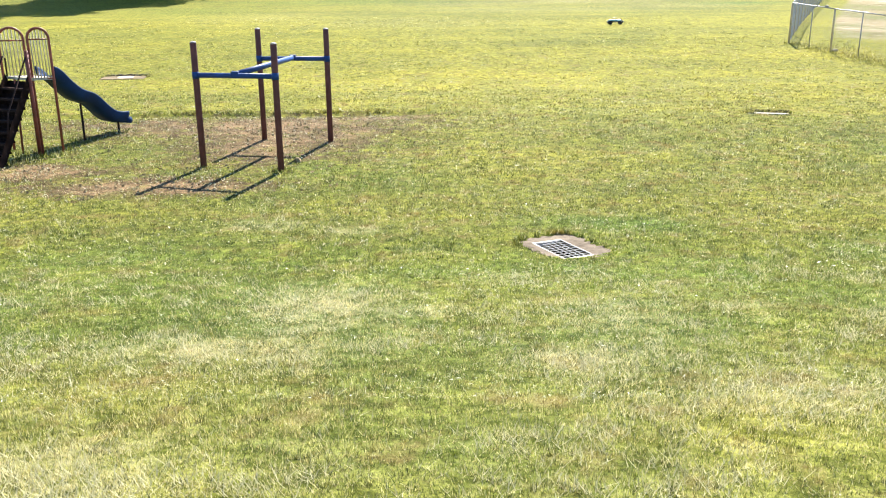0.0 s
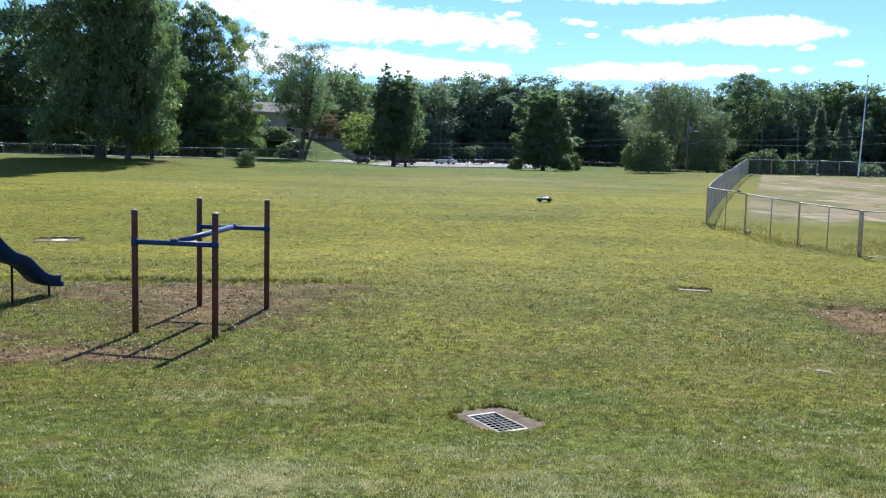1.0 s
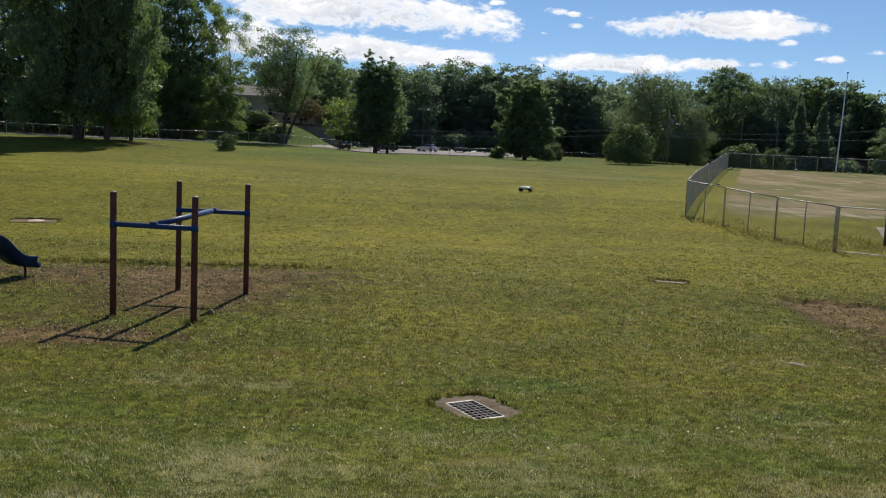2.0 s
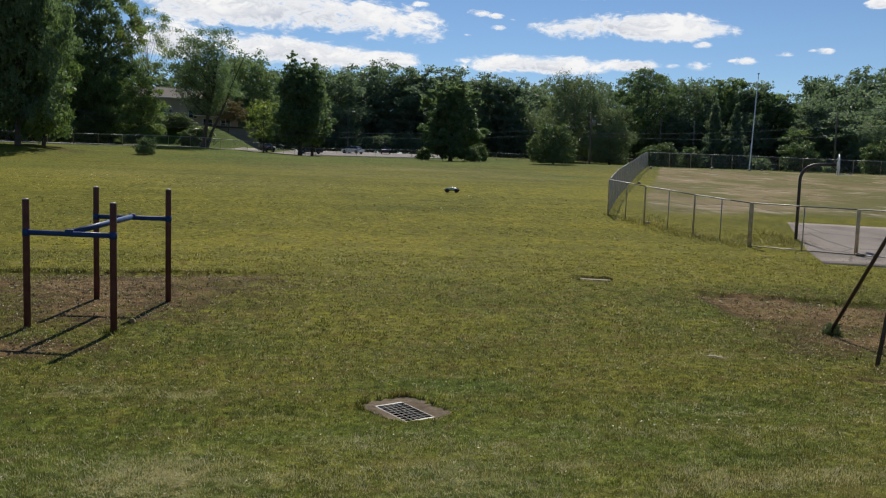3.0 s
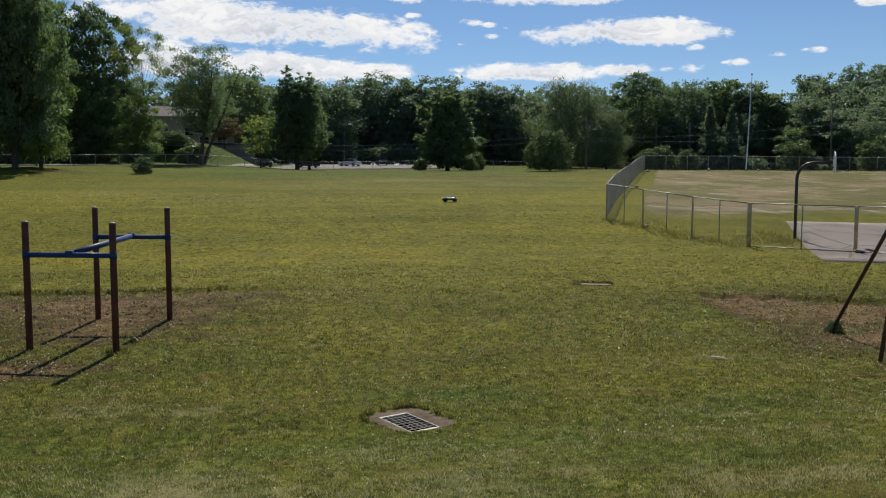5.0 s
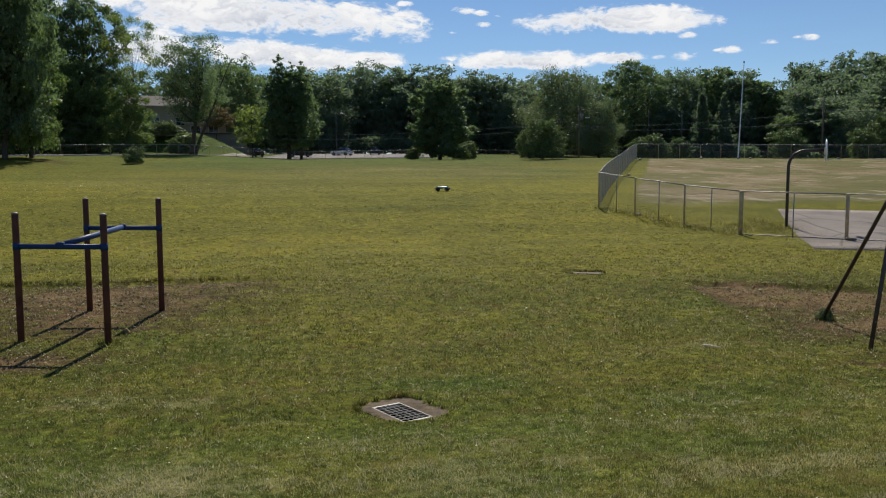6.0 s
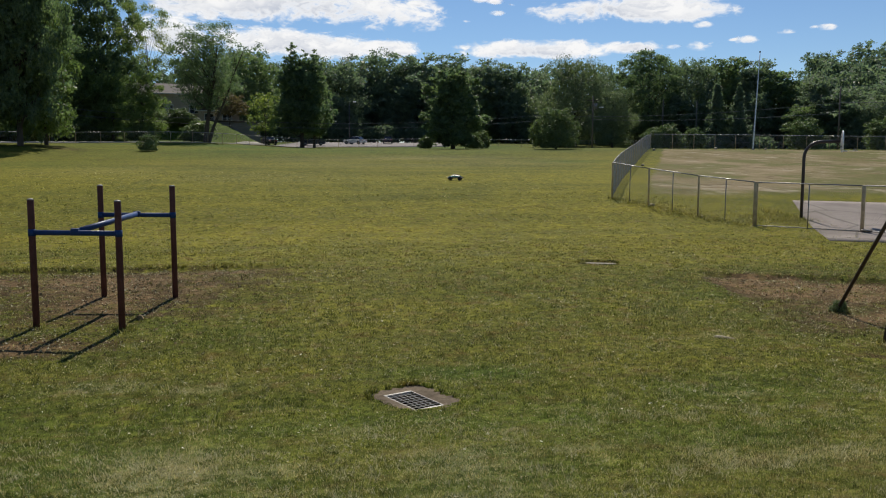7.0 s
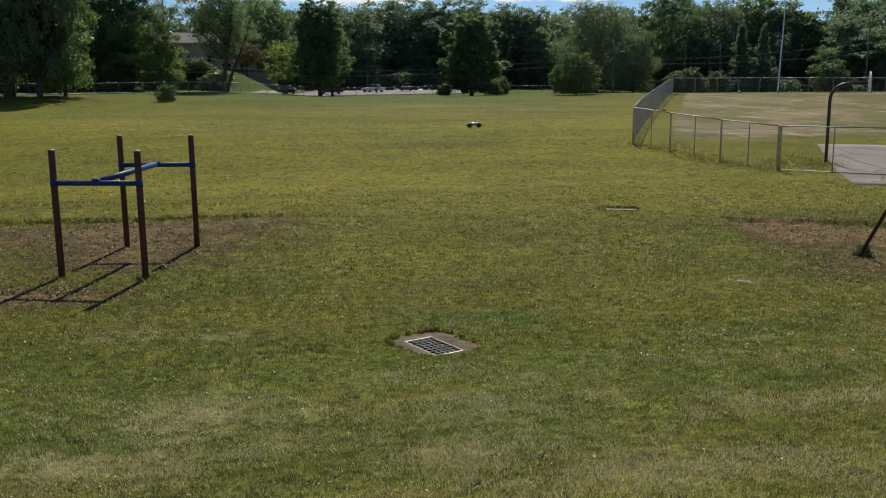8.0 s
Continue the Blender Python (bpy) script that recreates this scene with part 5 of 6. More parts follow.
fence("chain_link_fence", far_run, "long low chain-link fence along the road", kinds=[0.03] * len(far_run), gap=0.2, wire=0.003, rail=0.034, rail_mat=M_RAIL, high=1.4)
foot = thing("weight_block", (22.25, 29.2, zg(22.25, 29.2) + 0.06), "dark scrap lying at the foot of the fence post", "debris")
part("block", box((0.5, 0.22, 0.06), (0, 0, 0.03), 0.02, pose(0, 0, 0, 4, 3, 25)), M_FPOST, foot)
part("block", box((0.3, 0.12, 0.05), (-0.1, -0.12, 0.05), 0.02, pose(0, 0, 0, -6, 8, -20)), M_GALV, foot)
for sx, sy, sr in ((17.35, 38.25, 0.16), (19.35, 31.6, 0.09), (18.25, 34.85, 0.08), (52.3, 97.1, 0.28), (60.0, 98.6, 0.22), (29.9, 68.0, 0.2), (41.8, 92.0, 0.25), (73, 99.0, 0.25)):
    st = thing("stone", (sx, sy, zg(sx, sy) + sr * 0.3), "pale rounded stone at the fence foot", "stone", "pale stones along the fence")
    bm = bmesh.new()
    bmesh.ops.create_icosphere(bm, subdivisions=2, radius=sr)
    for v in bm.verts:
        v.co *= 0.8 + 0.4 * noise.noise(v.co / sr * 1.3 + Vector((sx, sy, 0)))
        v.co.z *= 0.7
    part("body", bm, M_STONE, st)


# ---- basketball hoop ----
def hoop():
    x, y = 22.75, 34.25
    t = thing("basketball_hoop", (x, y, zg(x, y)), "goose-neck basketball post with fan-shaped white backboard", "basketball hoop")
    d = Vector((0.848, -0.53, 0)).normalized()
    u = Vector((-d.y, d.x, 0))
    pts = [Vector((0, 0, -0.2)), Vector((0.0, 0, 2.4))]
    for k in range(0, 9):
        th = math.pi / 2 * k / 8
        pts.append(Vector((0, 0, 2.85)) + d * (0.70 * (1 - math.cos(th))) + Vector((0, 0, 0.70 * math.sin(th))))
    pts.append(Vector((0, 0, 3.56)) + d * 1.45)
    part("goose_neck", tube([q - Vector((0, 0, 0.12)) for q in pts], 0.07, 12), M_HOOP, t, "dark bent steel tube")
    # fan backboard, facing along d
    w, lo, hi = 0.62, 2.98, 3.90
    out = [(-0.36, lo), (0.36, lo), (w, lo + 0.28), (w, lo + 0.42)]
    for k in range(1, 12):
        th = math.pi * k / 12
        out.append((w * math.cos(th), lo + 0.42 + (hi - lo - 0.42) * math.sin(th)))
    out += [(-w, lo + 0.42), (-w, lo + 0.28)]
    c = d * 1.5
    bm = bmesh.new()
    a = [bm.verts.new(c + u * p + Vector((0, 0, q))) for p, q in out]
    b = [bm.verts.new(c + d * 0.05 + u * p + Vector((0, 0, q))) for p, q in out]
    bm.faces.new(a[::-1])
    bm.faces.new(b)
    for k in range(len(out)):
        k2 = (k + 1) % len(out)
        bm.faces.new((a[k], a[k2], b[k2], b[k]))
    bmesh.ops.recalc_face_normals(bm, faces=bm.faces)
    board = part("backboard", bm, M_BOARD, t, "weathered grey fan-shaped backboard", False)
    loop = [c + d * 0.025 + u * p + Vector((0, 0, q)) for p, q in out]
    part("board_rim", tube(loop + loop[:2], 0.028, 8, caps=False), M_WHITE, board, "white rim round the board")
    ring = [c + d * (0.05 + 0.15 + 0.225) + (d * math.cos(th) + u * math.sin(th)) * 0.225 + Vector((0, 0, 3.02)) for th in [2 * math.pi * k / 20 for k in range(21)]]
    rim = part("rim", tube(ring, 0.012, 6, caps=False), M_WHITE, t, "pale bleached steel rim")
    part("rim_bracket", box((0.2, 0.12, 0.05), c + d * 0.13 + Vector((0, 0, 3.02))), M_WHITE, rim)
    part("brace", tube([Vector((0, 0, 3.43)) + d * 1.2, c + Vector((0, 0, 3.65))], 0.02, 6), M_HOOP, t)
    part("brace", tube([Vector((0, 0, 3.43)) + d * 1.2, c + Vector((0, 0, 3.2))], 0.02, 6), M_HOOP, t)
    return t


hoop()


# ---- poles and wires ----
def flagpole():
    x, y = 56.8, 96.2
    t = thing("flagpole", (x, y, zg(x, y)), "tall pale flagpole leaning slightly before the trees", "flagpole")
    top = Vector((0.42, 0, 11.8))
    part("shaft", tube([(0, 0, -0.3), (0, 0, 0.3), top * 0.5, top], [0.10, 0.095, 0.075, 0.045], 10), M_POLE, t)
    bm = bmesh.new()
    bmesh.ops.create_uvsphere(bm, u_segments=12, v_segments=8, radius=0.12)
    bmesh.ops.translate(bm, vec=top + Vector((0, 0, 0.14)), verts=bm.verts)
    part("finial", bm, M_GALV, t, "grey ball finial")
    part("base", tube([(0, 0, -0.2), (0, 0, 0.12)], [0.24, 0.2], 14), M_STONE, t, "pale concrete foot")


flagpole()


def utility_pole(x, y, high, arms=True, r=0.16):
    t = thing("utility_pole", (x, y, zg(x, y)), "weathered wooden utility pole before dark trees", "utility pole", "utility poles behind the field")
    part("shaft", tube([(0, 0, -0.3), (0, 0, high)], [r, r * 0.65], 10), M_WOODPOLE, t)
    if arms:
        part("crossarm", box((2.2, 0.12, 0.14), (0, 0.1, high - 0.7), 0.01), M_WOODPOLE, t)
        part("transformer", tube([(0.5, 0, high - 2.2), (0.5, 0, high - 1.2)], 0.28, 12), M_GALV, t, "pale grey transformer can")
        part("lamp", box((0.75, 0.3, 0.16), (1.5, 0, high - 1.9), 0.04), M_WHITE, t, "white lamp head")
    return t


utility_pole(52.3, 140.6, 9.2)
utility_pole(75.4, 105.9, 8.6, False, 0.14)
utility_pole(-33, 128, 9.5, False)


def street_lamp(x, y, high, label, arm=0.9):
    t = thing("street_lamp", (x, y, zg(x, y)), label, "street lamp")
    part("shaft", tube([(0, 0, -0.2), (0, 0, high)], [0.11, 0.07], 10), M_LAMP, t)
    if arm:
        part("arm", tube([(0, 0, high - 0.15), (arm, 0, high + 0.05)], 0.04, 8), M_LAMP, t)
        part("lamp_head", box((0.6, 0.35, 0.2), (arm + 0.2, 0, high + 0.05), 0.05), M_WHITE, t, "pale lamp head")


street_lamp(12.4, 174.5, 8.4, "tall grey parking-lot lamp post")
street_lamp(63.2, 136.0, 8.6, "slim grey lamp post before trees", 0)
street_lamp(68.2, 133.6, 8.2, "slim grey lamp post before trees", 0)


def wire(a, b, sag, r, mat, label):
    a, b = Vector(a), Vector(b)
    pts = [a.lerp(b, k / 16) - Vector((0, 0, 4 * sag * (k / 16) * (1 - k / 16))) for k in range(17)]
    t = thing("overhead_wire", tuple(a), label, "wire", "overhead wires")
    part("cable", tube([p - a for p in pts], r, 5), mat, t)


wire((52.3, 140.6, 10.4), (75.4, 105.9, 10.9), 0.5, 0.028, M_CABLE2, "thin silvery overhead wire before dark trees")
wire((52.3, 140.6, 9.9), (75.4, 105.9, 9.5), 0.5, 0.035, M_CABLE2, "thin silvery overhead wire before dark trees")
wire((-33, 128, 10.2), (52.3, 140.6, 11.6), 2.4, 0.03, M_CABLE2, "long sagging overhead wire across the trees")
wire((-33, 128, 9.3), (52.3, 140.6, 10.6), 2.2, 0.03, M_CABLE2, "long sagging overhead wire across the trees")
wire((-90, 96, 12.5), (-33, 128, 11.5), 1.0, 0.03, M_CABLE2, "overhead wire passing through the big trees")
wire((75.4, 105.9, 10.9), (120, 60, 12), 0.8, 0.028, M_CABLE2, "thin overhead wire running to the hill")
ypost = thing("bollard", (70.4, 86.5, zg(70.4, 86.5)), "faded yellow foul post by the fence", "post")
part("shaft", tube([(0, 0, -0.2), (0, 0, 1.75)], 0.12, 10, dome=True), M_YELLOW, ypost)


flat = thing("flat_stone", (7.16, 12.78, zg(7.16, 12.78) + 0.004), "pale broken flat stone sunk in the short grass", "stone", turn=-28)
chips = []
for sx, sy, sr, long in ((-0.07, 0.02, 0.07, 1.5), (0.06, -0.01, 0.055, 1.4), (0.15, -0.03, 0.03, 1.2)):
    fb = bmesh.new()
    bmesh.ops.create_icosphere(fb, subdivisions=3, radius=sr)
    for v in fb.verts:
        v.co *= 0.8 + 0.5 * noise.noise(v.co * 22 + Vector((sx * 50, 0, 0)))
        v.co.x *= long
        v.co.z = max(-0.02, min(0.016, v.co.z * 0.5)) + 0.006 * noise.noise(v.co * 40)
    bmesh.ops.translate(fb, vec=(sx, sy, 0), verts=fb.verts)
    chips.append(fb)
fb = join(*chips)
part("body", fb, M_STONE, flat)


# ---- trees ----
def crown_profile(kind, f):
    """Half-width of a crown, 0 to 1, at the share f of its height."""
    f = np.asarray(f, float)
    if kind == "cone":
        return np.minimum(1, 0.70 + 2.5 * f) * np.clip(1 - f, 0, 1) ** 0.80 + 0.02
    if kind == "column":
        return np.minimum(1, 0.66 + 1.5 * f) * np.clip(1 - f ** 2.5, 0, 1) ** 0.55
    if kind == "vase":
        return 0.22 + 0.78 * np.sin(np.pi * (0.06 + 0.74 * f)) ** 1.2
    if kind == "bush":
        return np.minimum(1, 0.80 + 0.9 * f) * np.sqrt(np.clip(1 - f ** 2.4, 0, 1))
    return np.minimum(1, 0.66 + 1.2 * f) * np.clip(1 - f ** 4.0, 0, 1) ** 0.5


def crown_boughs(rs, kind, high, width, start, count, size=(0.085, 0.145), hollow=0.5, lump=0.42):
    """Bough centres, radii and outward ways, spread evenly through the outer part of a crown."""
    h = high - start
    mid = np.array([0, 0, start + h * 0.35])
    shift = Vector((high * 0.31, width * 0.17, start)) * 3.1
    f0 = np.linspace(0.0, 1.0 if kind in ("cone", "vase") else 0.93, 120)
    cum = np.cumsum(crown_profile(kind, f0) + 0.12)
    kept = np.zeros((0, 3))
    rad = []
    for k in range(count):
        f = np.interp(rs.rand(7), cum / cum[-1], f0)
        a = rs.rand(7) * 2 * np.pi
        q = 1 - hollow * rs.rand(7) ** 1.5
        wob = np.array([1 - lump * 0.45 + lump * 1.3 * noise.noise(Vector((math.cos(b) * 1.25, math.sin(b) * 1.25, g * h / width * 2.6)) + shift) for b, g in zip(a, f)])
        p = crown_profile(kind, f) * width * 0.50 * q * wob
        z = start + h * (0.05 + 0.90 * f * (0.93 + 0.07 * wob))
        cand = np.stack([np.cos(a) * p, np.sin(a) * p, z], -1)
        if len(kept):
            gap = np.linalg.norm((cand[:, None] - kept[None]) * np.array([1, 1, 1.25]), axis=2).min(axis=1)
            cand = cand[[gap.argmax()]]
        else:
            cand = cand[:1]
        kept = np.concatenate([kept, cand])
        up = (cand[0, 2] - start) / h
        rad.append(width * rs.uniform(*size) * (1.0 - (0.55 if kind == "cone" else 0.32) * up))
    out = kept - mid
    out /= np.linalg.norm(out, axis=1, keepdims=True) + 1e-6
    return kept, np.array(rad), out


def leaf_faces(rs, c, leaf, corners, flat=0.45, hang=False):
    n = len(c)
    nrm = rs.normal(size=(n, 3)) * 0.8 + np.array([0, 0, flat])
    nrm /= np.linalg.norm(nrm, axis=1, keepdims=True)
    ref = rs.normal(size=(n, 3))
    if hang:
        ref = ref * 0.35 + np.array([0, 0, -1.0])
    u = np.cross(nrm, ref)
    u /= np.linalg.norm(u, axis=1, keepdims=True)
    v = np.cross(nrm, u)
    s = (leaf * (0.5 + 0.95 * rs.rand(n)))[:, None]
    k = 0.3 if hang else 0.55
    if corners == 3:
        return np.stack([c - v * s, c + u * s * k + v * s * 0.5, c - u * s * k + v * s * 0.6], 1)
    return np.stack([c - v * s, c + u * s * k + v * s * 0.1, c + v * s, c - u * s * k + v * s * 0.1], 1)


def bough_leaves(rs, centers, radii, out, n, leaf, corners=3, droop=0.0, twigs=13, tight=0.24):
    """Leaves in twig sprays round each bough, denser on its upper and outer side."""
    m = len(centers)
    d = rs.normal(size=(m, twigs, 3)) + 0.55 * out[:, None, :] + np.array([0, 0, 0.30])
    d /= np.linalg.norm(d, axis=2, keepdims=True)
    reach = radii[:, None] * (0.35 + 0.80 * rs.rand(m, twigs))
    reach *= np.where(rs.rand(m, twigs) < 0.10, 1.35, 1.0)
    tw = centers[:, None, :] + d * reach[..., None] * np.array([1.08, 1.08, 0.78])
    w = np.repeat(radii[:, None] ** 2, twigs, 1) * (0.4 + 1.2 * rs.rand(m, twigs))
    w = w.reshape(-1) / w.sum()
    pick = rs.choice(m * twigs, n, p=w)
    size = np.repeat(radii, twigs)[pick] * tight
    c = tw.reshape(-1, 3)[pick] + rs.normal(size=(n, 3)) * size[:, None] * np.array([1.15, 1.15, 0.75])
    if droop:
        c[:, 2] -= droop * rs.rand(n) ** 2
    return leaf_faces(rs, c, leaf, corners, 0.45, droop > 0)


def inner_leaves(rs, kind, high, width, start, n, leaf, corners=3):
    """Sparse larger leaf sprays in the heart of a crown, which close it to the light."""
    f = 0.04 + 0.80 * rs.rand(n)
    a, q = rs.rand(n) * 2 * np.pi, np.sqrt(rs.rand(n)) * 0.66
    p = crown_profile(kind, f) * width * 0.46 * q
    return leaf_faces(rs, np.stack([np.cos(a) * p, np.sin(a) * p, start + (high - start) * f], -1), leaf, corners)


def trunk_mesh(rs, high, width, start, centers, r0, limbs, stems=1):
    bms = []
    order = rs.permutation(len(centers))[:limbs]
    lines = []
    for s in range(stems):
        lean = Vector((rs.normal() * 0.10 * width, rs.normal() * 0.10 * width, 0)) if stems > 1 else Vector()
        bend = [Vector((0.03 * width * (s - (stems - 1) / 2), 0, -0.4))]
        for k in range(1, 7):
            f = k / 6
            bend.append(bend[0] + lean * f * 1.4 + Vector((rs.normal() * 0.010 * high * f, rs.normal() * 0.010 * high * f, 0.4 + high * 0.80 * f)))
        rs0 = r0 * (1.0 if s == 0 else 0.7)
        bms.append(tube(bend, [rs0 * 1.45, rs0 * 0.92] + [rs0 * (1 - 0.85 * k / 6) for k in range(2, 7)], 9))
        lines.append((bend, rs0))
    for i in order:
        c = Vector(centers[i])
        bend, rs0 = min(lines, key=lambda g: (g[0][4].xy - c.xy).length)
        f = min(0.92, max(start / high * 0.8, (c.z / high) * 0.66))
        k = min(5.9, f * 6 / 0.82)
        base = bend[int(k)].lerp(bend[int(k) + 1], k - int(k))
        rr = rs0 * (1 - 0.85 * k / 6) * (0.5 if limbs < 40 else 0.36)
        mid = base.lerp(c, 0.5) + Vector((0, 0, (c.z - base.z) * 0.10)) + Vector(rs.normal(size=3)) * 0.03 * width
        bms.append(tube([base, mid, c], [rr, rr * 0.6, rr * 0.2], 5, caps=False))
    return mesh_from(join(*bms), M_BARK, "trunk")


def tree_kind(seed, kind, high, width, start, n, leaf, mat, r0=None, limbs=16, droop=0.0, corners=3, boughs=70, size=(0.085, 0.145), hollow=0.5, lump=0.42, inner=0.14, stems=1, tight=0.24, leaders=()):
    """A trunk and a crown of boughs; leaders: narrow pointed tops (x, y, top, width, start) above the main crown."""
    rs = np.random.RandomState(seed)
    noise.seed_set(seed)
    c, r, o = crown_boughs(rs, kind, high, width, start, boughs, size, hollow, lump)
    for lx, ly, top, wide, low in leaders:
        c2, r2, o2 = crown_boughs(rs, "cone", top, wide, low, 44, (0.11, 0.17), 0.9, 0.3)
        c, r, o = np.concatenate([c, c2 + np.array([lx, ly, 0])]), np.concatenate([r, r2]), np.concatenate([o, o2])
    tips = bough_leaves(rs, c, r, o, n, leaf, corners, droop, 13, tight)
    if inner:
        tips = np.concatenate([tips, inner_leaves(rs, kind, high, width, start, int(n * inner), leaf * 1.7, corners)])
    tips[:, :, 2] = np.maximum(tips[:, :, 2], 0.05)
    return trunk_mesh(rs, high, width, start, c, r0 or high * 0.018, limbs, stems), soup("crown", tips, mat), high, width


def plant(spec, x, y, high, width, label, turn=0.0, name="tree", group="", sink=0.0):
    trunk, crown, h0, w0 = spec
    t = new(name)
    t.matrix_world = pose(x, y, zg(x, y) - sink, 0, 0, turn)
    tagged(t, label, name, group)
    s = Matrix.Diagonal((width / w0, width / w0, high / h0, 1))
    child("trunk", trunk, t, m=s)
    child("crown", crown, t, m=s)
    return t


BIG = [tree_kind(101, "round", 20, 17, 1.5, 44000, 0.19, L_DARK, 0.42, 34, boughs=78, size=(0.07, 0.13), tight=0.21, inner=0.09),
       tree_kind(102, "round", 20, 15, 1.4, 34000, 0.20, L_DARK, 0.40, 30, boughs=66, size=(0.08, 0.14), tight=0.21, inner=0.09),
       tree_kind(103, "round", 14, 10, 0.7, 15000, 0.18, L_SUNNY, 0.25, 24, boughs=60, size=(0.075, 0.13), tight=0.30)]
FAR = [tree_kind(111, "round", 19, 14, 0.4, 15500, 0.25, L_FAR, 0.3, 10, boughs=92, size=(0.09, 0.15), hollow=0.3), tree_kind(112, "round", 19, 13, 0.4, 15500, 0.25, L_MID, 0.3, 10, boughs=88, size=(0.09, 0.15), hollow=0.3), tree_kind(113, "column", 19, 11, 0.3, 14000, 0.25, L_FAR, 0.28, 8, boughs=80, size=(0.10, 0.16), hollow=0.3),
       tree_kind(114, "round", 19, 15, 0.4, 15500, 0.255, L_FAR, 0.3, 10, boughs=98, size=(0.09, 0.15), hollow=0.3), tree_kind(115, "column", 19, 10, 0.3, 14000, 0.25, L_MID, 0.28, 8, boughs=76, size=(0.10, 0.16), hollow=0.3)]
AIRY = tree_kind(137, "vase", 18, 10.5, 4.6, 24000, 0.12, L_DARK, 0.30, 60, boughs=110, size=(0.06, 0.11), hollow=0.8, inner=0.10, stems=2, tight=0.42)
AIRY2 = tree_kind(122, "vase", 18, 7, 8.5, 7500, 0.13, L_LIGHT, 0.07, 22, 0.7, boughs=22, size=(0.07, 0.13), hollow=0.7, inner=0.0, tight=0.36)
OAK = tree_kind(123, "column", 14.3, 11, 1.9, 26000, 0.215, L_DARK, 0.30, 28, boughs=85, size=(0.065, 0.115), lump=0.4, leaders=((-1.5, 0, 16.2, 4.8, 9.5), (0.5, 0.4, 15.6, 4.4, 9.5), (2.2, -0.3, 15.0, 4.4, 9.5)))
CONE = tree_kind(124, "column", 13.5, 9.5, 0.5, 24000, 0.20, L_DARK, 0.24, 18, boughs=85, size=(0.06, 0.11))
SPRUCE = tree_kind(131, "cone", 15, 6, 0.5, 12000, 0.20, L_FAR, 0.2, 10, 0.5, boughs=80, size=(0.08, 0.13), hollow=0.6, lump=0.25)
WILLOW = tree_kind(125, "round", 19, 17, 1.0, 34000, 0.20, L_WILLOW, 0.4, 26, 1.0, boughs=95, size=(0.065, 0.12), tight=0.34)
YOUNG = tree_kind(126, "round", 9, 6, 1.9, 2800, 0.15, L_LIGHT, 0.10, 24, corners=4, boughs=34, size=(0.07, 0.13), hollow=0.7)
RUSTY = tree_kind(127, "round", 9, 8, 3.2, 3600, 0.17, L_RUST, 0.14, 18, corners=4, boughs=34, size=(0.07, 0.13), hollow=0.7)
SHRUB = tree_kind(128, "bush", 5, 6, 0.1, 17000, 0.10, L_BUSH, 0.10, 14, boughs=120, size=(0.045, 0.085), hollow=0.35, lump=0.14, tight=0.34)
SHRUB_D = tree_kind(129, "bush", 2, 2.7, 0.05, 7000, 0.055, L_BUSH, 0.05, 12, corners=4, boughs=70, size=(0.05, 0.10), hollow=0.4, lump=0.22, tight=0.34)
SHRUB_F = tree_kind(130, "bush", 5, 6, 0.1, 7500, 0.15, L_BUSH, 0.10, 14, boughs=46, size=(0.08, 0.15))

G1 = "big shade trees beside the field"
for spec, x, y, h, w, turn in ((0, -30.1, 93.5, 29, 17.5, 75), (1, -26.6, 91.5, 27, 8.6, 140), (0, -65, 136, 24, 20, 20), (1, -36.2, 139, 24.5, 17.5, 200), (1, -28.6, 140, 23.4, 12.6, 310), (1, -52, 135, 24, 18, 15),):
    plant(BIG[spec], x, y, h, w, "large dense dark green shade tree on a grassy rise", turn, group=G1)
for x, y, h, w, turn in ((-25.2, 95.5, 15, 6.4, 30), (-31.6, 133, 15.0, 8.8, 10), (-20.8, 129, 11.2, 7.4, 80), (-25.7, 133, 11.6, 6.6, 140), (-47.5, 132, 11.5, 11.5, 200), (-27.8, 136, 8.8, 8.2, 260), (-39.6, 132, 10, 10, 300)):
    plant(BIG[2], x, y, h, w, "smaller mid green leafy tree under bigger ones", turn, group="small trees beside the field")
plant(AIRY2, -20.9, 136, 20.5, 9.0, "thin sparse tree with light feathery leaves", 40)
plant(AIRY, -11.4, 124, 16.8, 11.0, "tall airy tree with open branches against sky", 0)
plant(RUSTY, -9.8, 149.2, 6.4, 6.0, "small tree with rusty orange leaves", 0)
plant(YOUNG, -3.3, 128, 8.4, 5.2, "young yellow-green tree by the parking lot", 0)
plant(OAK, 2.2, 138, 14.9, 10.6, "tall dark green tree beside the parking lot", 0)
plant(OAK, 4.4, 147, 13.6, 7.6, "dark green tree beside the parking lot", 120)
plant(CONE, 25.4, 130, 13.6, 11.0, "dense conical dark green tree at field edge", 0)
plant(SPRUCE, 83.4, 155, 15.0, 6.0, "dark pointed spruce at the wood edge", 0)
plant(SPRUCE, 86.9, 153, 14.2, 5.6, "dark pointed spruce at the wood edge", 130)
plant(WILLOW, 56.5, 162, 19.3, 17.0, "tall grey-green willow-like tree with drooping sprays", 0)
plant(WILLOW, 61.0, 153, 12.6, 9.5, "lower grey-green tree with drooping sprays", 150)
plant(BIG[0], 75.3, 169, 21.2, 16.5, "large dark green tree above the woods", 50)
plant(SHRUB, 33.6, 103.5, 5.7, 6.2, "large rounded leafy bush at the field edge", 0, "bush")
plant(SHRUB_D, 10.82, 14.87, 0.25, 0.36, "low dark leafy weed at the swing leg", 40, "weed")
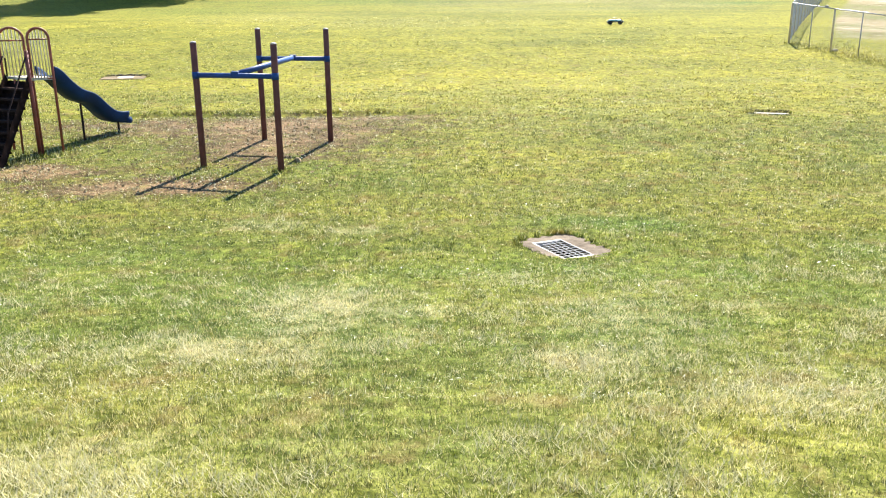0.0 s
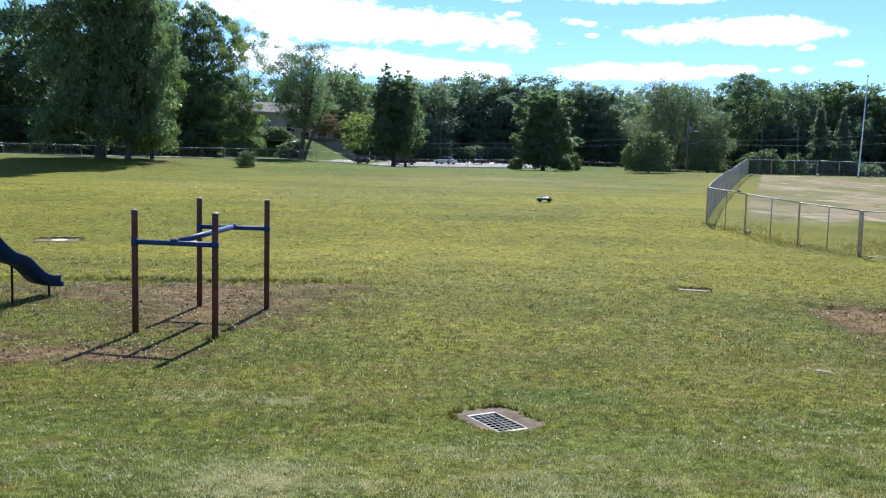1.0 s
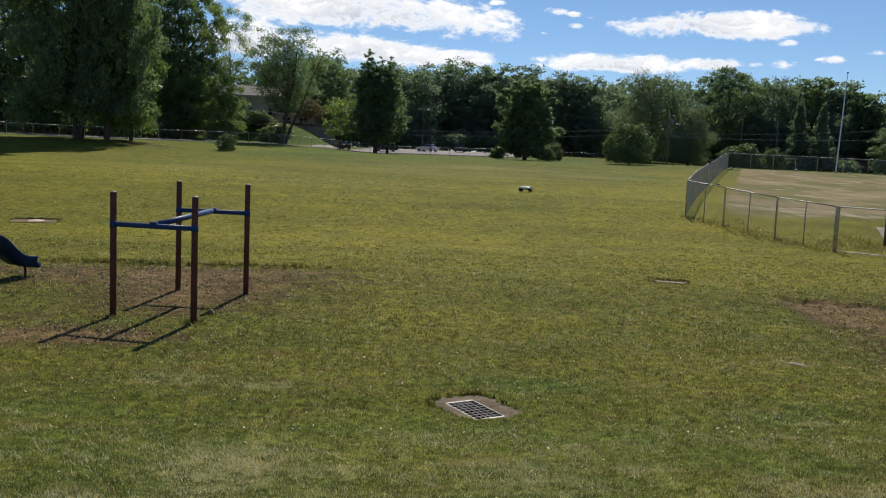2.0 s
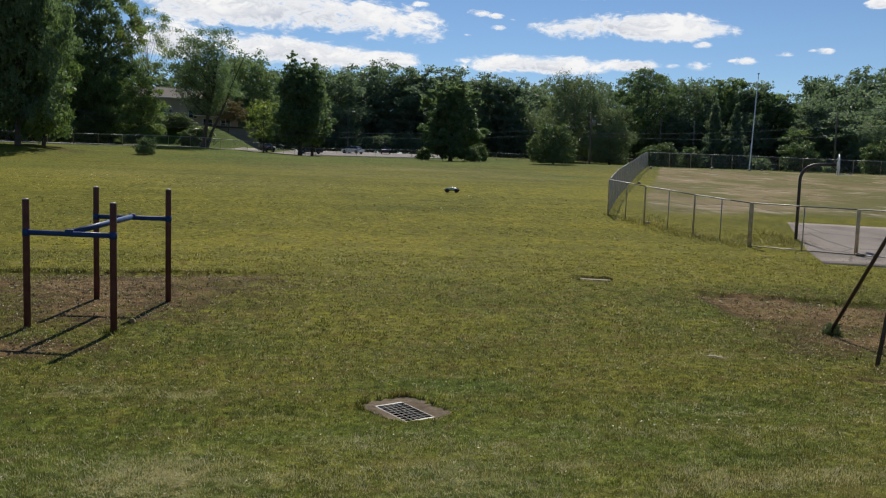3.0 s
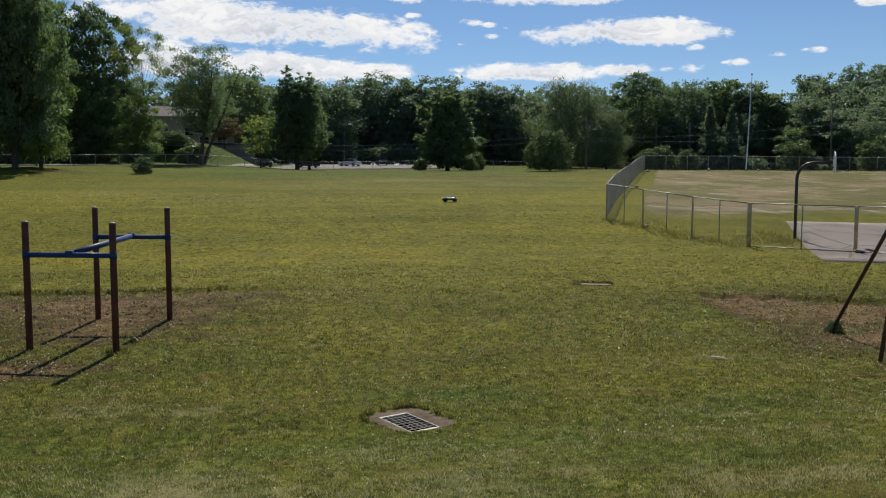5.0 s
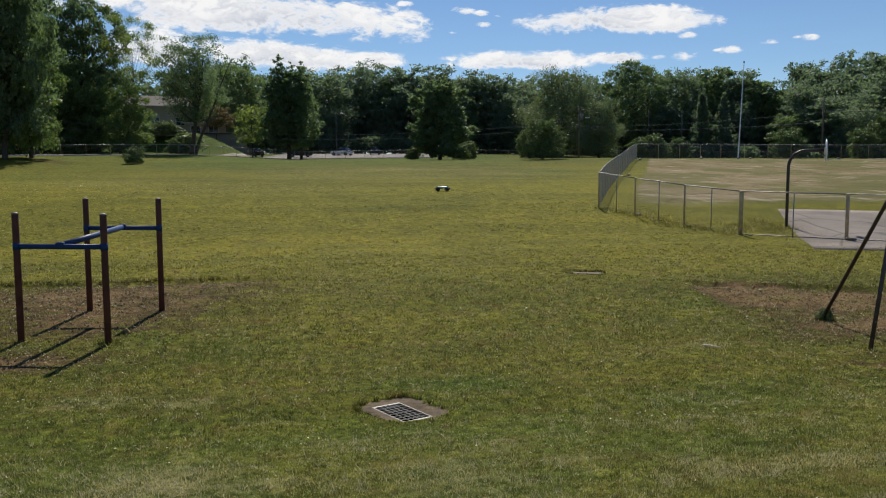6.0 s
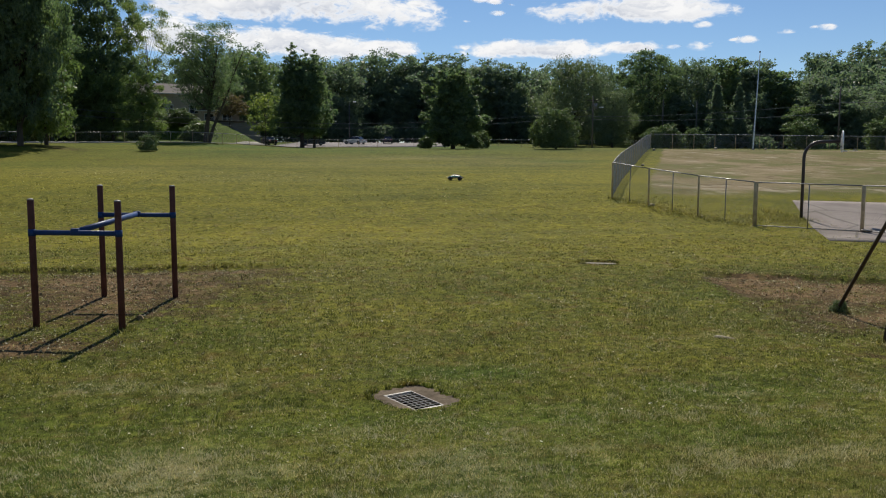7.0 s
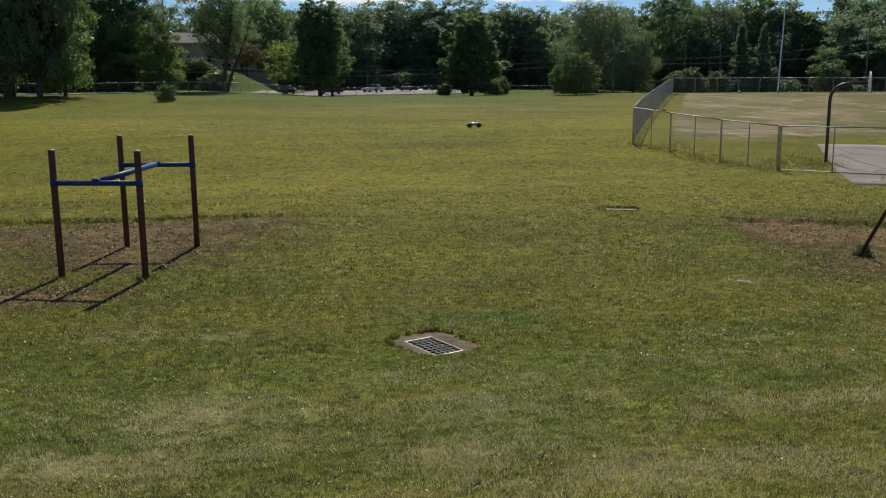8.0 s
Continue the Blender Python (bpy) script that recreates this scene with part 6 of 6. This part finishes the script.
plant(SHRUB_D, -14.2, 91, 1.9, 2.2, "small dark round bush standing alone on grass", 0, "bush")
for x, y, h, w, turn in ((47.5, 105, 2.8, 3.5, 0), (50.2, 106, 3.4, 4.2, 60), (54.0, 106.5, 3.0, 3.4, 120), (69.2, 104, 4.4, 5.8, 30), (79.5, 103, 4.4, 4.6, 80), (83.5, 103, 6.6, 7.0, 150)):
    plant(SHRUB_F, x, y, h, w, "leafy green shrub behind the far fence", turn, "bush", "shrubs behind the far fence")
for x, y, h, w, turn in ((-12.9, 129, 3.3, 5.6, 20), (-17, 140, 2.6, 6, 90), (-20.5, 128, 3.0, 5, 40), (-30, 131, 3.0, 6, 200), (34, 147, 3.4, 4, 30), (21.8, 133, 2.2, 3, 0), (29.5, 134, 2.6, 3.5, 77)):
    plant(SHRUB_F, x, y, h, w, "dark leafy shrub beyond the roadside fence", turn, "bush", "shrubs along the road")

rs_far = random.Random(4)
G2 = "trees of the far wood"
for x, y, h, w in ((-8.4, 190, 17.4, 12), (3, 200, 18.4, 14), (11.1, 205, 19.8, 16), (21.4, 214, 23.0, 17), (31.9, 208, 21.0, 16), (41.3, 216, 23.0, 16), (47.2, 200, 19.5, 13), (53.2, 198, 19.0, 12), (62, 206, 17.9, 12), (70, 190, 16.5, 12)):
    plant(rs_far.choice(FAR), x, y, h * rs_far.uniform(1.05, 1.12), w * 1.22, "tall dense green tree in the far wood", rs_far.uniform(0, 360), group=G2)
for x, y, h, w in ((85.6, 170, 18.9, 11), (93.2, 171, 18.7, 12), (99.5, 168, 18.1, 12), (101.8, 163, 16.6, 11), (104.1, 153, 14.6, 10), (105, 146, 12.0, 11), (113, 151, 12.6, 13), (117.8, 143, 16.4, 14), (122.6, 138, 17.4, 15), (128, 132, 19.0, 16)):
    plant(rs_far.choice(FAR), x, y, h * rs_far.uniform(1.05, 1.12), w * 1.22, "tall dense green tree in the far wood", rs_far.uniform(0, 360), group=G2)
for x, y, h, w in ((13, 196, 11, 9), (26, 202, 12, 9), (36, 198, 12, 10), (44, 194, 11, 9), (52, 190, 11, 9), (66, 180, 11, 10), (80, 165, 12, 9), (88, 166, 12, 9), (95, 161, 12, 9), (100, 150, 10, 9), (106, 138, 10, 9), (112, 134, 11, 9), (119, 129, 11, 10), (68, 172, 11, 9), (5, 194, 10, 9)):
    plant(rs_far.choice(FAR), x, y, h, w, "lower dense tree filling the wood edge", rs_far.uniform(0, 360), group="understorey trees of the wood edge")


def wood(name, rows, seed, label, leaf=0.37, wide=(8, 12), n=3400):
    """Far woodland: crowns packed over stretches of the plan (x0, y0, x1, y1, depth, count, low, high)."""
    rs = np.random.RandomState(seed)
    noise.seed_set(seed)
    kinds = []
    for k in range(4):
        c, r, o = crown_boughs(rs, "round", 15, 10, 0.2, 60, (0.10, 0.17), 0.25, 0.3)
        kinds.append(np.concatenate([bough_leaves(rs, c, r, o, int(n * 0.85), leaf), inner_leaves(rs, "round", 15, 10, 0.2, int(n * 0.15), leaf * 1.7)]))
    sheets = []
    for x0, y0, x1, y1, depth, count, lo, hi in rows:
        for k in range(count):
            f = (k + rs.rand()) / count
            x, y = x0 + (x1 - x0) * f, y0 + (y1 - y0) * f + rs.rand() * depth
            hgt, w, th = rs.uniform(lo, hi), rs.uniform(*wide), rs.rand() * 6.283
            q = kinds[rs.randint(4)]
            mid = q.mean(axis=1, keepdims=True)
            s = np.array([w / 10, w / 10, hgt / 15])
            q = mid * s + (q - mid)
            cth, sth = math.cos(th), math.sin(th)
            sheets.append(np.stack([q[..., 0] * cth - q[..., 1] * sth + x, q[..., 0] * sth + q[..., 1] * cth + y, q[..., 2] + zg(x, y)], -1))
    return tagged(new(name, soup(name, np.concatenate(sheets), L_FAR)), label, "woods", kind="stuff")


wood("far_woods", [(-90, 178, -10, 200, 8, 14, 14, 18), (-15, 212, 70, 220, 8, 24, 20.5, 23.5), (70, 208, 112, 183, 8, 13, 19, 22)], 50, "dense dark green woodland behind the field")
wood("far_woods", [(106, 172, 140, 150, 10, 12, 14, 18), (120, 190, 185, 140, 16, 24, 13, 18), (145, 205, 215, 150, 20, 24, 13, 18), (130, 128, 170, 85, 10, 12, 13, 18)], 51, "wooded hillside with sunlit crowns")
wood("far_woods", [(-160, 120, -55, 134, 12, 18, 14, 19)], 52, "dense dark green woodland left of the field")
wood("undergrowth", [(-14, 190, 60, 194, 3, 26, 3, 6), (56, 182, 84, 166, 3, 12, 3, 6), (74, 166, 104, 158, 4, 14, 3, 6), (102, 148, 126, 124, 4, 12, 3, 6), (74, 156, 108, 132, 8, 5, 1.5, 3)], 53, "dark undergrowth along the foot of the wood", 0.27, (4, 7), 950)
wood("undergrowth", [(-88, 130, -26, 138, 5, 22, 1.5, 5)], 54, "dark shrubs along the road under big trees", 0.25, (4, 6), 950)


# ---- houses ----
def window(parent, at, w, h, m, rows=2):
    fr = join(box((w + 0.24, 0.12, 0.12), (0, 0, h / 2 + 0.06)), box((w + 0.24, 0.14, 0.12), (0, 0, -h / 2 - 0.06)), box((0.12, 0.12, h), (-w / 2 - 0.06, 0, 0)), box((0.12, 0.12, h), (w / 2 + 0.06, 0, 0)),
              box((0.07, 0.1, h), (0, 0, 0)), box((w, 0.1, 0.06), (0, 0, 0)))
    win = child("window", mesh_from(fr, M_TRIM, "window"), parent, "white framed window", m=m @ pose(*at))
    child("pane", mesh_from(box((w, 0.04, h)), M_GLASS, "pane"), win, "dark glass", m=pose(0, 0.03, 0))


def house(x, y, base, w, d, wall_h, roof_h, turn, label, wall_mat, wins, ridge_along=True):
    t = thing("house", (x, y, base), label, "house", turn=turn)
    part("wall", box((w, d, wall_h + 3), (0, 0, (wall_h - 3) / 2)), wall_mat, t, "", False)
    bm = bmesh.new()
    ov = 0.5
    a, b = (w / 2 + ov, d / 2 + ov)
    if ridge_along:
        low = [(-a, -b), (a, -b), (a, b), (-a, b)]
        rd = [(-a, 0), (a, 0)]
        sides = ((0, 1, 5, 4), (2, 3, 4, 5))
        ends = ((1, 2, 5), (3, 0, 4))
    else:
        low = [(-a, -b), (a, -b), (a, b), (-a, b)]
        rd = [(0, -b), (0, b)]
        sides = ((1, 2, 5, 4), (3, 0, 4, 5))
        ends = ((0, 1, 4), (2, 3, 5))
    vs = [bm.verts.new((p[0], p[1], wall_h - 0.12)) for p in low] + [bm.verts.new((p[0], p[1], wall_h + roof_h)) for p in rd]
    for f in sides:
        bm.faces.new([vs[i] for i in f])
    for f in ends:
        bm.faces.new([vs[i] for i in f])
    bm.faces.new([vs[i] for i in (3, 2, 1, 0)])
    bmesh.ops.recalc_face_normals(bm, faces=bm.faces)
    part("roof", bm, M_ROOF, t, "brown shingled gable roof", False)
    part("gutter", box((w + 2 * ov, 0.12, 0.14), (0, -b - 0.04, wall_h - 0.1)), M_TRIM, t, "white gutter board", False)
    for wx, wz, ww, wh in wins:
        window(t, (wx, -d / 2 - 0.05, wz), ww, wh, Matrix())
    return t


house(-21.5, 161, zg(-21.5, 155) - 1.6, 15, 10, 6.9, 2.1, 8, "beige two-storey house half hidden by trees", M_SIDING, [(-4.5, 4.2, 1.6, 1.3), (0, 4.2, 1.6, 1.3), (4.5, 4.2, 1.6, 1.3), (-4.5, 1.4, 1.6, 1.4), (3.0, 1.4, 1.6, 1.4)])
house(-12.2, 157, zg(-12.2, 153) - 0.6, 7, 8, 3.0, 2.4, 4, "low house with white windows behind trees", M_SIDING, [(-1.6, 1.7, 1.5, 1.3), (1.4, 1.7, 1.5, 1.3)], False)
house(-38, 158, zg(-38, 150), 13, 10, 5.2, 3.2, 12, "beige house hidden behind big trees", M_SIDING, [(-3.5, 3.8, 1.5, 1.3), (1.5, 3.8, 1.5, 1.3)])
gw = thing("garage", (-9.8, 153.5, zg(-4.8, 153) - 0.3), "long low grey block building beside the bank", "building", turn=6)
part("wall", box((9.5, 6, 5.5), (0, 0, 1.1)), M_GREYWALL, gw, "", False)
part("roof", box((9.0, 6.5, 0.25), (0, 0, 3.95), 0.03), M_ROOF, gw, "flat brown roof", False)


# ---- cars ----
def car(x, y, turn, paint, label):
    t = thing("car", (x, y, zg(x, y) + 0.07), label, "car", "parked cars", turn=turn)
    # side outline of the body and the cabin, along x
    body = [(-2.25, 0.35), (-2.3, 0.62), (-2.2, 0.88), (-1.3, 0.95), (1.0, 0.93), (1.9, 0.82), (2.25, 0.66), (2.28, 0.38), (2.1, 0.26), (-2.1, 0.26)]
    cabin = [(-1.75, 0.92), (-1.15, 1.38), (0.1, 1.43), (0.55, 1.32), (1.15, 0.92)]

    def prism(outline, w, taper):
        bm = bmesh.new()
        l = [bm.verts.new((p, -w * (1 - taper * max(0, q - 0.92)), q)) for p, q in outline]
        r = [bm.verts.new((p, w * (1 - taper * max(0, q - 0.92)), q)) for p, q in outline]
        bm.faces.new(l)
        bm.faces.new(r[::-1])
        for k in range(len(outline)):
            k2 = (k + 1) % len(outline)
            bm.faces.new((l[k2], l[k], r[k], r[k2]))
        bmesh.ops.recalc_face_normals(bm, faces=bm.faces)
        bmesh.ops.bevel(bm, geom=list(bm.edges), offset=0.05, segments=2, affect="EDGES")
        return bm

    part("body", prism(body, 0.89, 0.0), paint, t, "", False)
    part("cabin", prism(cabin, 0.80, 0.35), M_GLASS, t, "dark tinted windows", False)
    part("roof", box((1.35, 1.30, 0.05), (-0.5, 0, 1.43), 0.02), paint, t)
    for wx in (-1.4, 1.42):
        for wy in (-0.84, 0.84):
            tyre = part("wheel", tube([(wx, wy - 0.1, 0.31), (wx, wy + 0.1, 0.31)], 0.32, 18), M_TYRE, t, "black tyre")
            part("rim", tube([(wx, wy - 0.115, 0.31), (wx, wy + 0.115, 0.31)], 0.19, 14), M_GALV, tyre, "silver rim")
    for wy in (-0.62, 0.62):
        part("headlight", box((0.08, 0.34, 0.14), (2.24, wy, 0.66), 0.03), M_WHITE, t, "clear headlight")
        part("tail_light", box((0.08, 0.34, 0.14), (-2.28, wy, 0.74), 0.03), M_RED, t, "red tail light")
    return t


M_RED = painted("red lens", (0.35, 0.02, 0.02), 0.3)
M_SILVER = painted("silver car paint", (0.68, 0.69, 0.71), 0.25, (0.6, 0.61, 0.62), 0.72, 4.0, 0.1)
M_DARKCAR = painted("dark car paint", (0.03, 0.035, 0.045), 0.22)
car(12.9, 166.5, 140, M_SILVER, "silver sedan on the far parking lot")
car(-3.6, 152.5, 115, M_DARKCAR, "dark sedan parked below the grassy bank")
car(4.5, 158.0, 178, M_DARKCAR, "dark sedan parked under the tall tree")
car(96.6, 114.0, 20, M_DARKCAR, "dark car parked behind the far corner fence")
car(101.0, 114.5, 15, M_DARKCAR, "dark car parked behind the far corner fence")
car(20.0, 172.0, 85, M_DARKCAR, "dark car parked end-on at the wood edge")


# ---- model truck ----
def model_truck():
    x, y = 10.35, 52.1
    t = thing("radio_control_truck", (x, y, zg(x, y) + 0.02), "pale teal and black radio-controlled buggy with roll cage on grass", "toy truck", turn=160)
    part("chassis", box((0.86, 0.30, 0.07), (0, 0, 0.145), 0.015), M_BLACK, t, "black chassis tray")
    for sy in (-1, 1):
        pod = box((0.66, 0.085, 0.085), (-0.02, 0.185 * sy, 0.245), 0.02)
        for v in pod.verts:
            v.co.z -= 0.05 * max(0.0, abs(v.co.x) - 0.2)
        part("side_pod", pod, M_TEAL, t, "scuffed pale teal side panel", False)
    hood = box((0.26, 0.33, 0.07), (0.31, 0, 0.25), 0.02)
    for v in hood.verts:
        v.co.z -= 0.28 * max(0.0, v.co.x - 0.22)
    part("hood", hood, M_TEAL, t, "pale teal sloping hood", False)
    part("roof", box((0.17, 0.23, 0.022), (0.03, 0, 0.372), 0.008), M_TEAL, t, "pale teal roof panel", False)
    part("motor_cover", box((0.22, 0.16, 0.08), (-0.24, 0, 0.225), 0.015), M_BLACK, t)
    part("rear_bumper", box((0.05, 0.40, 0.11), (-0.45, 0, 0.15), 0.015), M_BLACK, t)
    part("front_bumper", box((0.06, 0.34, 0.07), (0.47, 0, 0.14), 0.015), M_BLACK, t)
    part("windscreen", box((0.14, 0.22, 0.012), (0.15, 0, 0.325), 0.004, pose(0, 0, 0, 0, 42, 0)), M_GLASS, t)
    for sy in (-0.115, 0.115):
        part("roll_bar", tube([(-0.40, sy, 0.24), (-0.20, sy, 0.345), (-0.06, sy, 0.372), (0.11, sy, 0.365), (0.22, sy, 0.275)], 0.011, 6), M_BLACK, t)
        part("roll_bar", tube([(-0.06, sy, 0.20), (-0.06, sy, 0.372)], 0.010, 6), M_BLACK, t)
    for px in (-0.30, -0.20, -0.06):
        pz = 0.372 if px > -0.1 else 0.345 - (-0.20 - px) * 0.525
        part("roll_bar", tube([(px, -0.115, pz), (px, 0.115, pz)], 0.010, 6), M_BLACK, t)
    for wx in (-0.29, 0.30):
        for wy in (-0.19, 0.19):
            tyre = part("wheel", tube([(wx, wy - 0.055, 0.105), (wx, wy - 0.040, 0.105), (wx, wy + 0.040, 0.105), (wx, wy + 0.055, 0.105)], [0.085, 0.108, 0.108, 0.085], 18), M_TYRE, t, "knobbly black tyre")
            part("rim", tube([(wx, wy - 0.06, 0.105), (wx, wy + 0.06, 0.105)], 0.055, 12), M_BLACK, tyre)
    part("aerial", tube([(-0.05, 0.08, 0.28), (-0.08, 0.08, 0.55)], 0.003, 5), M_BLACK, t)
    return t


model_truck()


# ---- clouds ----
def cloud(az, el, wide, tall, tilt=0.0, label="bright white fair-weather cloud", body=1.0):
    """One bulging sheet of cloud, far off; azimuth, elevation and extent in degrees. Its edges dissolve into wisps."""
    far = 3000.0
    way = Vector((math.sin(radians(az)), math.cos(radians(az)), 0))
    side = Vector((way.y, -way.x, 0))
    w, h = far * radians(wide) / 2, far * radians(tall) / 2
    nu, nv = max(16, int(wide * 4)), max(10, int(tall * 8))
    verts, core, lift = [], [], []
    for i in range(nu + 1):
        u = -1.5 + 3.0 * i / nu
        for j in range(nv + 1):
            v = -1.7 + 3.6 * j / nv
            e = 1 - u * u - (v / (1.0 if v > 0 else 0.72)) ** 2
            bulge = math.sqrt(max(0.0, e)) * h * 0.8
            verts.append(side * (u * w) + Vector((0, 0, v * h - u * w * tilt)) - way * bulge)
            core.append(max(-3.0, e) * body)
            lift.append(v)
    faces = [(i * (nv + 1) + j, (i + 1) * (nv + 1) + j, (i + 1) * (nv + 1) + j + 1, i * (nv + 1) + j + 1) for i in range(nu) for j in range(nv)]
    me = mesh_of("cloud", verts, faces, M_CLOUD, True)
    for nm, values in (("core", core), ("lift", lift)):
        layer = me.attributes.new(nm, "FLOAT", "POINT")
        layer.data.foreach_set("value", values)
    ob = new("cloud", me)
    ob.matrix_world = Matrix.Translation(way * far + Vector((0, 0, 3 + far * math.tan(radians(el)))))
    return tagged(ob, label, "cloud", "clouds in the sky", "structure")


for az, el, wide, tall, tilt in ((-1.2, 9.95, 23.0, 3.3, 0.05), (-7.9, 7.53, 7.5, 2.9, 0.0), (0.5, 7.38, 12.0, 2.2, 0.04), (6.4, 7.13, 5.2, 1.5, 0.03), (16.4, 7.05, 9.4, 1.6, 0.0),
                                 (18.8, 12.20, 14.3, 2.2, 0.0), (23.1, 9.56, 14.2, 2.2, 0.02), (23.1, 7.20, 4.0, 1.1, 0.0), (37.5, 10.62, 1.9, 0.85, 0.0)):
    cloud(az, el, wide, tall, tilt)
for az, el, wide in ((14.0, 9.50, 1.0), (14.9, 10.09, 0.7), (13.9, 10.30, 1.0), (8.8, 10.87, 0.9), (12.7, 10.43, 1.3), (11.9, 9.04, 0.6), (8.6, 10.14, 1.2), (5.7, 12.02, 1.0), (8.2, 12.17, 2.7), (12.7, 12.19, 3.1),
                     (25.4, 7.21, 1.1), (26.9, 7.14, 1.7), (29.9, 7.47, 1.3), (29.1, 7.52, 0.6), (32.2, 7.85, 1.1), (34.5, 7.97, 1.1), (33.8, 8.03, 0.6), (27.4, 8.50, 1.1), (16.6, 5.85, 1.9)):
    cloud(az, el, wide * 1.10, wide * 0.42, 0.0, "small scrap of white cloud", 0.55)
